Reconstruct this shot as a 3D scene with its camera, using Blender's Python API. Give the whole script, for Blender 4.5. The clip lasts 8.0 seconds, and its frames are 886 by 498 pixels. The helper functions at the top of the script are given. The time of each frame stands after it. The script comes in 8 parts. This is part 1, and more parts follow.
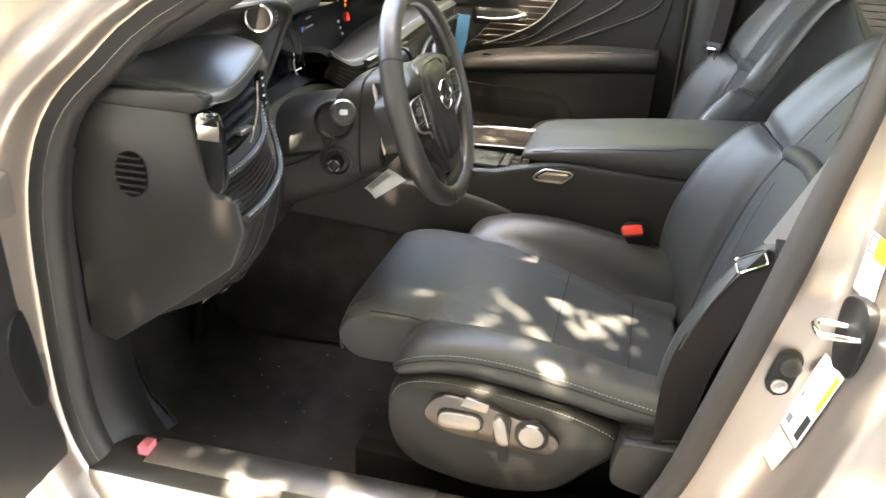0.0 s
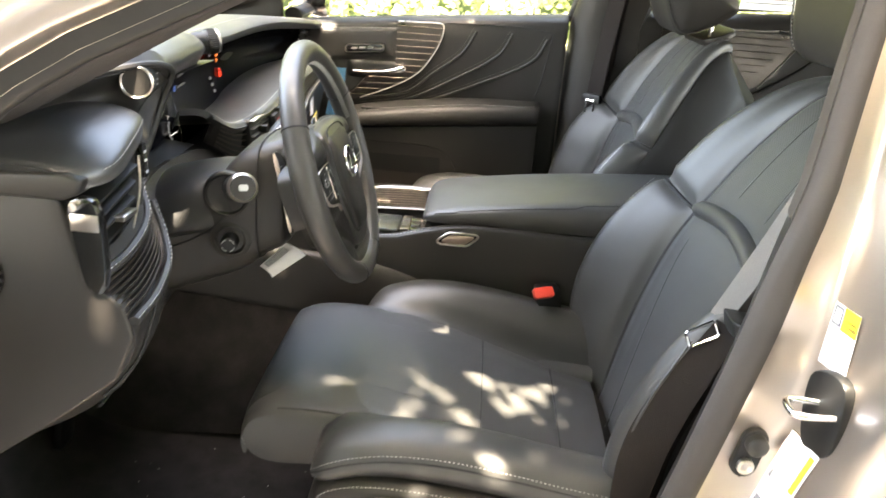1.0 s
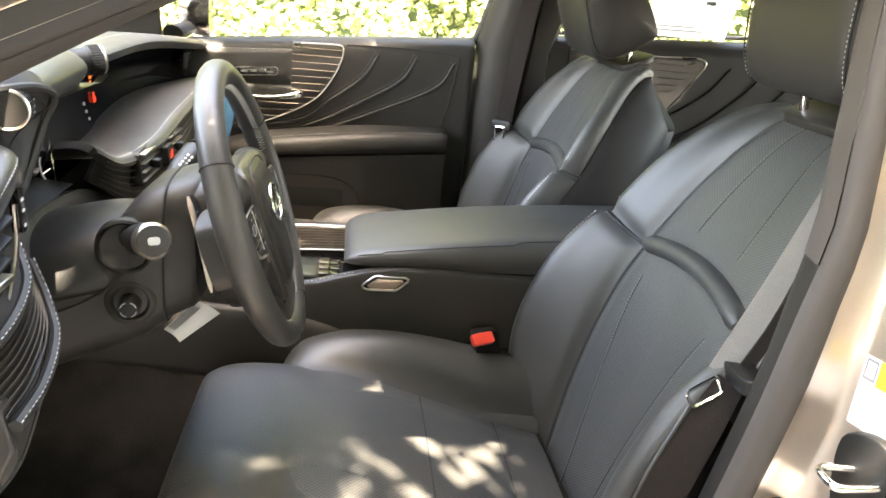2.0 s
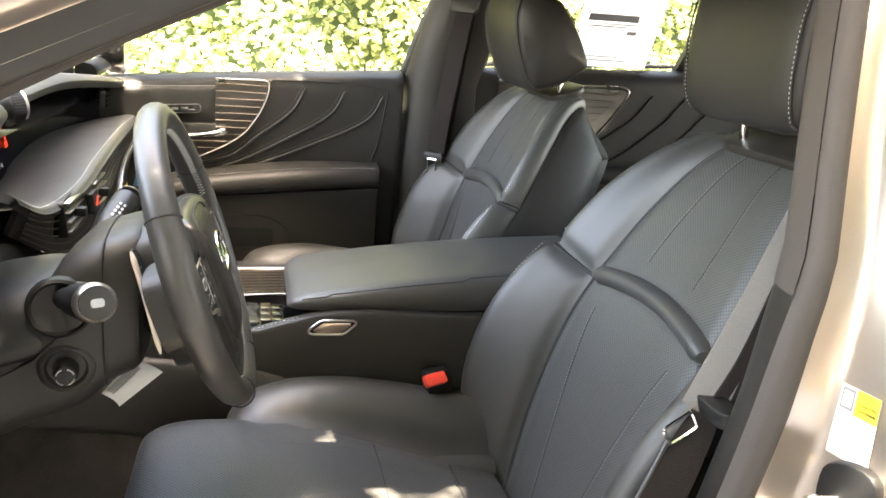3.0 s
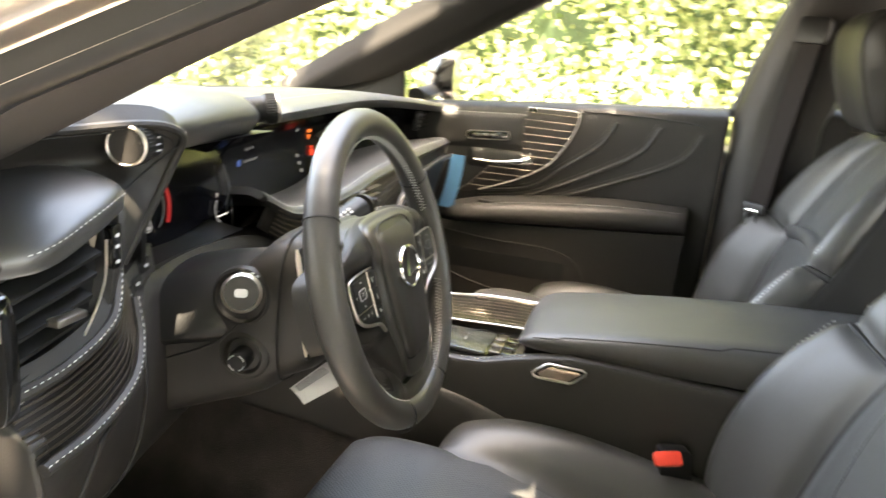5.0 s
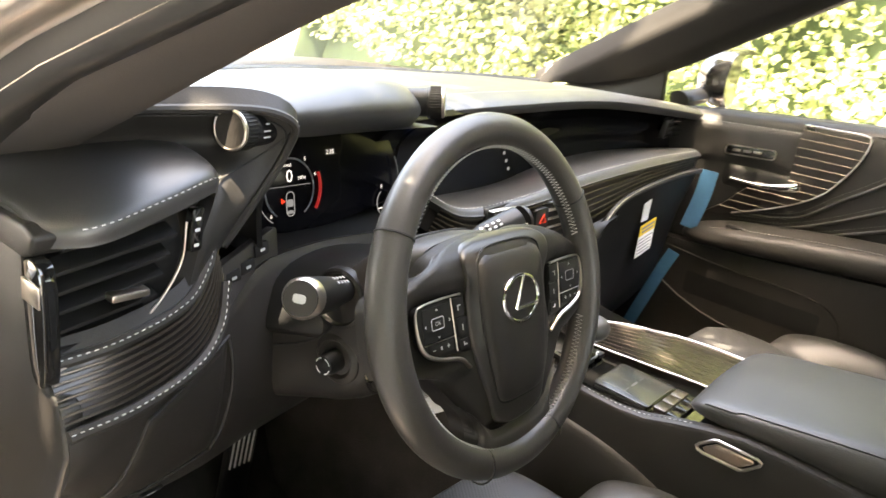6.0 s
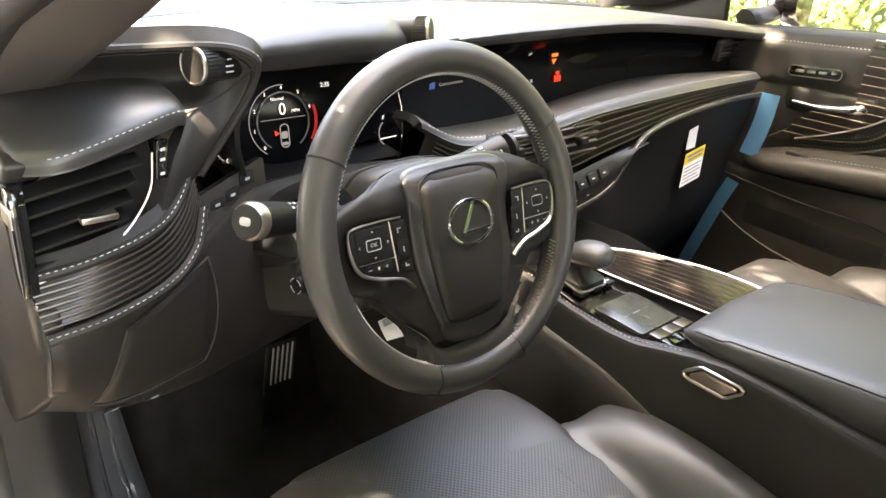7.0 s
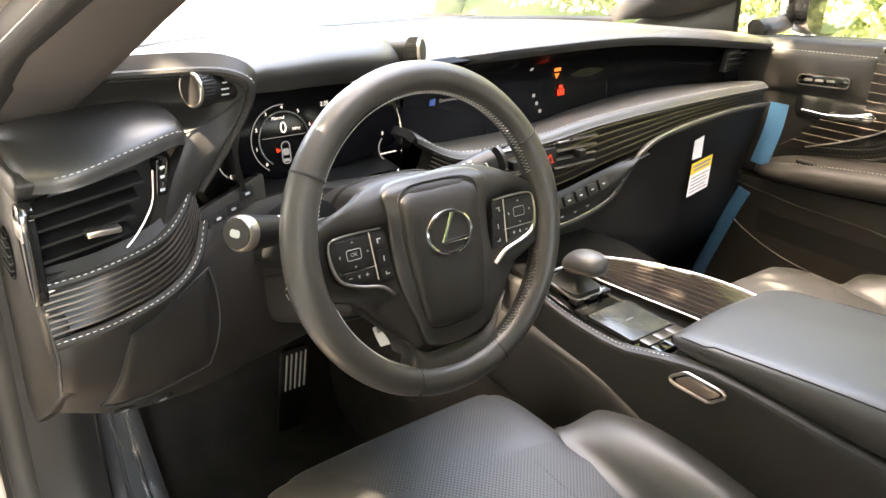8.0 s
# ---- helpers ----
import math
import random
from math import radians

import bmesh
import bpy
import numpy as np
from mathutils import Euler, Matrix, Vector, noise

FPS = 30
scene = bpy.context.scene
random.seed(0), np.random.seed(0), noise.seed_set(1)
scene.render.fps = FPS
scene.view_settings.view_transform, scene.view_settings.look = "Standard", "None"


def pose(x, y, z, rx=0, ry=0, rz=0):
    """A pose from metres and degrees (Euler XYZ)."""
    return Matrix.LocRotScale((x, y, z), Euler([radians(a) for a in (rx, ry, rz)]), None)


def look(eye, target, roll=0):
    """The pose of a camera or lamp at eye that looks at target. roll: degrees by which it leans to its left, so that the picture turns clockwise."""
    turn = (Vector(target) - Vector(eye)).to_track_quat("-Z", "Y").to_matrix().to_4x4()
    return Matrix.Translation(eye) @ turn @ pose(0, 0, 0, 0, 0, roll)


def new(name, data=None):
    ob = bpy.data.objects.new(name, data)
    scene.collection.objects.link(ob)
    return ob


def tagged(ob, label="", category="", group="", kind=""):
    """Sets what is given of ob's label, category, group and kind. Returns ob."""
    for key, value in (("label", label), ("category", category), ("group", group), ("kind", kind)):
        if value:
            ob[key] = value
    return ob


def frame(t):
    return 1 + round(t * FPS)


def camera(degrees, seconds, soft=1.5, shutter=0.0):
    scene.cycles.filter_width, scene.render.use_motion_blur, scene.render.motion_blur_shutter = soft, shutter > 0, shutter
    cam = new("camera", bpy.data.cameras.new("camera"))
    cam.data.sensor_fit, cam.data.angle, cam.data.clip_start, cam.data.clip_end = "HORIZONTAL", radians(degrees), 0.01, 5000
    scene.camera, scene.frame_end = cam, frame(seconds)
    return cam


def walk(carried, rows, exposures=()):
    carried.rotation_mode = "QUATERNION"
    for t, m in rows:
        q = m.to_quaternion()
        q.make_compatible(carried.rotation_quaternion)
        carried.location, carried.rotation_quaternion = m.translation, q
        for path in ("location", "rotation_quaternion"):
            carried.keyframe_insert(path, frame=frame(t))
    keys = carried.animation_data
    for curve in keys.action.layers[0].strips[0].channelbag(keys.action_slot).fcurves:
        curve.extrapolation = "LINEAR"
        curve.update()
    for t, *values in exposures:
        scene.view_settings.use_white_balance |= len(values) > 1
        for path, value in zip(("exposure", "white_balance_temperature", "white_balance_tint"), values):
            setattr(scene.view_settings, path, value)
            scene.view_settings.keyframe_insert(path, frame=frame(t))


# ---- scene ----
cam = camera(59.5, 8.0, soft=1.5, shutter=0.4)
PATH = [
    (0, (0.364, -1.629, 1.234), (-0.057, 0.133, 0.386), 3.0),
    (0.5, (0.312, -1.596, 1.235), (0.06, 0.217, 0.431), 3.9),
    (1, (0.251, -1.522, 1.232), (0.184, 0.34, 0.506), 4.4),
    (1.5, (0.196, -1.424, 1.213), (0.306, 0.455, 0.536), 5.7),
    (2, (0.148, -1.368, 1.202), (0.411, 0.509, 0.562), 5.9),
    (3.5, (0.099, -1.319, 1.207), (0.6, 0.549, 0.698), 5.0),
    (4, (0.122, -1.315, 1.208), (0.561, 0.575, 0.727), 4.5),
    (4.5, (0.209, -1.274, 1.19), (0.207, 0.66, 0.681), 3.8),
    (5, (0.305, -1.218, 1.181), (-0.169, 0.652, 0.65), 5.8),
    (5.2, (0.338, -1.19, 1.189), (-0.32, 0.619, 0.645), 7.1),
    (6.3, (0.477, -0.974, 1.212), (-0.772, 0.42, 0.505), 7.4),
    (6.5, (0.517, -0.952, 1.216), (-0.774, 0.379, 0.466), 6.7),
    (7, (0.577, -0.926, 1.227), (-0.753, 0.313, 0.392), 4.5),
    (7.5, (0.621, -0.908, 1.241), (-0.756, 0.276, 0.405), 2.9),
    (8, (0.649, -0.901, 1.245), (-0.764, 0.258, 0.433), 2.6),
]
walk(cam, [(t, look(eye, target, roll)) for t, eye, target, roll in PATH], [(0.0, 5.45, 7900.0, 9.0), (2.0, 5.45, 8200.0, 11.0), (3.5, 5.35, 8200.0, 11.0), (5.0, 5.45, 8500.0, 10.0), (6.5, 5.2, 8500.0, 12.0), (7.0, 5.45, 8700.0, 12.0), (8.0, 5.6, 8700.0, 12.0)])

# world: clear summer sky
SUN_ELEV, SUN_FROM = 66.0, -95.0     # height of the sun; compass angle it shines from, seen from above (x axis = 0)
world = bpy.data.worlds.new("sky")
scene.world = world
world.use_nodes = True
wn = world.node_tree.nodes
sky = wn.new("ShaderNodeTexSky")
sky.sky_type, sky.sun_disc = "NISHITA", False
sky.dust_density, sky.ozone_density = 4.0, 0.4
sky.sun_elevation, sky.sun_rotation = radians(SUN_ELEV), radians(90 - SUN_FROM)
world.node_tree.links.new(sky.outputs[0], wn["Background"].inputs[0])
wn["Background"].inputs[1].default_value = 0.15

sun = new("sun", bpy.data.lights.new("sun", "SUN"))
sun.data.energy, sun.data.angle, sun.data.color = 2.6, radians(0.53), (1.0, 0.95, 0.87)
SUN_DIR = Vector((math.cos(radians(SUN_FROM)) * math.cos(radians(SUN_ELEV)), math.sin(radians(SUN_FROM)) * math.cos(radians(SUN_ELEV)), math.sin(radians(SUN_ELEV))))
sun.matrix_world = look(SUN_DIR * 20, (0, 0, 0))


# ---------------------------------------------------------------- materials
def material(name, colour, rough=0.5, metal=0.0, grain=0.0, grain_size=300.0, stain=0.0, stain_size=9.0, bump=0.0, coat=0.0, sheen=0.0, emit=None, spec=0.5):
    """Principled surface with fine grain (colour and relief) and a broad uneven stain."""
    m = bpy.data.materials.new(name)
    m.use_nodes = True
    nt = m.node_tree
    b = nt.nodes["Principled BSDF"]
    b.inputs["Base Color"].default_value = (*colour, 1)
    b.inputs["Roughness"].default_value = rough
    b.inputs["Metallic"].default_value = metal
    b.inputs["Coat Weight"].default_value = coat
    b.inputs["Specular IOR Level"].default_value = spec
    b.inputs["Sheen Weight"].default_value = sheen
    if emit:
        b.inputs["Emission Color"].default_value, b.inputs["Emission Strength"].default_value = (*emit[:3], 1), emit[3]
    co = nt.nodes.new("ShaderNodeTexCoord")
    if grain or stain:
        fine = nt.nodes.new("ShaderNodeTexNoise")
        fine.inputs["Scale"].default_value, fine.inputs["Detail"].default_value = grain_size, 3
        broad = nt.nodes.new("ShaderNodeTexNoise")
        broad.inputs["Scale"].default_value, broad.inputs["Detail"].default_value = stain_size, 4
        for n in (fine, broad):
            nt.links.new(co.outputs["Object"], n.inputs["Vector"])
        mix = nt.nodes.new("ShaderNodeMath")
        mix.operation = "MULTIPLY_ADD"
        mix.inputs[1].default_value, mix.inputs[2].default_value = 2 * grain, 1 - grain
        nt.links.new(fine.outputs[0], mix.inputs[0])
        mix2 = nt.nodes.new("ShaderNodeMath")
        mix2.operation = "MULTIPLY_ADD"
        mix2.inputs[1].default_value, mix2.inputs[2].default_value = 2 * stain, 1 - stain
        nt.links.new(broad.outputs[0], mix2.inputs[0])
        both = nt.nodes.new("ShaderNodeMath")
        both.operation = "MULTIPLY"
        nt.links.new(mix.outputs[0], both.inputs[0])
        nt.links.new(mix2.outputs[0], both.inputs[1])
        col = nt.nodes.new("ShaderNodeVectorMath")
        col.operation = "SCALE"
        col.inputs[0].default_value = colour
        nt.links.new(both.outputs[0], col.inputs["Scale"])
        nt.links.new(col.outputs[0], b.inputs["Base Color"])
        rr = nt.nodes.new("ShaderNodeMath")
        rr.operation = "MULTIPLY_ADD"
        rr.inputs[1].default_value, rr.inputs[2].default_value = 0.16, rough - 0.08
        nt.links.new(broad.outputs[0], rr.inputs[0])
        nt.links.new(rr.outputs[0], b.inputs["Roughness"])
    if bump:
        v = nt.nodes.new("ShaderNodeTexVoronoi")
        v.inputs["Scale"].default_value = grain_size
        nt.links.new(co.outputs["Object"], v.inputs["Vector"])
        bp = nt.nodes.new("ShaderNodeBump")
        bp.inputs["Strength"].default_value, bp.inputs["Distance"].default_value = bump, 0.001
        nt.links.new(v.outputs["Distance"], bp.inputs["Height"])
        nt.links.new(bp.outputs[0], b.inputs["Normal"])
    return m


def perforated(name, colour, rough, pitch=0.0042, hole=0.27):
    """Leather with rows of small round holes, laid out by the panel's own metre map."""
    m = material(name, colour, rough, grain=0.15, stain=0.1)
    nt = m.node_tree
    b = nt.nodes["Principled BSDF"]
    uv = nt.nodes.new("ShaderNodeTexCoord")
    rot = nt.nodes.new("ShaderNodeVectorRotate")
    rot.rotation_type = "Z_AXIS"
    rot.inputs["Angle"].default_value = radians(45)
    nt.links.new(uv.outputs["UV"], rot.inputs["Vector"])
    sc = nt.nodes.new("ShaderNodeVectorMath")
    sc.operation = "SCALE"
    sc.inputs["Scale"].default_value = 1 / pitch
    nt.links.new(rot.outputs[0], sc.inputs[0])
    fr = nt.nodes.new("ShaderNodeVectorMath")
    fr.operation = "FRACTION"
    nt.links.new(sc.outputs[0], fr.inputs[0])
    dist = nt.nodes.new("ShaderNodeVectorMath")
    dist.operation = "DISTANCE"
    dist.inputs[1].default_value = (0.5, 0.5, 0)
    nt.links.new(fr.outputs[0], dist.inputs[0])
    ramp = nt.nodes.new("ShaderNodeMapRange")
    ramp.inputs["From Min"].default_value, ramp.inputs["From Max"].default_value = hole - 0.06, hole + 0.06
    nt.links.new(dist.outputs["Value"], ramp.inputs["Value"])
    old = b.inputs["Base Color"].links[0].from_socket
    mul = nt.nodes.new("ShaderNodeVectorMath")
    mul.operation = "SCALE"
    nt.links.new(old, mul.inputs[0])
    lift = nt.nodes.new("ShaderNodeMapRange")
    lift.inputs["To Min"].default_value, lift.inputs["To Max"].default_value = 0.65, 1.0
    nt.links.new(ramp.outputs[0], lift.inputs["Value"])
    nt.links.new(lift.outputs[0], mul.inputs["Scale"])
    nt.links.new(mul.outputs[0], b.inputs["Base Color"])
    sp = nt.nodes.new("ShaderNodeMapRange")
    sp.inputs["To Min"].default_value, sp.inputs["To Max"].default_value = 0.15, 0.5
    nt.links.new(ramp.outputs[0], sp.inputs["Value"])
    nt.links.new(sp.outputs[0], b.inputs["Specular IOR Level"])
    bp = nt.nodes.new("ShaderNodeBump")
    bp.inputs["Strength"].default_value, bp.inputs["Distance"].default_value = 0.3, 0.001
    nt.links.new(ramp.outputs[0], bp.inputs["Height"])
    nt.links.new(bp.outputs[0], b.inputs["Normal"])
    return m


def clear_glass(name, tint=(0.97, 0.98, 0.97)):
    """Thin window glass: light passes straight, with a Fresnel gloss."""
    m = bpy.data.materials.new(name)
    m.use_nodes = True
    nt = m.node_tree
    nt.nodes.remove(nt.nodes["Principled BSDF"])
    tr, gl = nt.nodes.new("ShaderNodeBsdfTransparent"), nt.nodes.new("ShaderNodeBsdfGlossy")
    mx, fres = nt.nodes.new("ShaderNodeMixShader"), nt.nodes.new("ShaderNodeFresnel")
    tr.inputs[0].default_value = (*tint, 1)
    gl.inputs["Roughness"].default_value = 0.02
    fres.inputs["IOR"].default_value = 1.3
    nt.links.new(fres.outputs[0], mx.inputs[0])
    nt.links.new(tr.outputs[0], mx.inputs[1])
    nt.links.new(gl.outputs[0], mx.inputs[2])
    nt.links.new(mx.outputs[0], nt.nodes["Material Output"].inputs["Surface"])
    return m


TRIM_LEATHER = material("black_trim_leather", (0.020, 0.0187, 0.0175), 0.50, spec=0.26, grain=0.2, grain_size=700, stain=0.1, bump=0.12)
LEATHER = material("black_leather", (0.038, 0.0372, 0.0358), 0.44, grain=0.22, grain_size=900, stain=0.14, bump=0.16)
LEATHER_PERF = perforated("perforated_leather", (0.050, 0.0498, 0.0485), 0.47)
# seat leather darkened: the shade beside the backrest is in its colour
SHADED_LEATHER = material("shaded_black_leather", (0.013, 0.0125, 0.012), 0.55, spec=0.2, grain=0.2, grain_size=800, stain=0.1, bump=0.12)
LEATHER_WHEEL = material("wheel_leather", (0.040, 0.037, 0.034), 0.42, grain=0.15, grain_size=500, stain=0.12, bump=0.08)
SOFT_PLAIN = material("plain_dash_skin", (0.026, 0.025, 0.024), 0.42, grain=0.2, grain_size=700, stain=0.08, bump=0.25)
SOFT = material("soft_dash_skin", (0.028, 0.0272, 0.0262), 0.41, spec=0.7, grain=0.2, grain_size=900, stain=0.08, bump=0.12)
PLASTIC = material("charcoal_plastic", (0.019, 0.017, 0.0155), 0.45, spec=0.36, grain=0.25, grain_size=900, stain=0.14, bump=0.20)
PLASTIC_DARK = material("black_plastic", (0.008, 0.008, 0.008), 0.45, spec=0.3, grain=0.15, stain=0.1)
GLOSS = material("piano_black", (0.006, 0.006, 0.006), 0.08, coat=0.5)
SCREEN = material("dark_screen", (0.004, 0.004, 0.005), 0.14, spec=0.10)
REST_RUBBER = material("grey_moulded_rubber", (0.060, 0.060, 0.064), 0.4, grain=0.2, grain_size=500, stain=0.15)
CARPET = material("black_carpet", (0.029, 0.0255, 0.0240), 0.95, grain=0.6, grain_size=700, stain=0.75, stain_size=22, bump=0.9, spec=0.15)
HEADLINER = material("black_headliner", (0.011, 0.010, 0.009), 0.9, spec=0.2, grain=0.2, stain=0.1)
# taupe cloth with the light on the pillars put into its paler colour
LIT_PILLAR_CLOTH = material("lit_taupe_pillar_cloth", (0.060, 0.052, 0.047), 0.85, spec=0.2, grain=0.2, grain_size=900, stain=0.1, bump=0.15)
PAINT = material("bronze_paint", (0.47, 0.405, 0.35), 0.32, metal=0.85, grain=0.06, grain_size=1500, stain=0.05, coat=0.6)
SEAL_TAUPE = material("taupe_flocked_seal", (0.050, 0.045, 0.043), 0.7, spec=0.25, grain=0.15, grain_size=900, stain=0.1)
RUBBER = material("rubber_seal", (0.014, 0.0125, 0.011), 0.55, grain=0.1, stain=0.1)
CHROME = material("chrome", (0.80, 0.79, 0.77), 0.12, metal=1.0)
SATIN = material("satin_metal", (0.56, 0.51, 0.46), 0.3, metal=1.0, stain=0.05)
BRONZE = material("smoked_bronze_trim", (0.16, 0.135, 0.115), 0.3, metal=1.0)
SCUFF = material("scuff_plate_metal", (0.24, 0.225, 0.215), 0.38, metal=0.9, grain=0.1, stain=0.1)
RIB_DARK = material("dark_ribbed_wood", (0.016, 0.0125, 0.011), 0.30, grain=0.3, grain_size=60, coat=0.1)
LID_WOOD = material("polished_dark_wood", (0.012, 0.0095, 0.0085), 0.12, spec=0.25, grain=0.3, grain_size=60)
RIB_LINE = material("bronze_rib", (0.115, 0.10, 0.085), 0.38, metal=1.0)
RIB_FINE = material("dark_bronze_rib", (0.07, 0.06, 0.05), 0.3, metal=1.0)
VENT_DEPTH = material("vent_depth_black", (0.003, 0.003, 0.003), 0.9, spec=0.1)
THREAD = material("pale_thread", (0.50, 0.49, 0.47), 0.8)
THREAD_DIM = material("grey_thread", (0.17, 0.165, 0.155), 0.8)
SEAM = material("seam_shadow_line", (0.012, 0.012, 0.012), 0.8)
RED = material("red_plastic", (0.65, 0.05, 0.03), 0.4)
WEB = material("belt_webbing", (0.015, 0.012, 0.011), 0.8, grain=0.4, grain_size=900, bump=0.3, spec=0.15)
# paler copy of the webbing: sun on the shoulder belt put into the colour
WEB_SUNLIT = material("sunlit_belt_webbing", (0.10, 0.094, 0.090), 0.45, grain=0.4, grain_size=900, bump=0.3, sheen=0.1)
PAD_GLASS = material("grey_touch_glass", (0.030, 0.032, 0.029), 0.25)
PAPER = material("white_paper", (0.78, 0.76, 0.76), 0.7, stain=0.03)
PAPER_YELLOW = material("yellow_print", (0.80, 0.55, 0.04), 0.6)
PRINT = material("black_print", (0.02, 0.02, 0.02), 0.6)
PRINT_GREY = material("grey_print", (0.22, 0.22, 0.23), 0.7)
BLUE_TAPE = material("blue_tape", (0.045, 0.15, 0.27), 0.5, stain=0.15, stain_size=30)
WHITE_MARK = material("white_marking", (0.42, 0.42, 0.42), 0.5)
SHEET_PAPER = material("thin_sheet_paper", (0.82, 0.82, 0.80), 0.7)
_n = SHEET_PAPER.node_tree
_t, _m = _n.nodes.new("ShaderNodeBsdfTranslucent"), _n.nodes.new("ShaderNodeMixShader")
_t.inputs[0].default_value, _m.inputs[0].default_value = (0.85, 0.85, 0.82, 1), 0.6
_n.links.new(_n.nodes["Principled BSDF"].outputs[0], _m.inputs[1])
_n.links.new(_t.outputs[0], _m.inputs[2])
_n.links.new(_m.outputs[0], _n.nodes["Material Output"].inputs["Surface"])
GLASS = clear_glass("window_glass")
CLEAR_FILM = clear_glass("clear_film", (0.90, 0.90, 0.92))
MIRROR = material("mirror_glass", (0.85, 0.87, 0.88), 0.02, metal=1.0)
LED_WHITE = material("lit_white", (0.0, 0.0, 0.0), 0.5, emit=(0.9, 0.93, 1.0, 0.05))
LED_DIM = material("lit_grey", (0.0, 0.0, 0.0), 0.5, emit=(0.6, 0.65, 0.75, 0.013))
LED_RED = material("lit_red", (0.0, 0.0, 0.0), 0.5, emit=(1.0, 0.06, 0.03, 0.035))
LED_DEEP_RED = material("lit_deep_red", (0.0, 0.0, 0.0), 0.5, emit=(0.8, 0.04, 0.05, 0.012))
SATIN_DARK = material("satin_charcoal", (0.045, 0.042, 0.039), 0.34, metal=0.35, grain=0.1, stain=0.06)
SWITCH_METAL = material("satin_switch_metal", (0.34, 0.31, 0.275), 0.34, metal=1.0)
COPPER = material("brushed_copper_trim", (0.48, 0.38, 0.31), 0.3, metal=1.0)
# copper made paler, so the colour carries the reflected sky
GLEAM_COPPER = material("copper_with_sky_gleam", (0.80, 0.68, 0.58), 0.42, metal=0.3)
LED_ORANGE = material("lit_orange", (0.0, 0.0, 0.0), 0.5, emit=(1.0, 0.22, 0.05, 0.04))
LED_BLUE = material("lit_blue", (0.0, 0.0, 0.0), 0.5, emit=(0.1, 0.25, 1.0, 0.009))
CONCRETE = material("pale_concrete", (0.24, 0.235, 0.225), 0.85, grain=0.2, grain_size=90, stain=0.15, stain_size=1.5, bump=0.3)
BARK = material("bark", (0.10, 0.08, 0.06), 0.9, grain=0.5, grain_size=40, bump=0.6)


def leaf_material(name, a, b):
    m = material(name, a, 0.45)
    nt = m.node_tree
    geo, ramp = nt.nodes.new("ShaderNodeNewGeometry"), nt.nodes.new("ShaderNodeMix")
    ramp.data_type = "RGBA"
    ramp.inputs[6].default_value, ramp.inputs[7].default_value = (*a, 1), (*b, 1)
    nt.links.new(geo.outputs["Random Per Island"], ramp.inputs[0])
    p = nt.nodes["Principled BSDF"]
    nt.links.new(ramp.outputs[2], p.inputs["Base Color"])
    p.inputs["Transmission Weight"].default_value = 0.0
    tl, mx = nt.nodes.new("ShaderNodeBsdfTranslucent"), nt.nodes.new("ShaderNodeMixShader")
    mx.inputs[0].default_value = 0.35
    nt.links.new(ramp.outputs[2], tl.inputs[0])
    nt.links.new(p.outputs[0], mx.inputs[1])
    nt.links.new(tl.outputs[0], mx.inputs[2])
    nt.links.new(mx.outputs[0], nt.nodes["Material Output"].inputs["Surface"])
    return m


LEAF = leaf_material("ivy_leaf", (0.075, 0.125, 0.03), (0.48, 0.50, 0.24))
TREE_LEAF = leaf_material("tree_leaf", (0.05, 0.10, 0.03), (0.09, 0.15, 0.04))


# ---------------------------------------------------------------- shaping helpers
class Curve:
    """Smooth curve through a few keyed values."""

    def __init__(self, *keys):
        self.t = [k[0] for k in keys]
        self.v = [np.array(k[1:], float) for k in keys]
        n = len(keys)
        self.m = []
        for i in range(n):
            a, b = max(i - 1, 0), min(i + 1, n - 1)
            self.m.append((self.v[b] - self.v[a]) / (self.t[b] - self.t[a]))

    def __call__(self, t):
        T = self.t
        t = min(max(t, T[0]), T[-1])
        i = min(max(np.searchsorted(T, t) - 1, 0), len(T) - 2)
        h = T[i + 1] - T[i]
        s = (t - T[i]) / h
        a, b = 2 * s ** 3 - 3 * s ** 2 + 1, s ** 3 - 2 * s ** 2 + s
        c, d = -2 * s ** 3 + 3 * s ** 2, s ** 3 - s ** 2
        r = a * self.v[i] + b * h * self.m[i] + c * self.v[i + 1] + d * h * self.m[i + 1]
        return r if len(r) > 1 else float(r[0])


def line(pts, n=24, closed=False):
    """Points of a smooth curve through pts, evenly spread by length."""
    pts = [Vector(p) for p in pts]
    if closed:
        pts = pts[-2:] + pts + pts[:3]
    ts = [0.0]
    for a, b in zip(pts, pts[1:]):
        ts.append(ts[-1] + max((b - a).length, 1e-6) ** 0.7)
    c = Curve(*[(t, *p) for t, p in zip(ts, pts)])
    lo, hi = (ts[2], ts[-3]) if closed else (ts[0], ts[-1])
    k = n if closed else n - 1
    return [Vector(c(lo + (hi - lo) * i / k)) for i in range(n)]


def section_surface(*stations):
    """A surface through cross-sections: stations (v, [points]); returns S(u, v) with u from 0 to 1 along the section."""
    keyed = []
    for v, pts in stations:
        keyed.append((v, *[c for p in line(pts, 33) for c in p]))
    c = Curve(*keyed)

    def S(u, v):
        row = c(v).reshape(33, 3)
        f = min(max(u, 0), 1) * 32
        i = min(int(f), 31)
        return Vector(row[i] * (1 - (f - i)) + row[i + 1] * (f - i))
    return S


def fn(x):
    return x if callable(x) else (lambda _: x)


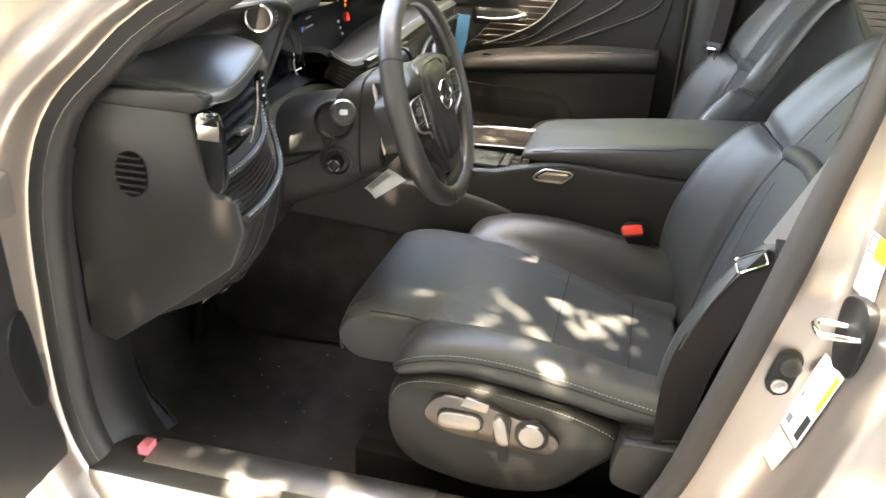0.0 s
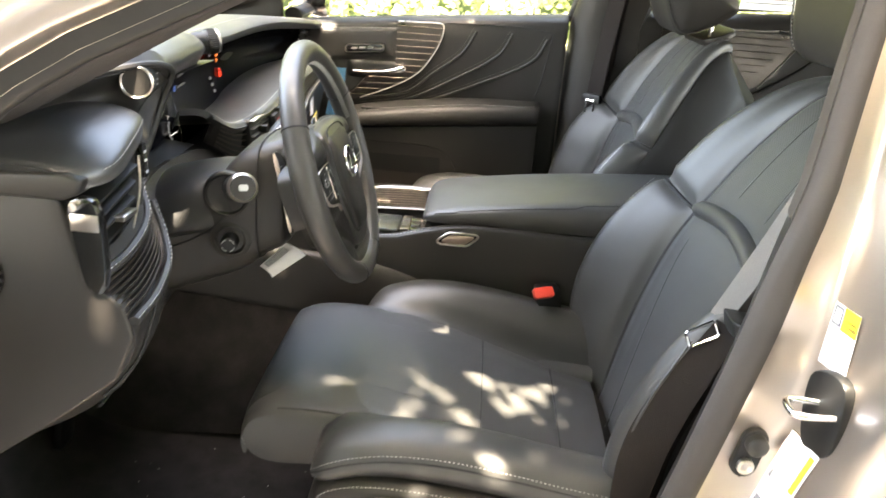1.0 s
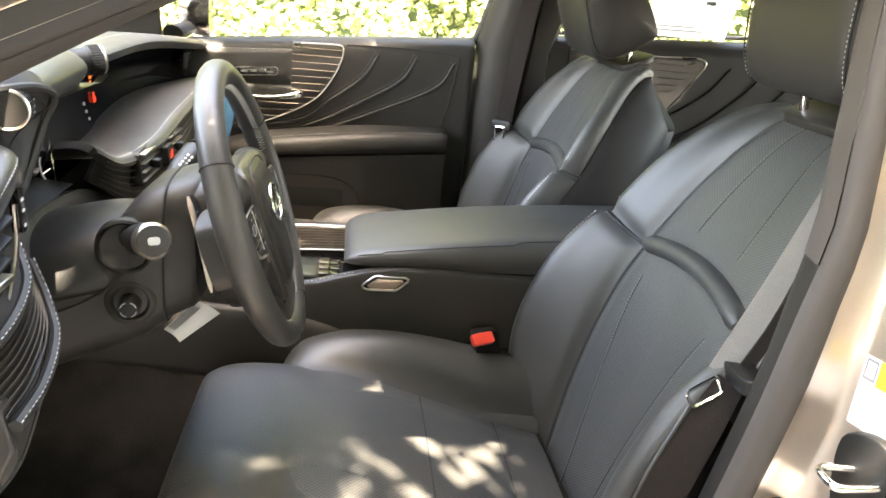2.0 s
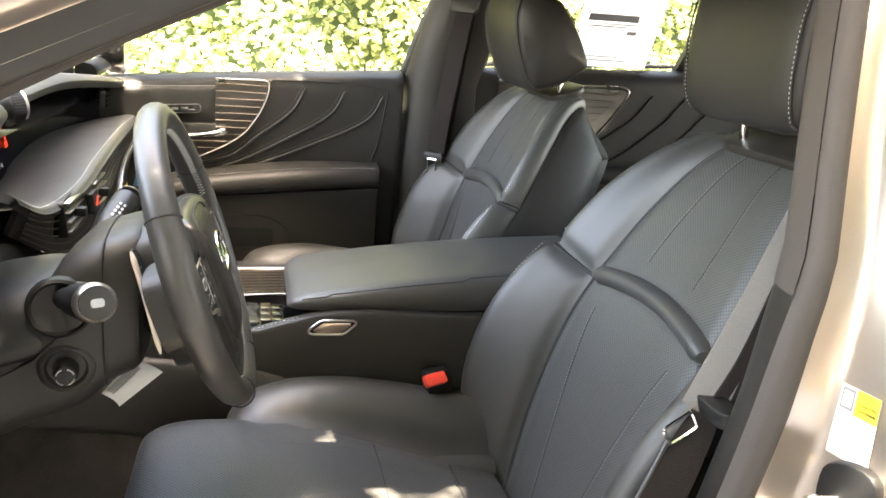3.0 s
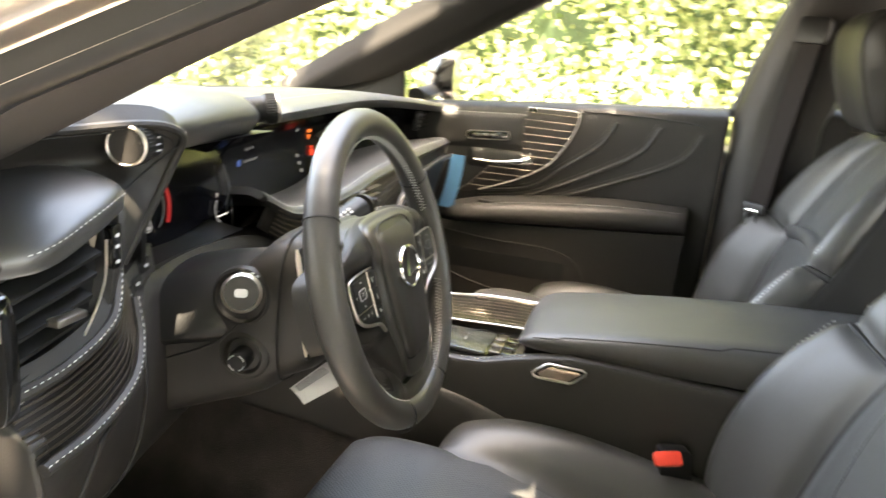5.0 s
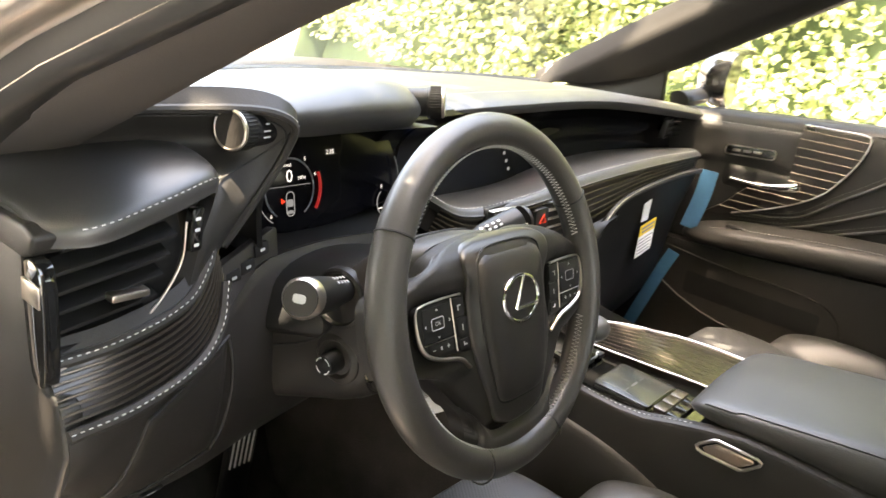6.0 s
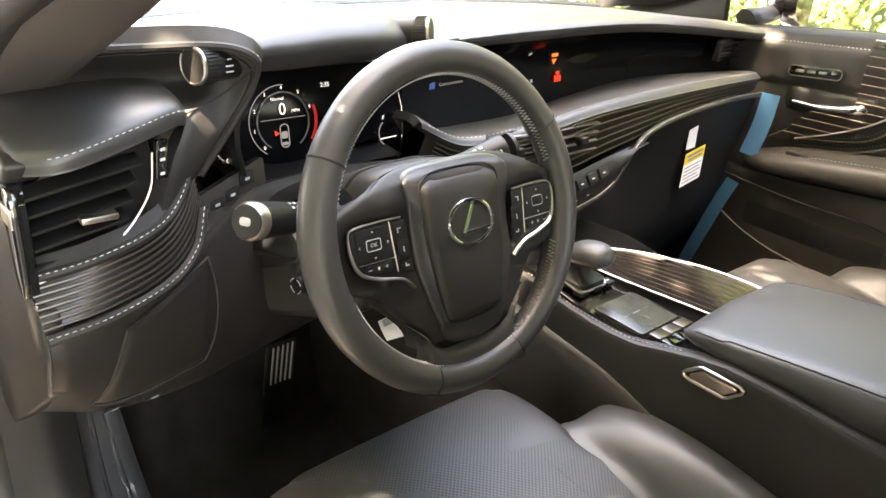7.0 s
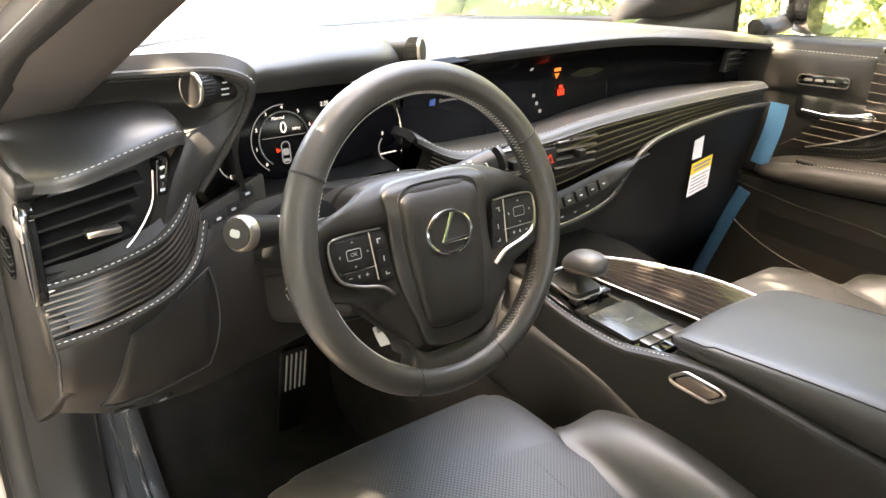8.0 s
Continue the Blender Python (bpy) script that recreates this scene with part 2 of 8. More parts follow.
def patch(S, ua, ub, va, vb, nu=20, nv=20, lip=0.003, soft=0.010, depth=0.02, flip=False, puff=0.0):
    """A padded panel cut out of the surface S: edges roll in by lip, a skirt goes back by depth. Bounds may be functions of the other parameter (0 to 1)."""
    ua, ub, va, vb = fn(ua), fn(ub), fn(va), fn(vb)
    ease = lambda a: a - 0.75 * math.sin(2 * math.pi * a) / (2 * math.pi)
    P = np.zeros((nv + 1, nu + 1, 3))
    for j in range(nv + 1):
        b = ease(j / nv)
        for i in range(nu + 1):
            a = ease(i / nu)
            v = va(a) + (vb(a) - va(a)) * b
            u = ua(b) + (ub(b) - ua(b)) * a
            P[j, i] = S(u, v)
    N = np.cross(np.gradient(P, axis=1), np.gradient(P, axis=0))
    N /= np.maximum(np.linalg.norm(N, axis=2, keepdims=True), 1e-12) * (-1 if flip else 1)
    du = np.concatenate([np.zeros((nv + 1, 1)), np.cumsum(np.linalg.norm(np.diff(P, axis=1), axis=2), axis=1)], axis=1)
    dv = np.concatenate([np.zeros((1, nu + 1)), np.cumsum(np.linalg.norm(np.diff(P, axis=0), axis=2), axis=0)], axis=0)
    d = np.minimum(np.minimum(du, du[:, -1:] - du), np.minimum(dv, dv[-1:] - dv))
    rise = -lip * np.exp(-(d / soft) ** 2)
    if puff:
        su, sv = du / np.maximum(du[:, -1:], 1e-6), dv / np.maximum(dv[-1:], 1e-6)
        rise = rise + puff * (4 * su * (1 - su)) ** 0.6 * (4 * sv * (1 - sv)) ** 0.6
    P = P + N * rise[..., None]
    bm = bmesh.new()
    uv = bm.loops.layers.uv.new("metres")
    V = [[bm.verts.new(P[j, i]) for i in range(nu + 1)] for j in range(nv + 1)]
    where = {V[j][i]: (du[j, i] - du[j, nu // 2], dv[j, i]) for j in range(nv + 1) for i in range(nu + 1)}
    for j in range(nv):
        for i in range(nu):
            q = [V[j][i], V[j][i + 1], V[j + 1][i + 1], V[j + 1][i]]
            f = bm.faces.new(q[::-1] if flip else q)
            for lo in f.loops:
                lo[uv].uv = where[lo.vert]
    if depth:
        ring = [(0, i) for i in range(nu)] + [(j, nu) for j in range(nv)] + [(nv, i) for i in range(nu, 0, -1)] + [(j, 0) for j in range(nv, 0, -1)]
        low = [bm.verts.new(P[j, i] - N[j, i] * depth) for j, i in ring]
        for k in range(len(ring)):
            a, b = ring[k], ring[(k + 1) % len(ring)]
            q = [V[b[0]][b[1]], V[a[0]][a[1]], low[k], low[(k + 1) % len(ring)]]
            bm.faces.new(q[::-1] if flip else q)
    return bm


def loft(rings, closed=True, caps=True):
    """Skin over rings of equally many points."""
    bm = bmesh.new()
    V = [[bm.verts.new(p) for p in r] for r in rings]
    n = len(rings[0])
    for a, b in zip(V, V[1:]):
        for i in range(n if closed else n - 1):
            k = (i + 1) % n
            bm.faces.new((a[i], a[k], b[k], b[i]))
    if caps and closed:
        bm.faces.new(V[0][::-1]), bm.faces.new(V[-1])
    bmesh.ops.recalc_face_normals(bm, faces=bm.faces)
    return bm


def rings_along(pts, radius, n=10, flat=1.0, up=None, closed=False):
    pts = [Vector(p) for p in pts]
    rads = radius if isinstance(radius, (list, tuple)) else [radius] * len(pts)
    out, ref = [], Vector(up) if up else None
    for i, p in enumerate(pts):
        if closed:
            t = (pts[(i + 1) % len(pts)] - pts[i - 1]).normalized()
        else:
            t = (pts[min(i + 1, len(pts) - 1)] - pts[max(i - 1, 0)]).normalized()
        if ref is None:
            ref = Vector((0, 0, 1)) if abs(t.z) < 0.9 else Vector((1, 0, 0))
        side = t.cross(ref).normalized()
        nrm = side.cross(t).normalized()
        if up is None:
            ref = nrm
        out.append([p + (side * math.cos(a) + nrm * (math.sin(a) * flat)) * rads[i] for a in (2 * math.pi * k / n for k in range(n))])
    return out


def tube(pts, radius, n=10, flat=1.0, up=None, closed=False):
    r = rings_along(pts, radius, n, flat, up, closed)
    return loft(r + [r[0]], caps=False) if closed else loft(r)


def ribbon(pts, normals, width, thick=0.0015):
    """A flat band along pts, its face towards the normals."""
    pts = [Vector(p) for p in pts]
    rings = []
    for i, p in enumerate(pts):
        t = (pts[min(i + 1, len(pts) - 1)] - pts[max(i - 1, 0)]).normalized()
        n = Vector(normals[i] if isinstance(normals, list) else normals)
        n = (n - t * n.dot(t)).normalized()
        w = t.cross(n)
        h = (width[i] if isinstance(width, list) else width) / 2
        rings.append([p + w * h + n * thick, p - w * h + n * thick, p - w * h - n * thick, p + w * h - n * thick])
    return loft(rings)


def slab(outline, at, ux, uy, depth, bevel=0.002, segments=2):
    """A flat outline (2D, metres along ux and uy from at), thickened backwards by depth, its edges rounded."""
    at, ux, uy = Vector(at), Vector(ux).normalized(), Vector(uy).normalized()
    n = ux.cross(uy).normalized()
    bm = bmesh.new()
    top = [bm.verts.new(at + ux * a + uy * b) for a, b in outline]
    low = [bm.verts.new(at + ux * a + uy * b - n * depth) for a, b in outline]
    bm.faces.new(top), bm.faces.new(low[::-1])
    for i in range(len(top)):
        k = (i + 1) % len(top)
        bm.faces.new((top[k], top[i], low[i], low[k]))
    bmesh.ops.recalc_face_normals(bm, faces=bm.faces)
    if bevel:
        bmesh.ops.bevel(bm, geom=bm.edges[:], offset=bevel, segments=segments, affect="EDGES", profile=0.5, clamp_overlap=True)
    return bm


def rounded(w, h, r, n=5):
    """A rounded rectangle about the origin."""
    out = []
    for cx, cy, a0 in ((w / 2 - r, h / 2 - r, 0), (-w / 2 + r, h / 2 - r, 90), (-w / 2 + r, -h / 2 + r, 180), (w / 2 - r, -h / 2 + r, 270)):
        out += [(cx + r * math.cos(radians(a0 + 90 * k / n)), cy + r * math.sin(radians(a0 + 90 * k / n))) for k in range(n + 1)]
    return out


def disc(r, n=24, sx=1.0):
    return [(r * sx * math.cos(2 * math.pi * k / n), r * math.sin(2 * math.pi * k / n)) for k in range(n)]


def block(lo, hi, bevel=0.003):
    (x0, y0, z0), (x1, y1, z1) = lo, hi
    return slab([(x0, y0), (x1, y0), (x1, y1), (x0, y1)], (0, 0, z1), (1, 0, 0), (0, 1, 0), z1 - z0, bevel)


def turned(profile, at, axis, n=24):
    """A turned body: profile of (distance along axis, radius)."""
    axis = Vector(axis).normalized()
    side = axis.cross(Vector((0, 0, 1)) if abs(axis.z) < 0.9 else Vector((1, 0, 0))).normalized()
    up = side.cross(axis)
    at = Vector(at)
    return loft([[at + axis * d + (side * math.cos(a) + up * math.sin(a)) * max(r, 1e-4) for a in (2 * math.pi * k / n for k in range(n))] for d, r in profile])


def joined(*bms):
    out = bmesh.new()
    for b in bms:
        me = bpy.data.meshes.new("tmp")
        b.to_mesh(me)
        b.free()
        out.from_mesh(me)
        bpy.data.meshes.remove(me)
    return out


def stitching(pts, normals, long=0.0034, gap=0.0024, wide=0.0008):
    """A row of single thread stitches on a surface."""
    bm = bmesh.new()
    pts = [Vector(p) for p in pts]
    d = [0.0]
    for a, b in zip(pts, pts[1:]):
        d.append(d[-1] + (b - a).length)

    def at(s):
        i = min(max(int(np.searchsorted(d, s)) - 1, 0), len(pts) - 2)
        f = (s - d[i]) / max(d[i + 1] - d[i], 1e-9)
        n = normals[i] if isinstance(normals, list) else normals
        return pts[i].lerp(pts[i + 1], f), Vector(n)
    s = 0.0
    while s + long < d[-1]:
        (a, n), (b, _) = at(s), at(s + long)
        t = (b - a).normalized()
        w = t.cross(n).normalized() * (wide / 2)
        h = n.normalized() * (wide * 0.6)
        mid = (a + b) / 2 + h
        va = [bm.verts.new(q) for q in (a - h * 0.4 - w * 0.6, a - h * 0.4 + w * 0.6, mid - w - t * long * 0.25, mid + w - t * long * 0.25, mid - w + t * long * 0.25, mid + w + t * long * 0.25, b - h * 0.4 - w * 0.6, b - h * 0.4 + w * 0.6)]
        for q in ((0, 1, 3, 2), (2, 3, 5, 4), (4, 5, 7, 6), (0, 2, 4, 6), (1, 7, 5, 3)):
            bm.faces.new([va[k] for k in q])
        s += long + gap
    return bm


def on_surface(S, uvs, flip=False, lift=0.0):
    """Points and normals of S along a list of (u, v)."""
    pts, nrm, e = [], [], 1e-3
    for u, v in uvs:
        n = (S(u + e, v) - S(u - e, v)).cross(S(u, v + e) - S(u, v - e)).normalized()
        n = -n if flip else n
        pts.append(S(u, v) + n * lift), nrm.append(n)
    return pts, nrm


def thing(name, label="", category="", group="", kind="", at=(0, 0, 0)):
    ob = new(name)
    ob.location = at
    ob.empty_display_size = 0.05
    return tagged(ob, label, category, group, kind)


def part(name, bm, mat, parent=None, label="", smooth=40):
    """Links bm as one mesh object; its vertices are in world metres."""
    me = bpy.data.meshes.new(name)
    bm.to_mesh(me)
    bm.free()
    me.materials.append(mat)
    if smooth:
        me.shade_smooth()
        me.set_sharp_from_angle(angle=radians(smooth))
    ob = new(name, me)
    if parent is not None:
        ob.parent = parent
        base = parent
        off = Vector((0, 0, 0))
        while base is not None:
            off += base.location
            base = base.parent
        ob.location = -off
    if label:
        ob["label"] = label
    return ob


def solo(name, bm, mat, label, category, group="", kind="", smooth=40):
    return tagged(part(name, bm, mat, None, "", smooth), label, category, group, kind)


def writing(name, text, at, ux, uy, size, mat, parent, align="CENTER"):
    """Letters with Blender's own font as a thin mesh."""
    cu = bpy.data.curves.new("letters", "FONT")
    cu.body, cu.size, cu.align_x, cu.align_y, cu.resolution_u = text, size, align, "CENTER", 2
    tmp = bpy.data.objects.new("letters", cu)
    me = bpy.data.meshes.new_from_object(tmp)
    bpy.data.objects.remove(tmp)
    ux, uy = Vector(ux).normalized(), Vector(uy).normalized()
    n = ux.cross(uy)
    m = Matrix((ux, uy, n)).transposed().to_4x4()
    m.translation = Vector(at)
    bm = bmesh.new()
    bm.from_mesh(me)
    bpy.data.meshes.remove(me)
    bm.transform(m)
    return part(name, bm, mat, parent, smooth=0)


# ---------------------------------------------------------------- ground, floor, body shell
ground = solo("ground", slab([(-60, -60), (60, -60), (60, 60), (-60, 60)], (0, 0, 0), (1, 0, 0), (0, 1, 0), 0.3, 0), CONCRETE, "pale sunlit concrete paving beside the car", "ground", kind="structure")

floor_surface = section_surface(
    (-0.74, [(-0.62, -0.74, 0.56), (-0.50, -0.74, 0.40), (-0.40, -0.74, 0.29), (0.10, -0.74, 0.27), (1.75, -0.74, 0.28)]),
    (-0.40, [(-0.62, -0.40, 0.56), (-0.54, -0.40, 0.38), (-0.44, -0.40, 0.28), (0.10, -0.40, 0.26), (1.75, -0.40, 0.28)]),
    (0.40, [(-0.62, 0.40, 0.56), (-0.54, 0.40, 0.38), (-0.44, 0.40, 0.28), (0.10, 0.40, 0.26), (1.75, 0.40, 0.28)]),
    (0.74, [(-0.62, 0.74, 0.56), (-0.54, 0.74, 0.38), (-0.44, 0.74, 0.28), (0.10, 0.74, 0.26), (1.75, 0.74, 0.28)]))
floor = solo("floor", patch(floor_surface, 0, 1, -0.76, 0.76, 40, 20, 0, depth=0.03), CARPET, "black cut-pile carpet on the car floor", "carpet", kind="structure")

rnd = random.Random(21)
specks = []
for _ in range(24):
    x, y = rnd.uniform(-0.38, 0.0), rnd.uniform(-0.66, -0.24)
    z = 0.275 + max(0.0, -0.40 - x) + 0.02 * abs(y + 0.4)
    best = min((floor_surface(k / 200, y) for k in range(201)), key=lambda q: abs(q.x - x))
    r = rnd.uniform(0.0006, 0.0016)
    specks.append(slab([(r, 0), (0, r * 0.6), (-r, 0), (0, -r * 0.7)], (best.x, best.y, best.z + 0.0022), (1, rnd.uniform(-1, 1), 0), (0, 1, 0), 0.0008, 0))
lint = solo("lint", joined(*specks), material("pale_lint", (0.45, 0.44, 0.42), 0.9), "scattered pale lint specks on the carpet", "lint", kind="stuff")

car = thing("car_body", "bronze metallic saloon car body with an open front doorway", "car")

# door frame of the driver's side: sections go from the cabin outwards
A_IN = Curve((0, 0.55, 1.400), (0.8, 0.10, 1.224), (1, -0.139, 1.102), (2, -0.261, 1.005), (3, -0.341, 0.923), (4, -0.380, 0.80), (5, -0.391, 0.62), (6, -0.387, 0.471), (7, -0.356, 0.379), (8, -0.294, 0.345), (9, 0.0, 0.345), (10, 0.25, 0.355))


def frame_section(i):
    """Points of the door frame across, at step i along it: carpet trim, seal, painted jamb, outer skin."""
    x, z = A_IN(i)
    a, b = A_IN(i - 0.05), A_IN(i + 0.05)
    t = Vector((b[0] - a[0], 0, b[1] - a[1])).normalized()
    out = Vector((t.z, 0, -t.x))      # away from the opening
    if i >= 7.5:
        out = Vector((0, 0, -1)).lerp(out, 0.5).normalized()
    lean = max(0.0, z - 1.02) * 0.42   # the glasshouse leans in
    base = Vector((x, -0.80 + lean, z))
    k = min(1.0, max(0.35, (1.35 - z) * 2))
    return [base + out * o + Vector((0, y, 0)) for o, y in ((0.03, 0.045), (0.004, 0.03), (0.0, 0.0), (0.012, -0.018 * k), (0.030, -0.026 * k), (0.034, -0.06 * k), (0.040, -0.085 * k), (0.055, -0.095 * k), (0.075, -0.13 * k), (0.12, -0.15 * k))]


steps = [0.0 + 0.25 * k for k in range(41)]
secs = [frame_section(i) for i in steps]
part("a_pillar_jamb", loft([line(s[3:], 22) for s in secs], closed=False), PAINT, car, "bronze painted door jamb")
part("door_seal", loft([line(s[1:5], 10) for s in secs], closed=False), RUBBER, car, "dark rubber door seal")

B_X = Curve((0.30, 0.38), (0.40, 0.445), (0.511, 0.500), (0.651, 0.536), (0.75, 0.558), (0.85, 0.579), (0.95, 0.597), (1.05, 0.620), (1.25, 0.672), (1.40, 0.722))
B_WALL = Curve((0.30, 0.47), (0.45, 0.540), (0.55, 0.572), (0.65, 0.597), (0.78, 0.6205), (0.855, 0.630), (0.92, 0.6335), (1.05, 0.650), (1.25, 0.704), (1.40, 0.760))


def jamb_wall(y, z):
    """x of the centre pillar's painted wall that carries the labels."""
    return B_WALL(z) + 0.25 * (-0.777 - y)


def pillar_section(z):
    """Across the centre pillar: trim, flocked seal, painted flange, painted wall, outer skin."""
    p, w = B_X(z), jamb_wall(-0.777, z)
    lean = max(0.0, z - 0.90) * 0.12 + max(0.0, z - 1.02) * 0.33
    k = float(np.interp(z, (0.9, 1.05), (1.0, 0.75)))
    return [Vector((x, y + lean, z)) for x, y in ((p + 0.10, -0.60), (p + 0.045, -0.66), (p - 0.012, -0.712), (p - 0.031 * k, -0.750), (p - 0.036 * k, -0.764), (p - 0.027 * k, -0.773), (p - 0.010, -0.776), (p, -0.771), (p + 0.004, -0.7695), (p + 0.5 * (w - p), -0.768), (w - 0.010, -0.769), (w - 0.003, -0.772), (w + 0.001, -0.781), (w + 0.010, -0.816), (w + 0.019, -0.850), (w + 0.040, -0.895), (w + 0.30, -0.95))]


bz = [0.30 + 1.1 * k / 30 for k in range(31)]
bs = [pillar_section(z) for z in bz]
part("b_pillar_trim", loft([line(s[:5], 16) for s in bs if s[0].z <= 1.03], closed=False), PLASTIC, car, "charcoal pillar trim")
part("b_pillar_upper_trim", loft([[p + Vector((-0.003, -0.002, 0)) for p in line(s[:5], 16)] for s in bs if s[0].z >= 0.98], closed=False), LIT_PILLAR_CLOTH, car, "charcoal upper pillar trim")
part("rear_seal", loft([line(s[4:8], 12) for s in bs], closed=False), SEAL_TAUPE, car, "dark rubber door seal")
part("b_pillar_jamb", loft([line(s[7:], 40) for s in bs], closed=False), PAINT, car, "bronze painted door jamb")

# sill
sill = section_surface((-0.42, [(-0.42, -0.70, 0.28), (-0.42, -0.735, 0.37), (-0.42, -0.755, 0.392), (-0.42, -0.80, 0.392), (-0.42, -0.83, 0.37), (-0.42, -0.86, 0.30), (-0.42, -0.93, 0.28), (-0.42, -0.95, 0.18)]),
                       (0.55, [(0.55, -0.67, 0.28), (0.55, -0.70, 0.37), (0.55, -0.72, 0.392), (0.55, -0.78, 0.392), (0.55, -0.81, 0.37), (0.55, -0.86, 0.30), (0.55, -0.93, 0.28), (0.55, -0.95, 0.18)]))
part("sill", patch(sill, 0.0, 0.48, -0.42, 0.55, 20, 20, 0, depth=0.004, flip=False), PLASTIC, car, "charcoal sill trim")
part("painted_sill", patch(sill, 0.48, 1.0, -0.42, 0.55, 24, 10, 0, depth=0.004, flip=False), PAINT, car)
part("scuff_plate", patch(lambda u, v: sill(u, v) + Vector((0, 0, 0.003)), 0.20, 0.41, -0.30, 0.16, 8, 20, 0.001, depth=0.003, flip=False), SCUFF, car, "brushed metal scuff plate")

# roof, glass, far pillars, rear closure
roof_surface = section_surface((-0.62, [(0.20, -0.62, 1.325), (0.60, -0.62, 1.385), (1.2, -0.62, 1.385), (1.75, -0.62, 1.30)]),
                               (0.0, [(0.17, 0, 1.385), (0.60, 0, 1.43), (1.2, 0, 1.43), (1.75, 0, 1.34)]),
                               (0.62, [(0.20, 0.62, 1.325), (0.60, 0.62, 1.385), (1.2, 0.62, 1.385), (1.75, 0.62, 1.30)]))
ceiling = solo("ceiling", patch(roof_surface, 0, 1, -0.62, 0.62, 20, 16, 0, depth=0.03), HEADLINER, "black cloth headliner under the roof", "headliner", kind="structure")
part("roof_panel", patch(lambda u, v: roof_surface(u, v) + Vector((0, 0, 0.045)), 0, 1, -0.64, 0.64, 16, 12, 0, depth=0.01), PAINT, car)
part("rear_bulkhead", block((1.75, -0.75, 0.25), (1.80, 0.75, 1.02)), PLASTIC_DARK, car)
part("firewall", block((-0.68, -0.75, 0.25), (-0.64, 0.75, 0.97)), PLASTIC_DARK, car)
bonnet = section_surface((-0.9, [(-0.86, -0.9, 0.93), (-1.4, -0.9, 0.86), (-1.9, -0.9, 0.70)]), (0, [(-0.86, 0, 1.0), (-1.4, 0, 0.95), (-1.9, 0, 0.78)]), (0.9, [(-0.86, 0.9, 0.93), (-1.4, 0.9, 0.86), (-1.9, 0.9, 0.70)]))
part("bonnet", patch(bonnet, 0, 1, -0.9, 0.9, 12, 16, 0, depth=0.02), PAINT, car)


def screen_pt(u, v):
    """Windscreen: u across, v from its base up."""
    bow = 0.16 * (1 - (u / 0.66) ** 2)
    base, top = Vector((-0.66 - bow, u, 0.985)), Vector((0.16 - 0.23 * (u / 0.66) ** 2, u * 0.9, 1.38 - 0.045 * (u / 0.66) ** 2))
    return base.lerp(top, v)


ws = part("windscreen", patch(screen_pt, -0.66, 0.66, 0.0, 1.0, 20, 10, 0, depth=0.004), GLASS, car, "clear windscreen glass")
ws.visible_shadow = False
part("cowl_strip", tube([screen_pt(-0.66 + 1.32 * k / 20, 0.0) + Vector((0.02, 0, 0.012)) for k in range(21)], 0.014, 8), PLASTIC_DARK, car, "black cowl edge below the windscreen")


rows = []
for k in range(13):
    s = k / 12 * 1.25
    low = Vector((-0.333, 0.720, 1.080)).lerp(Vector((0.028, 0.680, 1.286)), s)      # edge at the side window
    high = Vector((-0.640, 0.655, 1.000)).lerp(Vector((-0.190, 0.600, 1.270)), s)     # edge at the windscreen
    mid = low.lerp(high, 0.5) + Vector((0.0, -0.03, -0.012))
    rows.append(line([low, low.lerp(mid, 0.5) + Vector((0, -0.018, -0.004)), mid, high.lerp(mid, 0.4) + Vector((0, -0.012, 0)), high, high + Vector((-0.02, 0.03, 0.03)), low.lerp(high, 0.5) + Vector((0, 0.07, 0.04)), low + Vector((0.0, 0.05, 0.01))], 30, True))
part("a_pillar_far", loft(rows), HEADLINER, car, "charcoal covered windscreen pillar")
part("sail_panel", slab([(0.60, 0.94), (0.60, 1.0), (0.48, 1.06), (0.330, 1.098), (0.322, 0.98)][::-1], (0, 0.715, 0), (-1, 0, 0), (0, 0, 1), 0.02, 0.004), PLASTIC_DARK, car, "black corner panel by the mirror")
rows = []
for k in range(14):
    s = k / 13
    x, z = Curve((0, -0.42, 0.96), (0.3, -0.20, 1.07), (0.6, 0.08, 1.215), (1, 0.55, 1.395))(s)
    lean = max(0.0, z - 1.02) * 0.42
    rows.append([Vector((x, -0.745 + lean * 0.9, z)) + Vector(q) for q in line([(0.012, -0.040, 0.012), (-0.002, 0.005, -0.020 * (1 - s)), (-0.03, 0.050, 0.010 - 0.050 * (1 - s)), (-0.066, 0.052, 0.018), (-0.078, 0.0, 0.05), (-0.04, -0.04, 0.045)], 18, True)])
# same trim as the far pillar, but its sunlight is in the colour
part("a_pillar_near", loft(rows), LIT_PILLAR_CLOTH, car, "charcoal covered windscreen pillar")
rows = []
for k in range(34):
    i = 3.3 + 6.2 * k / 33
    x, z = A_IN(i)
    p0, p1 = A_IN(i - 0.05), A_IN(i + 0.05)
    t = Vector((p1[0] - p0[0], 0, p1[1] - p0[1])).normalized()
    into = Vector((-t.z, 0, t.x))
    base = Vector((x, -0.79, z)) - into * 0.004
    wide = float(np.interp(i, (3.3, 5.0, 7.0, 8.2, 9.5), (0.30, 0.42, 0.50, 0.40, 0.25)))
    rows.append(line([base + Vector((0, -0.004, 0)), base + into * 0.010 * wide + Vector((0, 0.006, 0)), base + into * 0.034 * wide + Vector((0, 0.030, 0)), base + into * 0.048 * wide + Vector((0, 0.055, 0)), base + into * 0.046 * wide + Vector((0, 0.09, 0))], 16))
part("footwell_trim", loft(rows, closed=False), PLASTIC_DARK, car, "charcoal trim sweeping from the footwell into the sill")


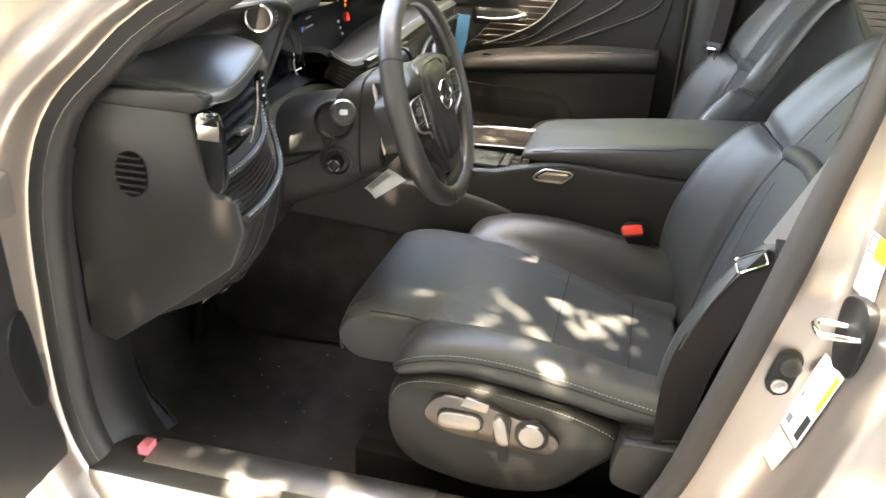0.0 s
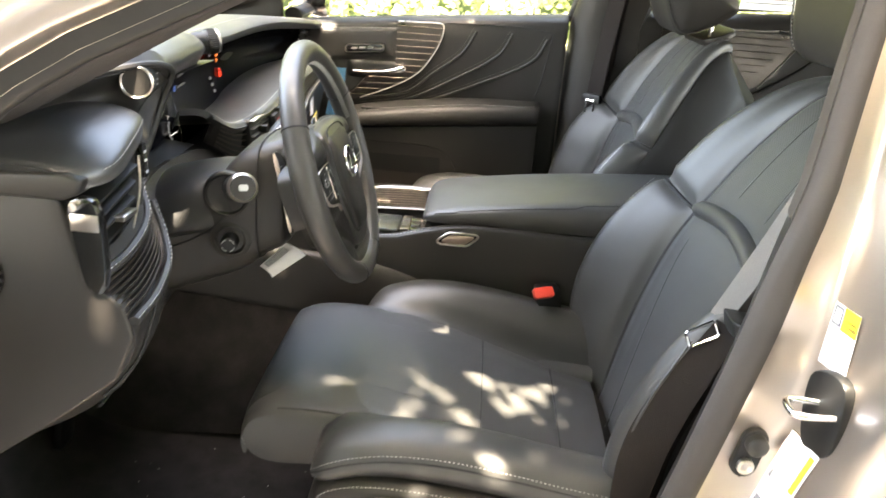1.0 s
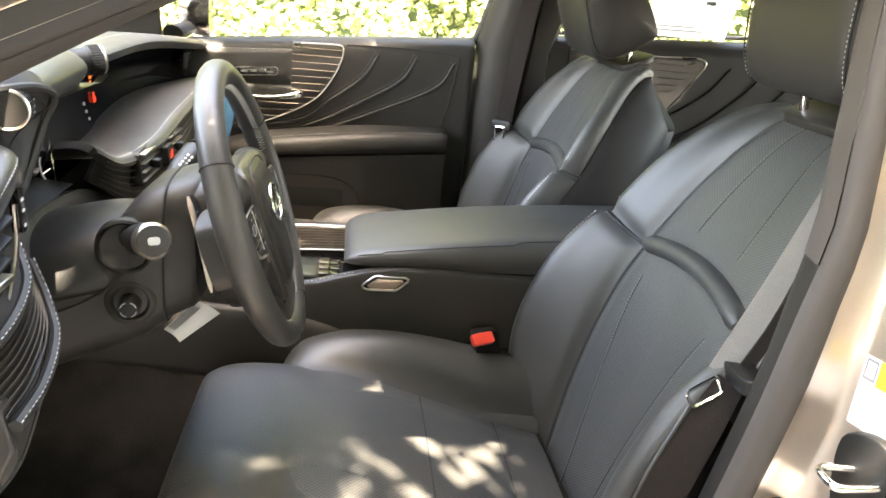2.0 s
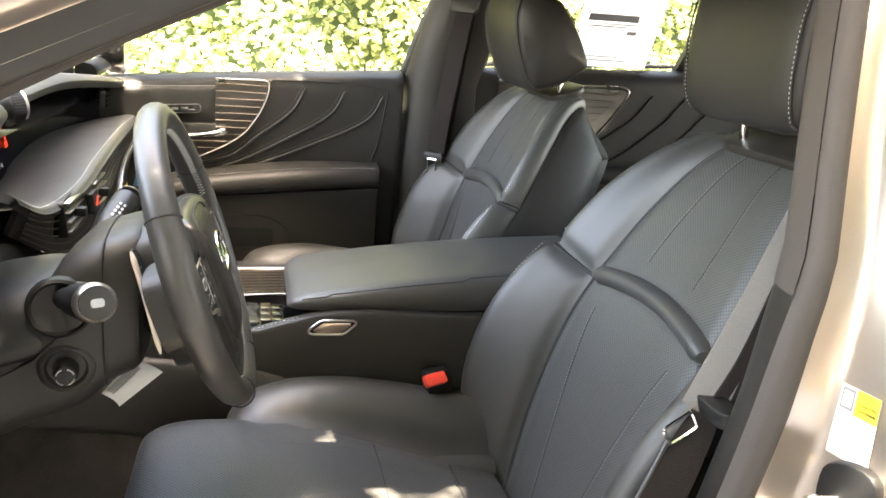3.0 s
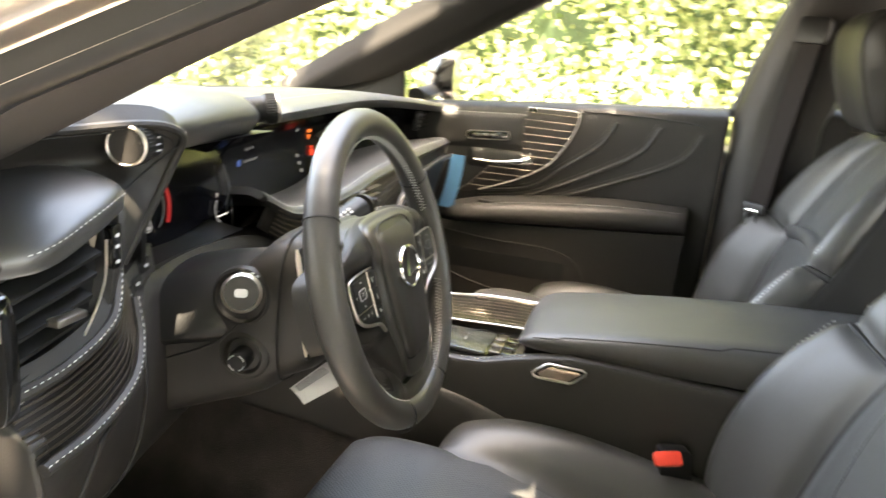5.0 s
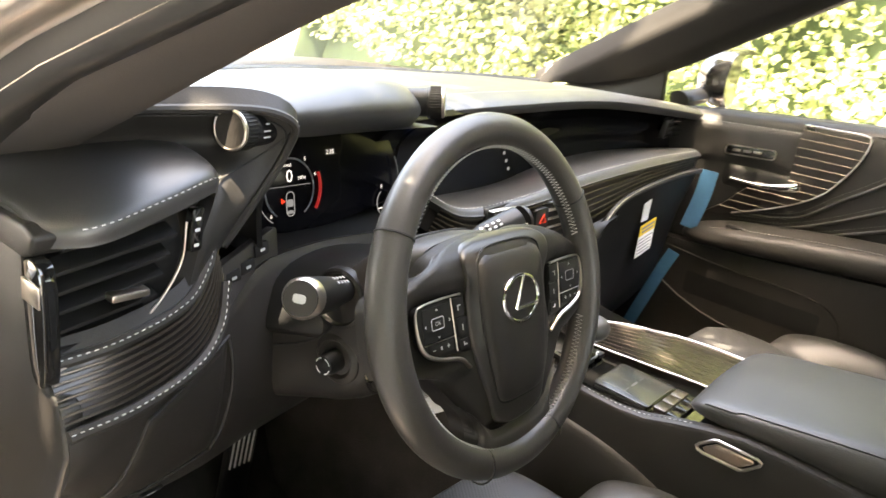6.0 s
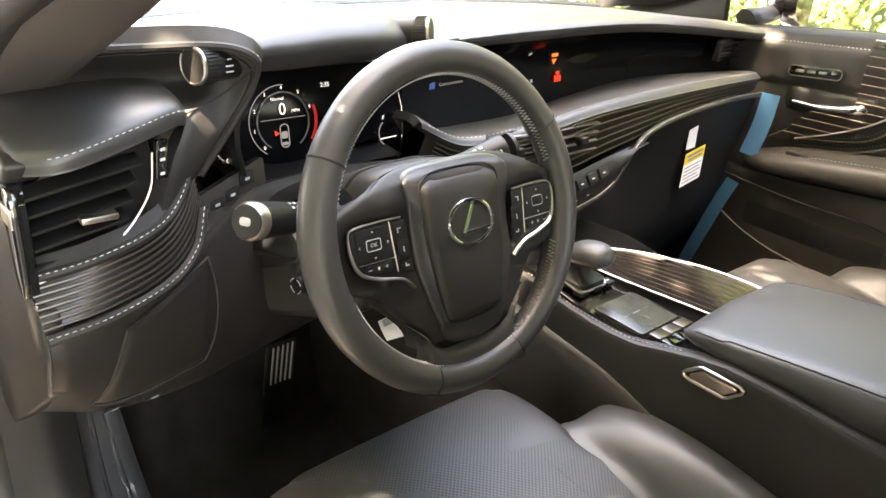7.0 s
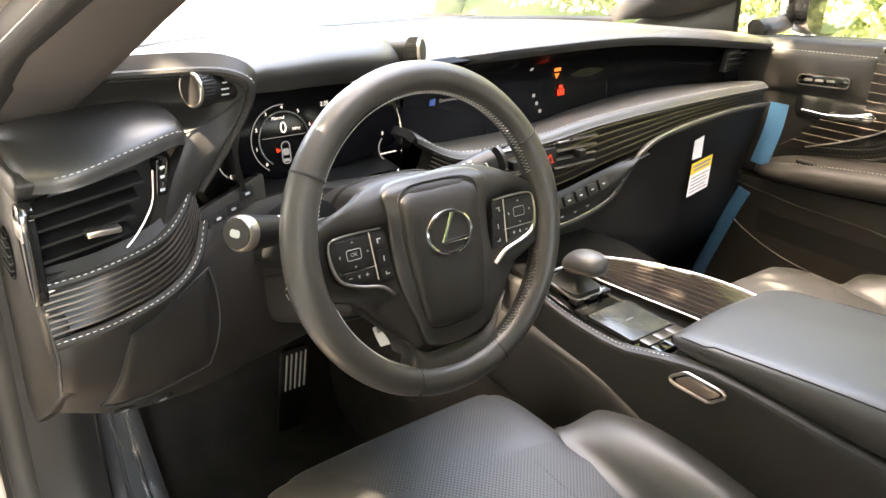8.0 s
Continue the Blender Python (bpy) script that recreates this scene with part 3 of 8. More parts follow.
# ---------------------------------------------------------------- front seats
def seat_surfaces(y0, lean):
    spine = Curve((0, 0.520, 0.465), (0.25, 0.556, 0.62), (0.5, 0.602, 0.77), (0.65, 0.648, 0.865), (0.8, 0.703, 0.965), (0.93, 0.762, 1.050), (1.0, 0.815, 1.082), (1.1, 0.88, 1.07))
    across = Curve((0, 0, 0, 0), (0.35, 0.36, 0.0, 0.004), (0.6, 0.62, 0.03, 0.008), (0.8, 0.85, 0.72, 0.0), (1.0, 1.0, 1.0, 0.0), (1.2, 1.07, 0.35, -0.025), (1.45, 1.05, 0.0, -0.095), (1.7, 0.86, 0.0, -0.14))
    half = Curve((0, 0.235), (0.25, 0.258), (0.5, 0.262), (0.65, 0.255), (0.8, 0.232), (0.93, 0.185), (1.0, 0.15), (1.1, 0.13))
    deep = Curve((0, 0.05), (0.25, 0.090), (0.45, 0.086), (0.6, 0.060), (0.65, 0.050), (0.8, 0.036), (0.93, 0.016), (1.0, 0.004), (1.1, 0.0))

    def back(u, v):
        x, z = spine(v)
        a, b = spine(v - 0.02), spine(v + 0.02)
        t = Vector((b[0] - a[0], 0, b[1] - a[1])).normalized()
        n = Vector((-t.z, 0, t.x))
        w, k, d = across(abs(u))
        p = Vector((x, y0 + math.copysign(w * half(v), u), z)) + n * (k * deep(v) + d)
        p.x -= lean * max(0.0, min(1.2, (p.z - 0.72) / 0.36))
        return p

    mid = Curve((-0.3, -0.02, 0.515), (-0.15, -0.048, 0.530), (0.0, -0.057, 0.565), (0.12, -0.035, 0.597), (0.3, 0.06, 0.606), (0.6, 0.20, 0.588), (0.8, 0.30, 0.558), (1.0, 0.42, 0.517), (1.15, 0.50, 0.497))
    crown = Curve((0, 0, 0), (0.4, 0.4, 0.003), (0.68, 0.68, 0.006), (0.84, 0.86, 0.85), (0.95, 0.97, 1.0), (1.08, 1.06, 0.55), (1.25, 1.10, -0.6), (1.5, 1.08, -2.2))
    rise = Curve((-0.3, 0.0), (0.1, 0.0), (0.25, 0.004), (0.45, 0.013), (0.6, 0.020), (0.8, 0.033), (1.0, 0.044), (1.15, 0.045))

    def cushion(u, v):
        x, z = mid(v)
        w, k = crown(abs(u))
        more = 1 + 0.75 * max(0.0, min(1.0, (v - 0.4) / 0.5)) if u < 0 else 0.72
        nose_drop = 0.065 * max(0.0, (0.46 - v) / 0.16) ** 2 * max(0.0, min(1.0, (abs(u) - 0.62) / 0.14)) * max(0.0, min(1.0, (1.5 - abs(u)) / 0.4))
        return Vector((x, y0 + math.copysign(w * 0.255, u), z + k * rise(v) * (more if k > 0 else 1) - nose_drop))
    return back, cushion


def build_seat(y0, label, controls, lean, tip, shift):
    seat = thing("front_seat", label, "car seat", "front seats", at=(0.25, y0, 0.27))
    back, cush = seat_surfaces(y0, lean)
    # cushion
    nose = line([(0.09, 0, 0.525), (0.02, 0, 0.512), (-0.025, 0, 0.514), (-0.050, 0, 0.532), (-0.058, 0, 0.562), (-0.042, 0, 0.593), (-0.005, 0, 0.6075), (0.05, 0, 0.6105), (0.10, 0, 0.606), (0.15, 0, 0.585)], 48, True)
    rings = []
    for k in range(21):
        w = -1 + k / 10
        f = (1 - abs(w) ** 7) ** 0.28 if abs(w) < 1 else 0.0
        f = max(f, 0.45)
        rings.append([Vector((0.03 + (p.x - 0.03) * (0.5 + 0.5 * f), y0 - 0.008 + 0.188 * math.sin(w * math.pi / 2), 0.555 + (p.z - 0.555) * f - 0.006 * w * w)) for p in nose])
    part("thigh_extension", loft(rings), LEATHER, seat, "padded leather thigh support")
    pts = [p + Vector((-0.0006, 0, 0.0004)) for p in rings[2][26:44]]
    part("seam", tube(pts, 0.0014, 6), SEAM, seat)
    top_of = lambda u, v: cush(max(-0.61, min(0.61, u)), v) + Vector((0, 0.255 * (u - max(-0.61, min(0.61, u))), 0)) + Vector((-0.004 * max(0.0, 0.3 - v), 0, 0.0030 + 0.0022 * max(0.0, min(1.0, (0.45 - v) / 0.15)) - 0.010 * u * u - 0.026 * max(0.0, (abs(u) - 0.56) / 0.16) ** 2 * max(0.0, min(1.0, (0.50 - v) / 0.20))))
    part("cushion_insert", patch(top_of, -0.715, 0.70, -0.10, 1.0, 44, 76, 0.0015, 0.004, 0.006, flip=True), LEATHER_PERF, seat, "perforated leather cushion centre")
    part("cushion_rear", patch(top_of, -0.74, 0.72, 1.001, 1.15, 30, 8, 0.0015, 0.004, 0.03, flip=True), LEATHER, seat, "plain leather rear strip of the cushion")
    for v in (0.785, 1.0):
        pts, nr = on_surface(top_of, [(-0.62 + 1.24 * k / 30, v) for k in range(31)], True, 0.0002)
        part("seam", tube(pts, 0.0011, 6), SEAM, seat)
    for s in (1, -1):
        pts, nr = on_surface(top_of, [(s * (0.40 + 0.10 * (k / 30) ** 2), 0.42 + 0.36 * k / 30) for k in range(31)], True, 0.0004)
        part("stitching", stitching(pts, nr, 0.003, 0.002, 0.0006), SEAM, seat, smooth=0)
        # side bolster: a long padded welt, rounded off at its front end
        crest = Curve((0.062, 0.585), (0.09, 0.607), (0.13, 0.622), (0.18, 0.630), (0.25, 0.630), (0.33, 0.620), (0.41, 0.606), (0.50, 0.594))
        hem = Curve((0.062, 0.540), (0.09, 0.556), (0.13, 0.571), (0.18, 0.576), (0.25, 0.572), (0.33, 0.562), (0.41, 0.550), (0.50, 0.540))
        seat_z = Curve((0.06, 0.600), (0.20, 0.586), (0.30, 0.556), (0.42, 0.515), (0.50, 0.496))
        rings, edge, under = [], [], []
        for k in range(44):
            x = 0.062 + 0.440 * (k / 43) ** 1.25
            f = math.sqrt(max(0.0, 1 - max(0.0, (0.105 - x) / 0.0435) ** 2)) * 0.96 + 0.04
            zt, zb, zc = crest(x) - 0.016, hem(x), seat_z(x)
            cross = [(0.158, zc - 0.004), (0.176, zc + 0.004), (0.196, zc + (zt + 0.014 - zc) * 0.62), (0.222, zt + 0.014), (0.250, zt + 0.0155), (0.272, zt + 0.009), (0.284, zt - 0.003), (0.289, (zt + zb) / 2), (0.284, zb + 0.004), (0.262, zb - 0.012), (0.170, zb - 0.030)]
            cq, cz = 0.235, (zt + zb) / 2
            pts = line([(0, q, z) for q, z in cross], 48, True)
            rings.append([Vector((x, y0 + s * (cq + (p.y - cq) * (0.25 + 0.75 * f)), cz + (p.z - cz) * f)) for p in pts])
            edge.append(Vector((x - 0.001, y0 + s * (cq + (0.2855 - cq) * (0.25 + 0.75 * f)), cz + (zt - 0.0035 - cz) * f)))
            under.append(Vector((x - 0.001, y0 + s * (cq + (0.288 - cq) * (0.25 + 0.75 * f)), cz + (zt - 0.010 - cz) * f)))
        part("cushion_bolster", loft(rings), LEATHER, seat, "padded leather side bolster")
        part("stitching", stitching([p + Vector((0, s * 0.0010, 0.0015)) for p in edge[1:42]], Vector((0, s * 0.8, 0.6))), THREAD, seat, "pale contrast stitching", smooth=0)
        part("seam", tube([p + Vector((0, s * 0.0002, 0)) for p in under[1:42]], 0.0013, 6), SEAM, seat)
    # base under the cushion
    part("seat_base", slab([(-0.20, 0.0), (0.24, -0.03), (0.24, 0.14), (-0.20, 0.20)], (0.26, y0 - 0.20, 0.33), (1, 0, 0), (0, 0, 1), 0.40, 0.01), PLASTIC_DARK, seat, "black seat base")
    for ry in (-0.19, 0.19):
        part("seat_rail", block((-0.02, y0 + ry - 0.02, 0.26), (0.52, y0 + ry + 0.02, 0.335)), PLASTIC_DARK, seat)
    # backrest
    low_top = lambda a: 0.646 - 0.03 * (2 * a - 1) ** 2
    part("backrest_lower_insert", patch(back, -0.6, 0.6, 0.0, low_top, 30, 34, 0.0065, 0.012, 0.03, flip=True), LEATHER_PERF, seat, "perforated leather backrest centre")
    roll = []
    for k in range(25):
        u = -0.60 + 1.2 * k / 24
        p, n = on_surface(back, [(u, 0.650 - 0.03 * (u / 0.6) ** 2)], True, -0.0035)
        roll.append(p[0])
    part("shoulder_roll", tube(roll, [0.011] + [0.0185] * 23 + [0.011], 14, 0.80), LEATHER, seat, "padded leather roll across the backrest")
    up_low = lambda a: 0.653 - 0.03 * (2 * a - 1) ** 2
    part("backrest_upper_insert", patch(back, lambda b: -0.60 + 0.06 * b, lambda b: 0.60 - 0.06 * b, up_low, 1.02, 30, 34, 0.0055, 0.011, 0.03, flip=True), LEATHER_PERF, seat, "perforated leather shoulder panel")
    for s in (1, -1):
        lo, hi = (0.61, 1.16) if s > 0 else (-1.16, -0.61)
        top = (lambda a: 0.609 + 0.03 * a) if s > 0 else (lambda a: 0.609 + 0.03 * (1 - a))
        part("backrest_bolster", patch(back, lo, hi, 0.0, top, 30, 34, 0.0080, 0.016, 0.02, flip=True, puff=0.011), LEATHER, seat, "padded leather backrest bolster")
        so, sp = (1.150, 1.68) if s > 0 else (-1.68, -1.150)
        part("backrest_side", patch(back, so, sp, 0.0, 0.985, 16, 44, 0.003, 0.008, 0.02, flip=True), SHADED_LEATHER, seat, "leather outer side of the backrest, darkened for shade")
        wl, wh = ((lambda b: 0.61 - 0.06 * b), (lambda b: 1.16)) if s > 0 else ((lambda b: -1.16), (lambda b: -0.61 + 0.06 * b))
        bot = (lambda a: 0.612 + 0.03 * a) if s > 0 else (lambda a: 0.612 + 0.03 * (1 - a))
        part("shoulder_wing", patch(back, wl, wh, bot, 1.01, 28, 26, 0.0085, 0.015, 0.02, flip=True, puff=0.004), LEATHER, seat, "padded leather shoulder wing")
        for v0, v1 in ((0.03, 0.61), (0.66, 0.97))[1 if controls and s < 0 else 0:]:
            pts, nr = on_surface(back, [(s * 1.0, v0 + (v1 - v0) * k / 60) for k in range(61)], True, 0.0085 if v0 < 0.5 else 0.0012)
            part("stitching", stitching(pts, nr, 0.0042, 0.0026, 0.0011), THREAD, seat, "pale contrast stitching", smooth=0)
        for v0, v1, ua, ub in ((0.0, 0.56, 0.22, 0.42), (0.70, 1.0, 0.24, 0.2)):
            run = [(s * (ua + (ub - ua) * (k / 40) ** 1.5), v0 + (v1 - v0) * k / 40) for k in range(41)]
            pts, nr = on_surface(back, run, True, -0.0005)
            part("seam", tube(pts, 0.0012, 6), SEAM, seat)
            pts, nr = on_surface(back, [(u + 0.012 * s, v) for u, v in run], True, 0.0004)
            part("stitching", stitching(pts, nr, 0.003, 0.0022, 0.0006), PRINT_GREY, seat, smooth=0)
        pts, nr = on_surface(back, [(s * 0.605, 0.62 * k / 30) for k in range(31)], True, -0.0075)
        part("seam", tube(pts, 0.0032, 6), SEAM, seat)
        pts, nr = on_surface(back, [(s * (0.605 - 0.06 * k / 30), 0.63 + 0.38 * k / 30) for k in range(31)], True, -0.0065)
        part("seam", tube(pts, 0.0028, 6), SEAM, seat)
        pts, nr = on_surface(back, [(s * (0.61 + 0.62 * k / 30), 0.6105 + 0.03 * (k / 30) * 0.62) for k in range(31)], True, -0.0065)
        part("seam", tube(pts, 0.0030, 6), SEAM, seat)
    rear = []
    for k in range(17):
        v = 0.0 + 0.96 * k / 16
        p, q, r, t2 = back(-1.60, v), back(-0.6, v), back(0.6, v), back(1.60, v)
        rear.append([p, q + Vector((0.035, 0, 0)), r + Vector((0.035, 0, 0)), t2, t2 + Vector((0.03, -0.03, 0)), p + Vector((0.03, 0.03, 0))])
    part("backrest_shell", loft(rear), PLASTIC_DARK, seat, "black backrest shell")
    # headrest
    part("headrest_plate", slab(rounded(0.078, 0.225, 0.034), (0.800 - lean, y0, 1.092), (0.85, 0, 0.35), (0, 1, 0), 0.014, 0.004), PLASTIC, seat, "charcoal plastic headrest guide plate")
    prof = [(0.672, 1.088), (0.628, 1.180), (0.618, 1.255), (0.640, 1.294), (0.684, 1.292), (0.738, 1.252), (0.797, 1.150), (0.783, 1.130), (0.722, 1.094)]
    ca, sa = math.cos(tip), math.sin(tip)
    prof = [(0.76 + (x - 0.76) * ca + (z - 1.12) * sa + shift[0], 1.12 - (x - 0.76) * sa + (z - 1.12) * ca + shift[1]) for x, z in prof]
    cx, cz = sum(p[0] for p in prof) / 9, sum(p[1] for p in prof) / 9
    rings = []
    for k in range(25):
        w = -1 + k / 12
        f = (1 - abs(w) ** 7) ** 0.30 if abs(w) < 1 else 0.0
        f = max(f, 0.30)
        bowl = 0.020 * abs(w) ** 2
        rings.append([Vector((cx + (x - cx) * f + bowl * (1 if x < cx else 0.2) * (-0.5), y0 + 0.142 * w, cz + (z - cz) * f)) for x, _, z in line([(x, 0, z) for x, z in prof], 40, True)])
    # darker leather than the seat's, to give the roof's shade by colour
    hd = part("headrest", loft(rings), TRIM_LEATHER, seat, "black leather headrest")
    for s in (1, -1):
        k = 12 + s * 10
        ring = [p + Vector(((p.x - cx) * 0.02, 0, (p.z - cz) * 0.02)) for p in rings[k]]
        ring = ring[-6:] + ring[:26]
        part("stitching", stitching(ring, [Vector((p.x - cx, 0, p.z - cz)) for p in ring]), THREAD, hd, "pale contrast stitching", smooth=0)
        part("seam", tube([p + Vector((0, 0.003 * s, 0)) for p in ring], 0.0015, 6), SEAM, hd)
        part("headrest_post", tube([(0.790 - lean, y0 + 0.075 * s, 1.07), (0.783 - lean, y0 + 0.075 * s, 1.115), (cx + 0.02, y0 + 0.075 * s, 1.17)], 0.0065, 12), CHROME, seat, "polished steel headrest post")
    if controls:
        yo = y0 - 0.30
        shape = [(0.064, 0.528), (0.062, 0.47), (0.085, 0.420), (0.135, 0.395), (0.24, 0.384), (0.33, 0.405), (0.385, 0.458), (0.428, 0.515), (0.365, 0.548), (0.25, 0.566), (0.145, 0.570), (0.085, 0.556)]
        rim = line([(x, 0, z) for x, z in shape], 60, True)
        c = Vector((0.24, 0, 0.47))
        rr = []
        for f, y in ((0.90, 0.10), (1.0, 0.06), (1.0, 0.03), (0.96, 0.008), (0.88, 0.0), (0.5, -0.004), (0.01, -0.005)):
            rr.append([Vector((c.x + (p.x - c.x) * f, yo + y, c.z + (p.z - c.z) * f)) for p in rim])
        part("side_panel", loft(rr), PLASTIC, seat, "smooth charcoal side cover of the seat base")
        top = [Vector((c.x + (p.x - c.x) * 0.955, yo + 0.006, c.z + (p.z - c.z) * 0.955)) for p in rim if p.z > 0.520]
        top.sort(key=lambda p: p.x)
        part("stitching", stitching(top, Vector((0, -0.8, 0.6))), THREAD, seat, "pale contrast stitching", smooth=0)
        pl = part("control_plate", slab([(p[0], p[1]) for p in [(v.x, v.z) for v in line([(-0.105, 0, -0.003), (-0.09, 0, 0.028), (-0.06, 0, 0.037), (0.03, 0, 0.020), (0.085, 0, 0.002), (0.098, 0, -0.015), (0.08, 0, -0.034), (0.0, 0, -0.033), (-0.08, 0, -0.025)], 40, True)]], (0.235, yo - 0.014, 0.522), (1, 0, 0), (0, 0, 1), 0.012, 0.002), BRONZE, seat, "smoked metal seat control plate")
        # flat dark surrounds that draw the shadow lines round the switches
        for w, h, cx, cz in ((0.070, 0.032, 0.185, 0.522), (0.026, 0.054, 0.248, 0.520), (0.050, 0.050, 0.292, 0.519)):
            part("switch_shadow", slab(rounded(w, h, min(w, h) * 0.42), (cx, yo - 0.0152, cz), (1, 0, 0), (0, 0, 1), 0.002, 0.0003), SEAM, pl)
        part("slide_switch", slab(rounded(0.064, 0.027, 0.011), (0.185, yo - 0.022, 0.522), (1, 0, 0.06), (0, 0, 1), 0.012, 0.004), SWITCH_METAL, pl, "satin seat slide switch")
        part("thigh_switch", slab([(-0.022, 0.0), (0.018, -0.006), (0.022, 0.010), (-0.014, 0.016)], (0.205, yo - 0.016, 0.547), (1, 0, 0), (0, 0, 1), 0.008, 0.002), SWITCH_METAL, pl)
        part("recline_switch", slab(rounded(0.018, 0.046, 0.008), (0.248, yo - 0.026, 0.520), (1, 0, 0.2), (-0.25, 0, 1), 0.016, 0.005), SWITCH_METAL, pl, "satin recline switch")
        part("lumbar_switch", turned([(-0.008, 0.020), (0.004, 0.020), (0.008, 0.018), (0.0085, 0.012), (0.0075, 0.0)], (0.292, yo - 0.012, 0.519), (0, -1, 0), 28), SWITCH_METAL, pl, "round satin lumbar switch")
    return seat


driver_seat = build_seat(-0.40, "black leather front seat with sunlit dapples and side switches", True, 0.0, 0.30, (0.050, 0.006))
passenger_seat = build_seat(0.39, "black leather front seat beside the far door", False, 0.038, 0.0, (0.0, 0.0))


# ---------------------------------------------------------------- dashboard
dash = thing("dashboard", "black stitched leather dashboard with ribbed bronze trim", "dashboard", at=(-0.4, 0, 0.6))

dash_top = section_surface(
    (-0.72, [(-0.62, -0.72, 0.985), (-0.48, -0.72, 1.02), (-0.37, -0.72, 1.045), (-0.246, -0.72, 1.061), (-0.250, -0.72, 1.050), (-0.258, -0.72, 1.040)]),
    (-0.58, [(-0.70, -0.58, 0.99), (-0.45, -0.58, 1.045), (-0.30, -0.58, 1.068), (-0.172, -0.58, 1.071), (-0.180, -0.58, 1.058), (-0.192, -0.58, 1.045)]),
    (-0.50, [(-0.74, -0.50, 0.992), (-0.45, -0.50, 1.052), (-0.28, -0.50, 1.080), (-0.19, -0.50, 1.080), (-0.165, -0.50, 1.062), (-0.185, -0.50, 1.035)]),
    (-0.40, [(-0.78, -0.40, 0.995), (-0.45, -0.40, 1.058), (-0.28, -0.40, 1.089), (-0.20, -0.40, 1.086), (-0.172, -0.40, 1.064), (-0.19, -0.40, 1.035)]),
    (-0.30, [(-0.79, -0.30, 0.997), (-0.45, -0.30, 1.055), (-0.30, -0.30, 1.080), (-0.22, -0.30, 1.078), (-0.19, -0.30, 1.058), (-0.205, -0.30, 1.032)]),
    (-0.245, [(-0.80, -0.245, 0.998), (-0.5, -0.245, 1.04), (-0.34, -0.245, 1.050), (-0.27, -0.245, 1.045), (-0.250, -0.245, 1.034), (-0.26, -0.245, 1.02)]),
    (0.0, [(-0.82, 0, 1.0), (-0.5, 0, 1.040), (-0.34, 0, 1.052), (-0.27, 0, 1.049), (-0.250, 0, 1.040), (-0.262, 0, 1.024)]),
    (0.30, [(-0.80, 0.30, 1.0), (-0.5, 0.30, 1.038), (-0.34, 0.30, 1.050), (-0.265, 0.30, 1.048), (-0.242, 0.30, 1.040), (-0.255, 0.30, 1.024)]),
    (0.66, [(-0.64, 0.66, 0.985), (-0.45, 0.66, 1.008), (-0.32, 0.66, 1.020), (-0.225, 0.66, 1.018), (-0.205, 0.66, 1.010), (-0.215, 0.66, 0.996)]))
part("dash_pad", patch(dash_top, 0, lambda b: float(np.interp(-0.715 + 1.38 * b, (-0.60, -0.52), (0.62, 1.0))), -0.715, 0.665, 40, 110, 0, depth=0.01, flip=False), SOFT, dash, "stitched black dash top")
pts, nr = on_surface(dash_top, [(0.80, -0.24 + 0.89 * k / 120) for k in range(121)], lift=0.0008)
part("stitching", stitching(pts, nr, 0.004, 0.004), THREAD, dash, "pale contrast stitching", smooth=0)
# black display band under the lip
band = section_surface((-0.28, [(-0.235, -0.28, 1.03), (-0.285, -0.28, 0.985), (-0.29, -0.28, 0.93), (-0.27, -0.28, 0.87)]),
                       (0.0, [(-0.27, 0, 1.03), (-0.315, 0, 0.985), (-0.315, 0, 0.93), (-0.30, 0, 0.86)]),
                       (0.30, [(-0.27, 0.30, 1.03), (-0.33, 0.30, 0.985), (-0.33, 0.30, 0.94), (-0.32, 0.30, 0.88)]),
                       (0.64, [(-0.22, 0.64, 1.005), (-0.26, 0.64, 0.97), (-0.26, 0.64, 0.94), (-0.255, 0.64, 0.90)]))
part("display_band", patch(band, 0, 1, -0.28, 0.645, 16, 50, 0, depth=0.01, flip=False), SCREEN, dash, "glossy black display band")
pts, nr = on_surface(band, [(0.3, 0)], True)
part("display_screen", patch(lambda u, v: band(u, v) + Vector((0.0025, 0, 0)), 0.14, 0.90, -0.22, 0.13, 8, 20, 0, depth=0.002, flip=False), SCREEN, dash, "dark navigation screen")

# passenger ledge: soft pad running under the screen to the far door
ledge = section_surface(
    (-0.27, [(-0.245, -0.27, 0.955), (-0.215, -0.27, 0.957), (-0.196, -0.27, 0.950), (-0.192, -0.27, 0.94)]),
    (-0.20, [(-0.290, -0.20, 0.905), (-0.225, -0.20, 0.912), (-0.185, -0.20, 0.918), (-0.172, -0.20, 0.91)]),
    (-0.08, [(-0.320, -0.08, 0.888), (-0.235, -0.08, 0.908), (-0.165, -0.08, 0.924), (-0.150, -0.08, 0.916)]),
    (0.06, [(-0.335, 0.06, 0.882), (-0.25, 0.06, 0.914), (-0.165, 0.06, 0.938), (-0.148, 0.06, 0.929)]),
    (0.20, [(-0.335, 0.20, 0.900), (-0.25, 0.20, 0.926), (-0.170, 0.20, 0.943), (-0.152, 0.20, 0.934)]),
    (0.40, [(-0.330, 0.40, 0.918), (-0.25, 0.40, 0.935), (-0.178, 0.40, 0.944), (-0.160, 0.40, 0.935)]),
    (0.61, [(-0.265, 0.61, 0.926), (-0.22, 0.61, 0.936), (-0.185, 0.61, 0.942), (-0.168, 0.61, 0.933)]))
part("passenger_ledge", patch(ledge, 0, 1, -0.265, 0.61, 20, 70, 0.002, 0.006, 0.012, flip=False), SOFT_PLAIN, dash, "stitched soft ledge below the display")
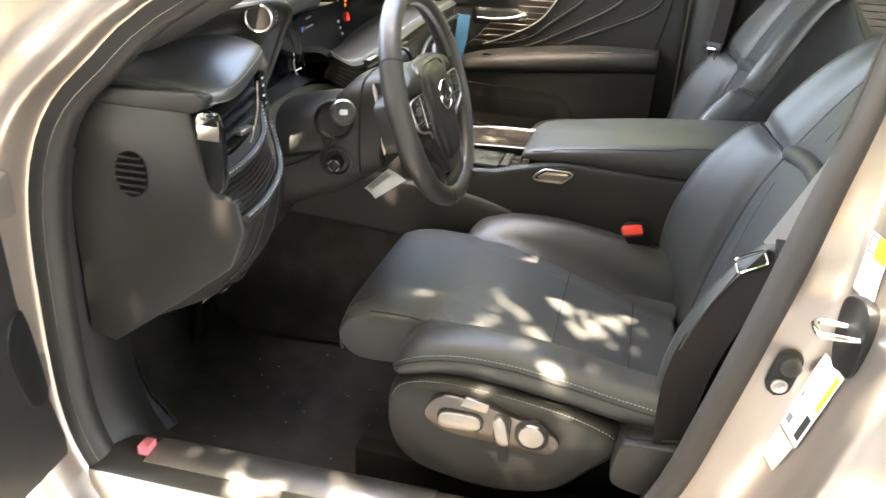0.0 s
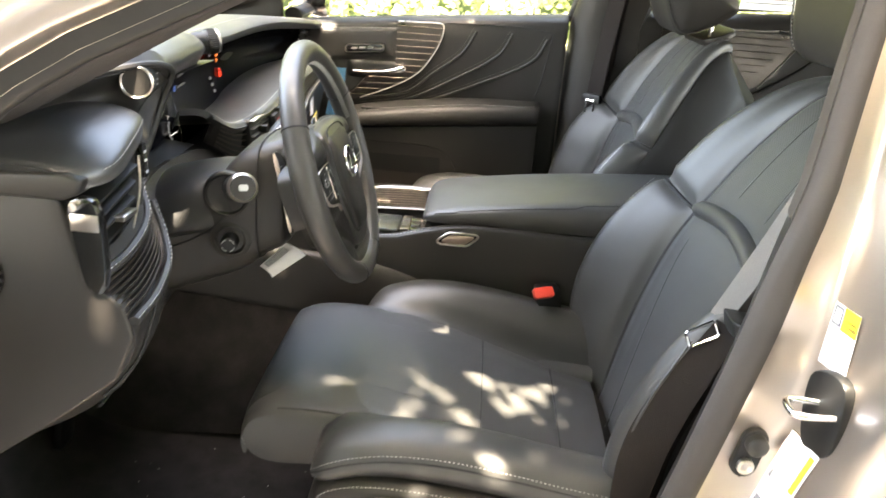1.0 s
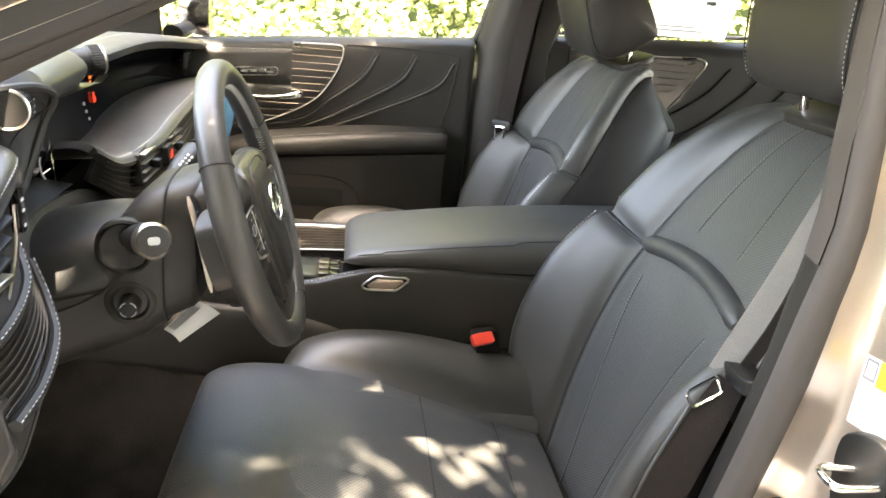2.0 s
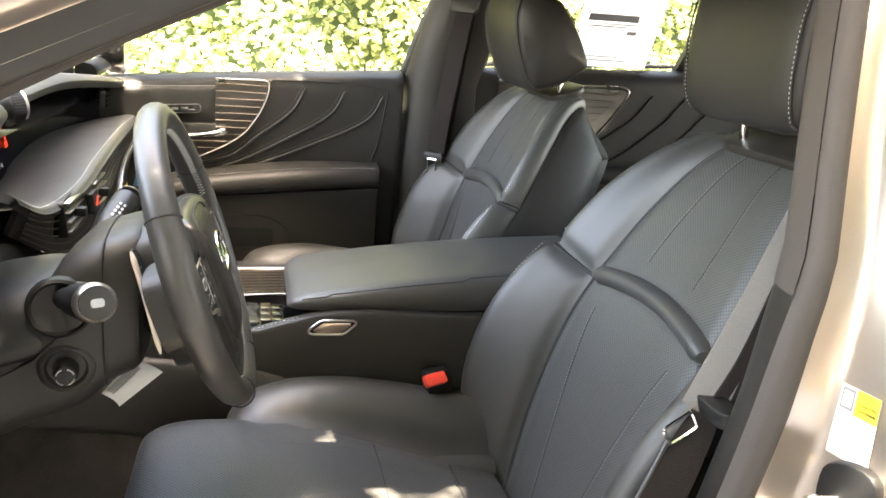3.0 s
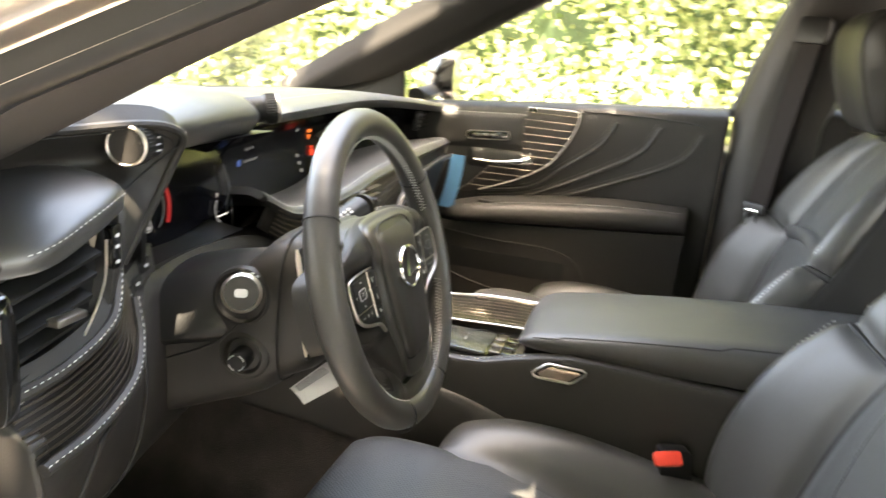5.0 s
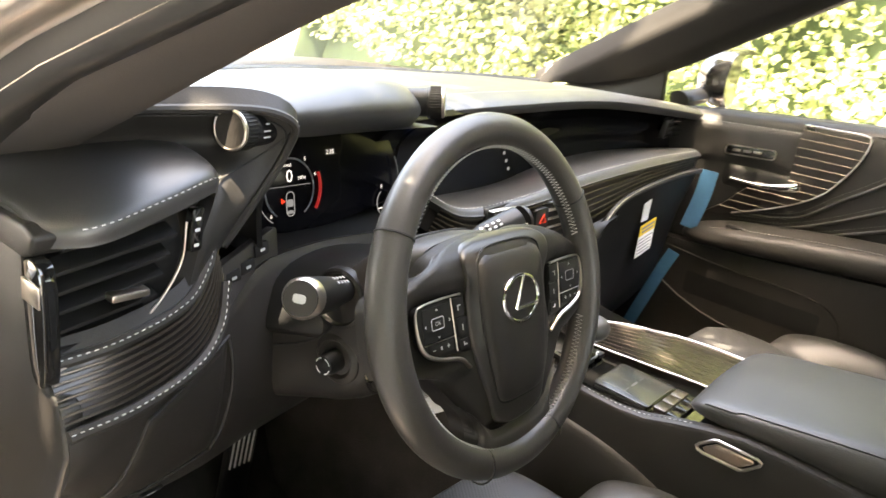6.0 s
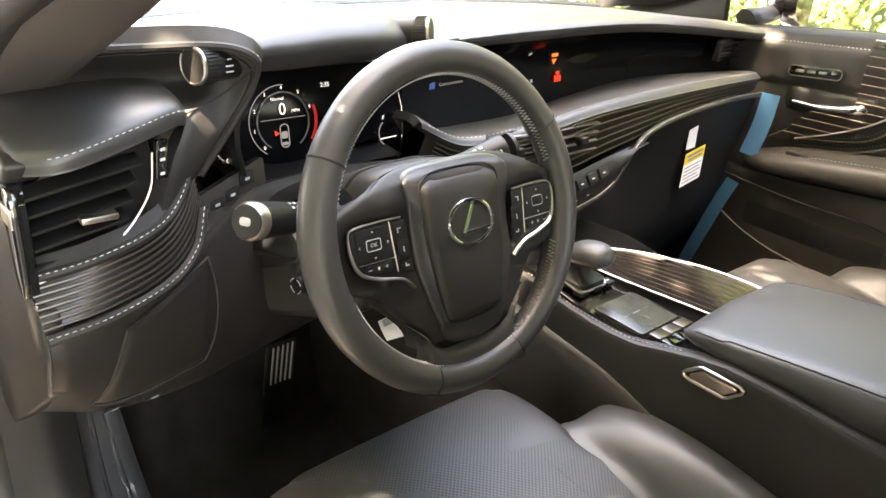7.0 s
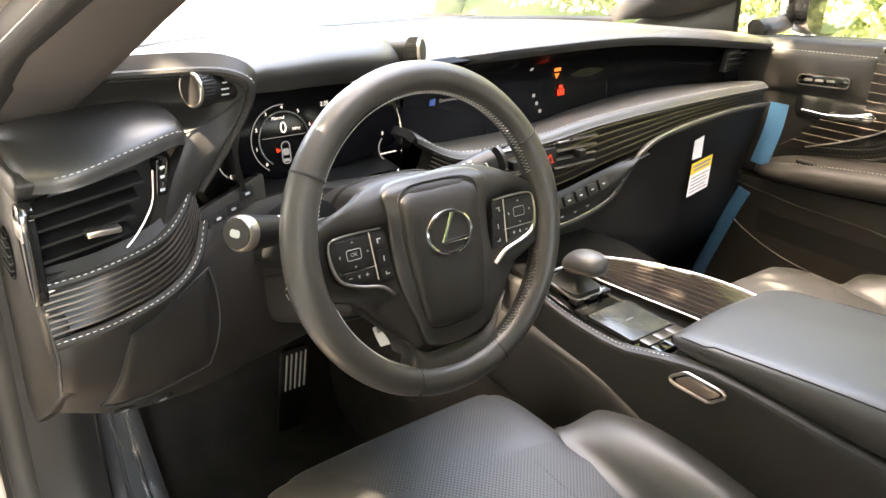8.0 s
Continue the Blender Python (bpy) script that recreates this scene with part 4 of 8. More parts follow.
pts, nr = on_surface(ledge, [(0.86, -0.255 + 0.86 * k / 160) for k in range(161)], lift=0.0006)
part("stitching", stitching(pts, nr, 0.004, 0.0035), THREAD, dash, "pale contrast stitching", smooth=0)

# ribbed band under the ledge
low_edge = Curve((-0.25, 0.890), (-0.15, 0.835), (-0.03, 0.835), (0.10, 0.855), (0.20, 0.868), (0.35, 0.888), (0.61, 0.900))
front_x = Curve((-0.25, -0.19), (-0.10, -0.142), (0.10, -0.138), (0.30, -0.148), (0.61, -0.160))


def ribs(u, v):
    """u from the ledge (0) down to the lower chrome line (1)."""
    top = ledge(1.0, v)
    return Vector((top.x * (1 - u) + (front_x(v) - 0.012) * u, v, (top.z - 0.003) * (1 - u) + low_edge(v) * u))


part("rib_backing", patch(lambda u, v: ribs(u, v) + Vector((-0.010, 0, 0)), 0, 1, -0.25, 0.608, 10, 50, 0, depth=0.008, flip=False), RIB_DARK, dash, "dark wood behind bronze ribs")
for k in range(6):
    f = 0.06 + 0.88 * k / 5
    part("rib", tube([ribs(f, -0.24 + 0.845 * i / 40) + Vector((-0.004, 0, 0)) for i in range(41)], 0.0012, 6, 1.2), RIB_LINE, dash, "slim bronze rib")
lip_z = Curve((-0.16, 0.772), (-0.008, 0.774), (0.053, 0.781), (0.10, 0.793), (0.128, 0.810), (0.157, 0.843), (0.185, 0.865), (0.22, 0.880), (0.288, 0.891), (0.40, 0.899), (0.50, 0.902), (0.61, 0.899))
lip = [Vector((front_x(y) - 0.004, y, lip_z(y))) for y in (-0.16 + 0.77 * i / 70 for i in range(71))]
part("lower_lip", tube(lip, 0.0055, 10), SOFT_PLAIN, dash, "soft black lower lip of the dash")
# the roll's thin highlight, made as a satin tube
part("lip_highlight", tube([p + Vector((0.0035, 0, 0.0048)) for p in lip], 0.0009, 6), SATIN, dash, "slim satin line as the highlight on the lip")

# centre vents, hazard switch and climate keys
for y in (-0.115, 0.02):
    vent = part("centre_vent", slab(rounded(0.10, 0.055, 0.008), (front_x(y) - 0.016, y, 0.893), (0, 1, 0.06), (-0.1, 0, 1), 0.02, 0.002), PLASTIC_DARK, dash, "dark slatted centre vent")
    for k in range(4):
        z = 0.872 + 0.014 * k
        part("vent_slat", block((front_x(y) - 0.03, y - 0.046, z - 0.0012), (front_x(y) - 0.010, y + 0.046, z + 0.0012), 0.0008), SATIN, vent)
    part("vent_tab", block((front_x(y) - 0.014, y - 0.008, 0.885), (front_x(y) + 0.002, y + 0.008, 0.899), 0.002), PLASTIC_DARK, vent)
hz = part("hazard_switch", slab(rounded(0.034, 0.032, 0.004), (front_x(-0.05) - 0.004, -0.050, 0.893), (0, 1, 0.05), (-0.1, 0, 1), 0.012, 0.002), PLASTIC_DARK, dash, "black hazard light switch")
tri = [Vector((front_x(-0.05) - 0.002, -0.050 + 0.009 * math.sin(2 * math.pi * k / 3), 0.892 + 0.009 * math.cos(2 * math.pi * k / 3))) for k in range(3)]
part("hazard_triangle", tube([tri[0], tri[1], tri[2]], 0.001, 6, closed=True), LED_RED, hz)

swoop = Curve((-0.16, 0.776), (-0.008, 0.778), (0.053, 0.785), (0.10, 0.797), (0.128, 0.814), (0.157, 0.846), (0.185, 0.868), (0.21, 0.878))


def climate(u, v):
    """Face below the ribs: u from the rib edge down to the curved lower lip."""
    top, low = Vector((front_x(v) - 0.010, v, low_edge(v) - 0.004)), Vector((front_x(v) - 0.002, v, min(swoop(v), low_edge(v) - 0.008)))
    return top.lerp(low, u) + Vector((0.010, 0, 0)) * math.sin(math.pi * u)


part("climate_panel", patch(climate, 0, 1, -0.16, 0.205, 12, 40, 0.001, 0.004, 0.01), PLASTIC_DARK, dash, "black climate control panel")
for k in range(7):
    y = -0.085 + 0.0275 * k
    p, n = on_surface(climate, [(0.30, y)])
    part("climate_key", slab(rounded(0.021, 0.018, 0.003), p[0] + n[0] * 0.004, (0, 1, 0.12), n[0].cross(Vector((0, 1, 0.12))), 0.005, 0.0012), PLASTIC_DARK, dash, "black climate key")
    part("key_mark", slab(rounded(0.006, 0.0022, 0.0008), p[0] + n[0] * 0.0046, (0, 1, 0.12), n[0].cross(Vector((0, 1, 0.12))), 0.0006, 0), WHITE_MARK, dash)
for k in range(5):
    p, n = on_surface(climate, [(0.72, -0.075 + 0.03 * k)])
    part("key_mark", slab(rounded(0.006, 0.002, 0.0008), p[0] + n[0] * 0.001, (0, 1, 0.12), n[0].cross(Vector((0, 1, 0.12))), 0.001, 0), WHITE_MARK, dash)

# glove box and lower centre
glove = section_surface((-0.13, [(-0.19, -0.13, 0.80), (-0.20, -0.13, 0.70), (-0.22, -0.13, 0.60), (-0.30, -0.13, 0.50)]),
                        (0.02, [(-0.16, 0.02, 0.80), (-0.20, 0.02, 0.70), (-0.22, 0.02, 0.60), (-0.32, 0.02, 0.48)]),
                        (0.18, [(-0.165, 0.18, 0.858), (-0.185, 0.18, 0.74), (-0.20, 0.18, 0.60), (-0.32, 0.18, 0.46)]),
                        (0.45, [(-0.170, 0.45, 0.890), (-0.188, 0.45, 0.80), (-0.205, 0.45, 0.62), (-0.32, 0.45, 0.46)]),
                        (0.64, [(-0.175, 0.64, 0.895), (-0.20, 0.64, 0.80), (-0.23, 0.64, 0.62), (-0.33, 0.64, 0.46)]))
part("glovebox", patch(glove, 0, 1, -0.13, 0.635, 20, 40, 0.002, 0.005, 0.02), PLASTIC_DARK, dash, "black glovebox face")
part("end_filler", block((-0.47, -0.772, 0.64), (-0.372, -0.70, 0.985)), PLASTIC_DARK, dash)
part("under_dash", block((-0.62, -0.72, 0.60), (-0.40, 0.64, 0.78)), PLASTIC_DARK, dash)
part("dash_core", block((-0.60, -0.70, 0.74), (-0.335, 0.64, 0.985)), PLASTIC_DARK, dash)

# --- driver's side
# pod: soft ledge over the outer vent
pod = section_surface((-0.778, [(-0.38, -0.778, 0.975), (-0.30, -0.778, 0.990), (-0.22, -0.778, 0.992), (-0.168, -0.776, 0.985), (-0.160, -0.776, 0.968)]),
                      (-0.735, [(-0.38, -0.735, 0.995), (-0.30, -0.735, 1.012), (-0.20, -0.735, 1.008), (-0.146, -0.735, 0.992), (-0.137, -0.735, 0.972)]),
                      (-0.67, [(-0.38, -0.67, 1.005), (-0.30, -0.67, 1.022), (-0.20, -0.67, 1.022), (-0.150, -0.67, 1.008), (-0.141, -0.67, 0.986)]),
                      (-0.615, [(-0.36, -0.615, 1.005), (-0.29, -0.615, 1.020), (-0.21, -0.615, 1.028), (-0.162, -0.615, 1.018), (-0.154, -0.615, 0.997)]),
                      (-0.598, [(-0.34, -0.598, 0.995), (-0.28, -0.598, 1.008), (-0.22, -0.598, 1.014), (-0.176, -0.598, 1.006), (-0.172, -0.598, 0.990)]))
part("outer_ledge", patch(pod, 0, 1, -0.776, -0.599, 30, 26, 0.003, 0.006, 0.015), SOFT, dash, "stitched soft ledge over the outer vent")
for u in (0.92,):
    pts, nr = on_surface(pod, [(u, -0.745 + 0.138 * k / 50) for k in range(51)], lift=0.0006)
    part("stitching", stitching(pts, nr, 0.0040, 0.0030, 0.0008), THREAD, dash, "pale contrast stitching", smooth=0)
# brow: wall between the ledge and the instrument hood, carrying a knob
brow_hi = Curve((0, -0.245, -0.742, 1.058), (0.25, -0.197, -0.64, 1.066), (0.45, -0.162, -0.565, 1.069), (0.56, -0.151, -0.535, 1.057), (0.68, -0.163, -0.532, 1.028), (0.84, -0.172, -0.553, 0.985), (1.0, -0.182, -0.588, 0.930))
brow_lo = Curve((0, -0.290, -0.742, 0.995), (0.25, -0.250, -0.66, 1.012), (0.45, -0.212, -0.612, 1.014), (0.56, -0.182, -0.599, 1.006), (0.68, -0.168, -0.604, 0.990), (0.84, -0.155, -0.625, 0.955), (1.0, -0.150, -0.642, 0.902))


def brow(u, v):
    a, b = Vector(brow_lo(v)), Vector(brow_hi(v))
    return a.lerp(b, u) + Vector((0.55, -0.5, 0.2)) * (-float(np.interp(v, (0.0, 0.25, 0.60, 0.85), (0.012, 0.030, 0.030, 0.008))) * math.sin(math.pi * u))


part("brow_panel", patch(brow, 0, 1, 0, 1, 16, 50, 0.003, 0.006, 0.02, flip=True), TRIM_LEATHER, dash, "curved leather brow beside the instruments")
part("brow_roll", tube([Vector(brow_hi(k / 50)) + Vector((0.001, 0.002, 0.001)) for k in range(51)], 0.0045, 8), TRIM_LEATHER, dash)
part("brow_seam", tube([brow(0.90, 0.04 + 0.60 * k / 50) + Vector((0.0012, -0.0012, 0)) for k in range(51)], 0.0011, 6), SEAM, dash)
part("brow_seam", tube([brow(k / 12, 0.60) + Vector((0.0010, -0.0010, 0.0003)) for k in range(13)], 0.0011, 6), SEAM, dash)
part("switch_plate", slab(rounded(0.125, 0.036, 0.006), (-0.199, -0.548, 0.893), (-0.27, 1, 0.27), (-0.2, 0, 1), 0.012, 0.002), PLASTIC, dash, "charcoal plate under the dash switches")
part("stitching", stitching([Vector(brow_hi(0.35 + 0.6 * k / 80)) + Vector((0.003, 0.005, 0.003)) for k in range(81)], Vector((0.8, 0.2, 0.5)), 0.003, 0.003, 0.0007), THREAD, dash, "pale contrast stitching", smooth=0)
part("hood_wall", loft([[Vector(brow_hi(0.5 + 0.5 * k / 16)), Vector(brow_hi(0.5 + 0.5 * k / 16)) + Vector((-0.11, 0.035, -0.006))] for k in range(17)], closed=False), PLASTIC_DARK, dash, "black side of the instrument hood")
part("end_strip", slab([(-0.36, 0.957), (-0.175, 0.957), (-0.158, 0.964), (-0.152, 0.980), (-0.17, 0.987), (-0.36, 0.977)], (0, -0.780, 0), (1, 0, 0), (0, 0, 1), 0.03, 0.004, 3), PLASTIC, dash)
# outer vent
vent = part("outer_vent", slab([(-0.108, -0.090), (0.005, -0.072), (0.030, -0.025), (0.022, 0.030), (-0.075, 0.008), (-0.108, -0.02)], (-0.172, -0.665, 0.958), (0, 1, 0), (-0.10, 0, 1), 0.03, 0.003), PLASTIC_DARK, dash, "black outer air vent")
# satin tube in place of the white reflection on the gloss black edge
part("vent_edge_glint", tube(line([(-0.150, -0.648, 0.975), (-0.148, -0.655, 0.935), (-0.145, -0.690, 0.893), (-0.140, -0.74, 0.876), (-0.138, -0.775, 0.868)], 24), 0.0013, 8), SATIN, vent, "bright reflection line on the vent edge")
for k in range(5):
    z = 0.884 + 0.017 * k
    part("vent_slat", loft([[Vector((x, y, z + s * (y + 0.77) + d)) for x, d in ((-0.165, 0.004), (-0.146, -0.002), (-0.146, -0.005), (-0.165, 0.0))] for y, s in ((-0.772, 0.16), (-0.72, 0.16), (-0.660 - 0.012 * (4 - k) * 0.5, 0.16))]), PLASTIC_DARK, vent, "dark angled vent slat")
part("vent_tab", block((-0.150, -0.725, 0.918), (-0.136, -0.690, 0.925), 0.002), SATIN, vent, "satin vent tab")
part("vent_wheel", slab(rounded(0.012, 0.040, 0.003), (-0.145, -0.640, 0.968), (0, 1, 0.1), (-0.1, 0.12, 1), 0.01, 0.002), GLOSS, vent)
part("wheel_mark", joined(*[slab(rounded(0.005, 0.003, 0.0008), Vector((-0.1445, -0.640, 0.968)) + Vector((-0.1, 0.12, 1)).normalized() * d, (0, 1, 0.1), (-0.1, 0.12, 1), 0.0006, 0) for d in (-0.014, 0.0, 0.010)]), WHITE_MARK, vent, smooth=0)
part("vent_end_cap", slab([(v.x, v.z) for v in line([(0.0, 0, -0.055), (0.018, 0, -0.058), (0.022, 0, 0.0), (0.014, 0, 0.045), (-0.012, 0, 0.042), (-0.010, 0, -0.01)], 30, True)], (-0.155, -0.783, 0.915), (1, 0, 0), (0, 0, 1), 0.014, 0.002), GLOSS, vent, "glossy black vent end cap")
part("end_cap_flash", block((-0.166, -0.7845, 0.927), (-0.136, -0.781, 0.946), 0.001), SATIN, vent, "bright insert of the end cap")
# ribbed trim of the driver's side
rib_top = Curve((0, -0.140, -0.776, 0.866), (0.4, -0.132, -0.715, 0.876), (0.7, -0.140, -0.650, 0.892), (0.88, -0.160, -0.615, 0.915), (1.0, -0.178, -0.597, 0.945))
rib_low = Curve((0, -0.112, -0.776, 0.828), (0.4, -0.112, -0.715, 0.835), (0.7, -0.124, -0.650, 0.850), (0.88, -0.145, -0.612, 0.872), (1.0, -0.165, -0.594, 0.905))
drib = lambda u, v: Vector(rib_top(v)).lerp(Vector(rib_low(v)), u)
part("rib_backing", patch(lambda u, v: drib(u, v) + Vector((-0.008, 0.002, 0)), 0, 1, 0, 1, 8, 30, 0, depth=0.012, flip=False), RIB_DARK, dash, "dark wood behind bronze ribs")
for k in range(7):
    f = 0.08 + 0.84 * k / 6
    part("rib", tube([drib(f, i / 30) + Vector((-0.002, 0, 0)) for i in range(31)], 0.0012, 6, 1.2), RIB_LINE, dash, "slim bronze rib")
for curve, off in ((rib_top, Vector((-0.004, 0, 0.006))), (rib_low, Vector((0.003, 0, -0.005)))):
    part("trim_edge", tube([Vector(curve(i / 30)) + off for i in range(31)], 0.006, 8), TRIM_LEATHER, dash)
    part("stitching", stitching([Vector(curve(i / 60)) + off + Vector((0.0045, 0, 0.004)) for i in range(61)], Vector((0.7, 0, 0.7)), 0.004, 0.003), THREAD, dash, "pale contrast stitching", smooth=0)
part("fillet_panel", loft([[Vector(rib_top(i / 20)) + Vector((-0.004, 0, 0.006)), Vector(rib_top(i / 20)) + Vector((-0.016, 0.0, 0.022))] for i in range(21)], closed=False), TRIM_LEATHER, dash)

# knee panel below the trim and end cover
knee = section_surface((-0.776, [(-0.112, -0.776, 0.825), (-0.108, -0.776, 0.79), (-0.135, -0.776, 0.745), (-0.215, -0.776, 0.685), (-0.35, -0.776, 0.59)]),
                       (-0.70, [(-0.115, -0.70, 0.833), (-0.125, -0.70, 0.79), (-0.150, -0.70, 0.725), (-0.214, -0.70, 0.650), (-0.35, -0.70, 0.585)]),
                       (-0.60, [(-0.150, -0.60, 0.872), (-0.152, -0.60, 0.80), (-0.170, -0.60, 0.715), (-0.222, -0.60, 0.640), (-0.35, -0.60, 0.585)]),
                       (-0.50, [(-0.205, -0.50, 0.895), (-0.185, -0.50, 0.82), (-0.19, -0.50, 0.72), (-0.24, -0.50, 0.645), (-0.37, -0.50, 0.59)]),
                       (-0.27, [(-0.215, -0.27, 0.885), (-0.20, -0.27, 0.81), (-0.20, -0.27, 0.73), (-0.25, -0.27, 0.675), (-0.38, -0.27, 0.62)]),
                       (-0.12, [(-0.205, -0.12, 0.83), (-0.20, -0.12, 0.78), (-0.21, -0.12, 0.72), (-0.25, -0.12, 0.675), (-0.38, -0.12, 0.62)]))
part("knee_panel", patch(knee, 0, 1, -0.774, -0.125, 30, 40, 0.003, 0.008, 0.02), PLASTIC, dash, "charcoal knee panel")
lid = part("coin_lid", patch(lambda u, v: knee(u, v) + Vector((0.004, 0, 0)), lambda b: 0.10 - 0.03 * b, lambda b: 0.50 - 0.03 * b, lambda a: -0.700 - 0.03 * a, -0.597, 16, 16, 0.003, 0.005, 0.006), PLASTIC, dash, "charcoal storage lid")
rim_uv = [(0.10 + 0.40 * k / 20, -0.700 - 0.03 * k / 20) for k in range(21)] + [(0.50 - 0.03 * k / 20, -0.730 + 0.133 * k / 20) for k in range(21)] + [(0.47 - 0.40 * k / 20, -0.597 + 0.012 * math.sin(math.pi * k / 20)) for k in range(21)] + [(0.07 + 0.03 * k / 20, -0.597 - 0.103 * k / 20) for k in range(21)]
part("lid_gap", tube([knee(u, v) + Vector((0.0022, 0, 0)) for u, v in rim_uv], 0.0018, 6, closed=True), SEAM, dash)
for y in (-0.70, -0.655):
    p, n = on_surface(knee, [(0.565, y)])
    part("lid_switch", slab(rounded(0.026, 0.012, 0.003), p[0] + n[0] * 0.003, (0, 1, 0.1), n[0].cross(Vector((0, 1, 0.1))), 0.004, 0.001), PLASTIC_DARK, dash, "small black switch with a pale mark")
    part("switch_mark", slab(rounded(0.009, 0.004, 0.001), p[0] + n[0] * 0.0036, (0, 1, 0.1), n[0].cross(Vector((0, 1, 0.1))), 0.0006, 0), WHITE_MARK, dash)
cover = [(-0.38, 0.60), (-0.34, 0.588), (-0.215, 0.680), (-0.135, 0.745), (-0.112, 0.80), (-0.120, 0.84), (-0.160, 0.865), (-0.178, 0.955), (-0.20, 0.972), (-0.38, 0.965)]
endc = part("end_cover", slab(cover, (0, -0.778, 0), (1, 0, 0), (0, 0, 1), 0.02, 0.004, 3), PLASTIC, dash, "charcoal dashboard end cover")
part("end_vent_hole", slab([(v[0] * 0.024, v[1] * 0.033) for v in disc(1.0, 28)], (-0.274, -0.7795, 0.864), (1, 0, 0), (0.06, 0, 1), 0.001, 0), VENT_DEPTH, endc, "black slotted end vent")
for k in range(6):
    dz = -0.024 + 0.0098 * k
    w = 0.024 * math.sqrt(max(0.05, 1 - (dz / 0.033) ** 2))
    part("end_vent_bar", block((-0.274 - w + 0.06 * dz, -0.7835, 0.864 + dz - 0.0015), (-0.274 + w + 0.06 * dz, -0.779, 0.864 + dz + 0.0012), 0.0006), PLASTIC, endc)

# knobs on the hood
for at, axis, r in (((-0.180, -0.559, 1.050), (0.24, -0.97, 0.02), 0.0205), ((-0.205, -0.292, 1.062), (0.75, 0.6, 0.12), 0.019)):
    ax = Vector(axis).normalized()
    kb = part("mode_knob", turned([(-0.03, r * 0.9), (0.012, r * 0.92), (0.013, r), (0.030, r), (0.0305, r * 0.93)], at, ax, 32), PLASTIC_DARK, dash, "black knurled mode knob")
    part("knob_grip", joined(*[tube([Vector(at) + ax * d + (ax.cross(Vector((0, 0, 1))).normalized() * math.cos(a) + ax.cross(ax.cross(Vector((0, 0, 1)))).normalized() * math.sin(a)) * r for d in (0.016, 0.029)], 0.0011, 5) for a in (2 * math.pi * k / 36 for k in range(36))]), PLASTIC_DARK, kb)
    part("knob_ring", turned([(0.029, r * 0.98), (0.033, r * 0.98), (0.034, r * 0.90), (0.033, r * 0.84)], at, ax, 32), SATIN, kb, "satin knob ring")
    part("knob_face", turned([(0.032, r * 0.86), (0.0335, r * 0.84), (0.034, 0.0)], at, ax, 32), PLASTIC, kb)
sx = Vector((0.24, -0.97, 0.02)).normalized()
side = Vector((sx.y, -sx.x, 0)).normalized()
top_n = side.cross(sx)
part("knob_mark", joined(*[slab(rounded(w, 0.0016, 0.0006), Vector((-0.180, -0.559, 1.050)) + sx * (0.002 + d) + Vector((0.97, 0.24, 0)).normalized() * 0.0192 + Vector((0, 0, h)), sx, Vector((0, 0, 1)), 0.0006, 0) for w, d, h in ((0.006, 0.0, 0.007), (0.010, 0.0, 0.0), (0.010, 0.0, -0.006))]), WHITE_MARK, dash)

# instrument cluster
cl = part("instrument_display", slab([(v.x, v.z) for v in line([(-0.125, 0, -0.03), (-0.115, 0, 0.05), (-0.05, 0, 0.075), (0.06, 0, 0.075), (0.13, 0, 0.04), (0.14, 0, -0.03), (0.05, 0, -0.055), (-0.06, 0, -0.06)], 40, True)], (-0.272, -0.385, 0.955), (0, 1, 0), (-0.18, 0, 1), 0.01, 0.002), SCREEN, dash, "dark digital instrument display")
hoodside = section_surface((0, [(-0.175, -0.530, 1.03), (-0.19, -0.540, 0.97), (-0.205, -0.525, 0.91)]), (0.5, [(-0.235, -0.520, 1.03), (-0.245, -0.525, 0.97), (-0.245, -0.515, 0.91)]), (1, [(-0.285, -0.51, 1.03), (-0.285, -0.51, 0.97), (-0.285, -0.51, 0.90)]))
part("hood_side", patch(hoodside, 0, 1, 0, 1, 10, 8, 0, depth=0.006, flip=True), PLASTIC_DARK, dash)
part("hood_underside", loft([[Vector((-0.185, y, 1.035)), Vector((-0.285, y, 1.025)), Vector((-0.30, y, 0.90)), Vector((-0.225, y, 0.892))] for y in (-0.52, -0.40, -0.27)], closed=False), PLASTIC_DARK, dash, "black instrument surround")
CU, CV, CN = Vector((0, 1, 0)), Vector((-0.18, 0, 1)).normalized(), Vector((1, 0, 0.18)).normalized()
C0 = Vector((-0.270, -0.432, 0.948))


def on_cluster(a, b, lift=0.002):
    return C0 + CU * a + CV * b + CN * lift


part("dial_ring", tube([on_cluster(0.037 * math.cos(a), 0.037 * math.sin(a)) for a in (radians(235 - 290 * k / 40) for k in range(41))], 0.0011, 6), PRINT_GREY, cl, "dial ring")
part("dial_arc", tube([on_cluster(0.048 * math.cos(a), 0.046 * math.sin(a)) for a in (radians(235 - 150 * k / 40) for k in range(41))], 0.0006, 5), LED_DIM, cl)
part("dial_red", tube([on_cluster(0.048 * math.cos(a), 0.048 * math.sin(a)) for a in (radians(20 - 55 * k / 20) for k in range(21))], 0.0022, 5), LED_DEEP_RED, cl, "red end of the dial")
for k, ch in enumerate("0123456"):
    a = radians(225 - 34 * k)
    writing("dial_number", ch, on_cluster(0.0425 * math.cos(a), 0.0425 * math.sin(a), 0.0025), CU, CV, 0.0065, LED_WHITE, cl)
writing("speed_digit", "0", on_cluster(0.0, 0.015), CU, CV, 0.022, LED_WHITE, cl)
writing("speed_unit", "MPH", on_cluster(0.019, 0.012), CU, CV, 0.006, LED_WHITE, cl)
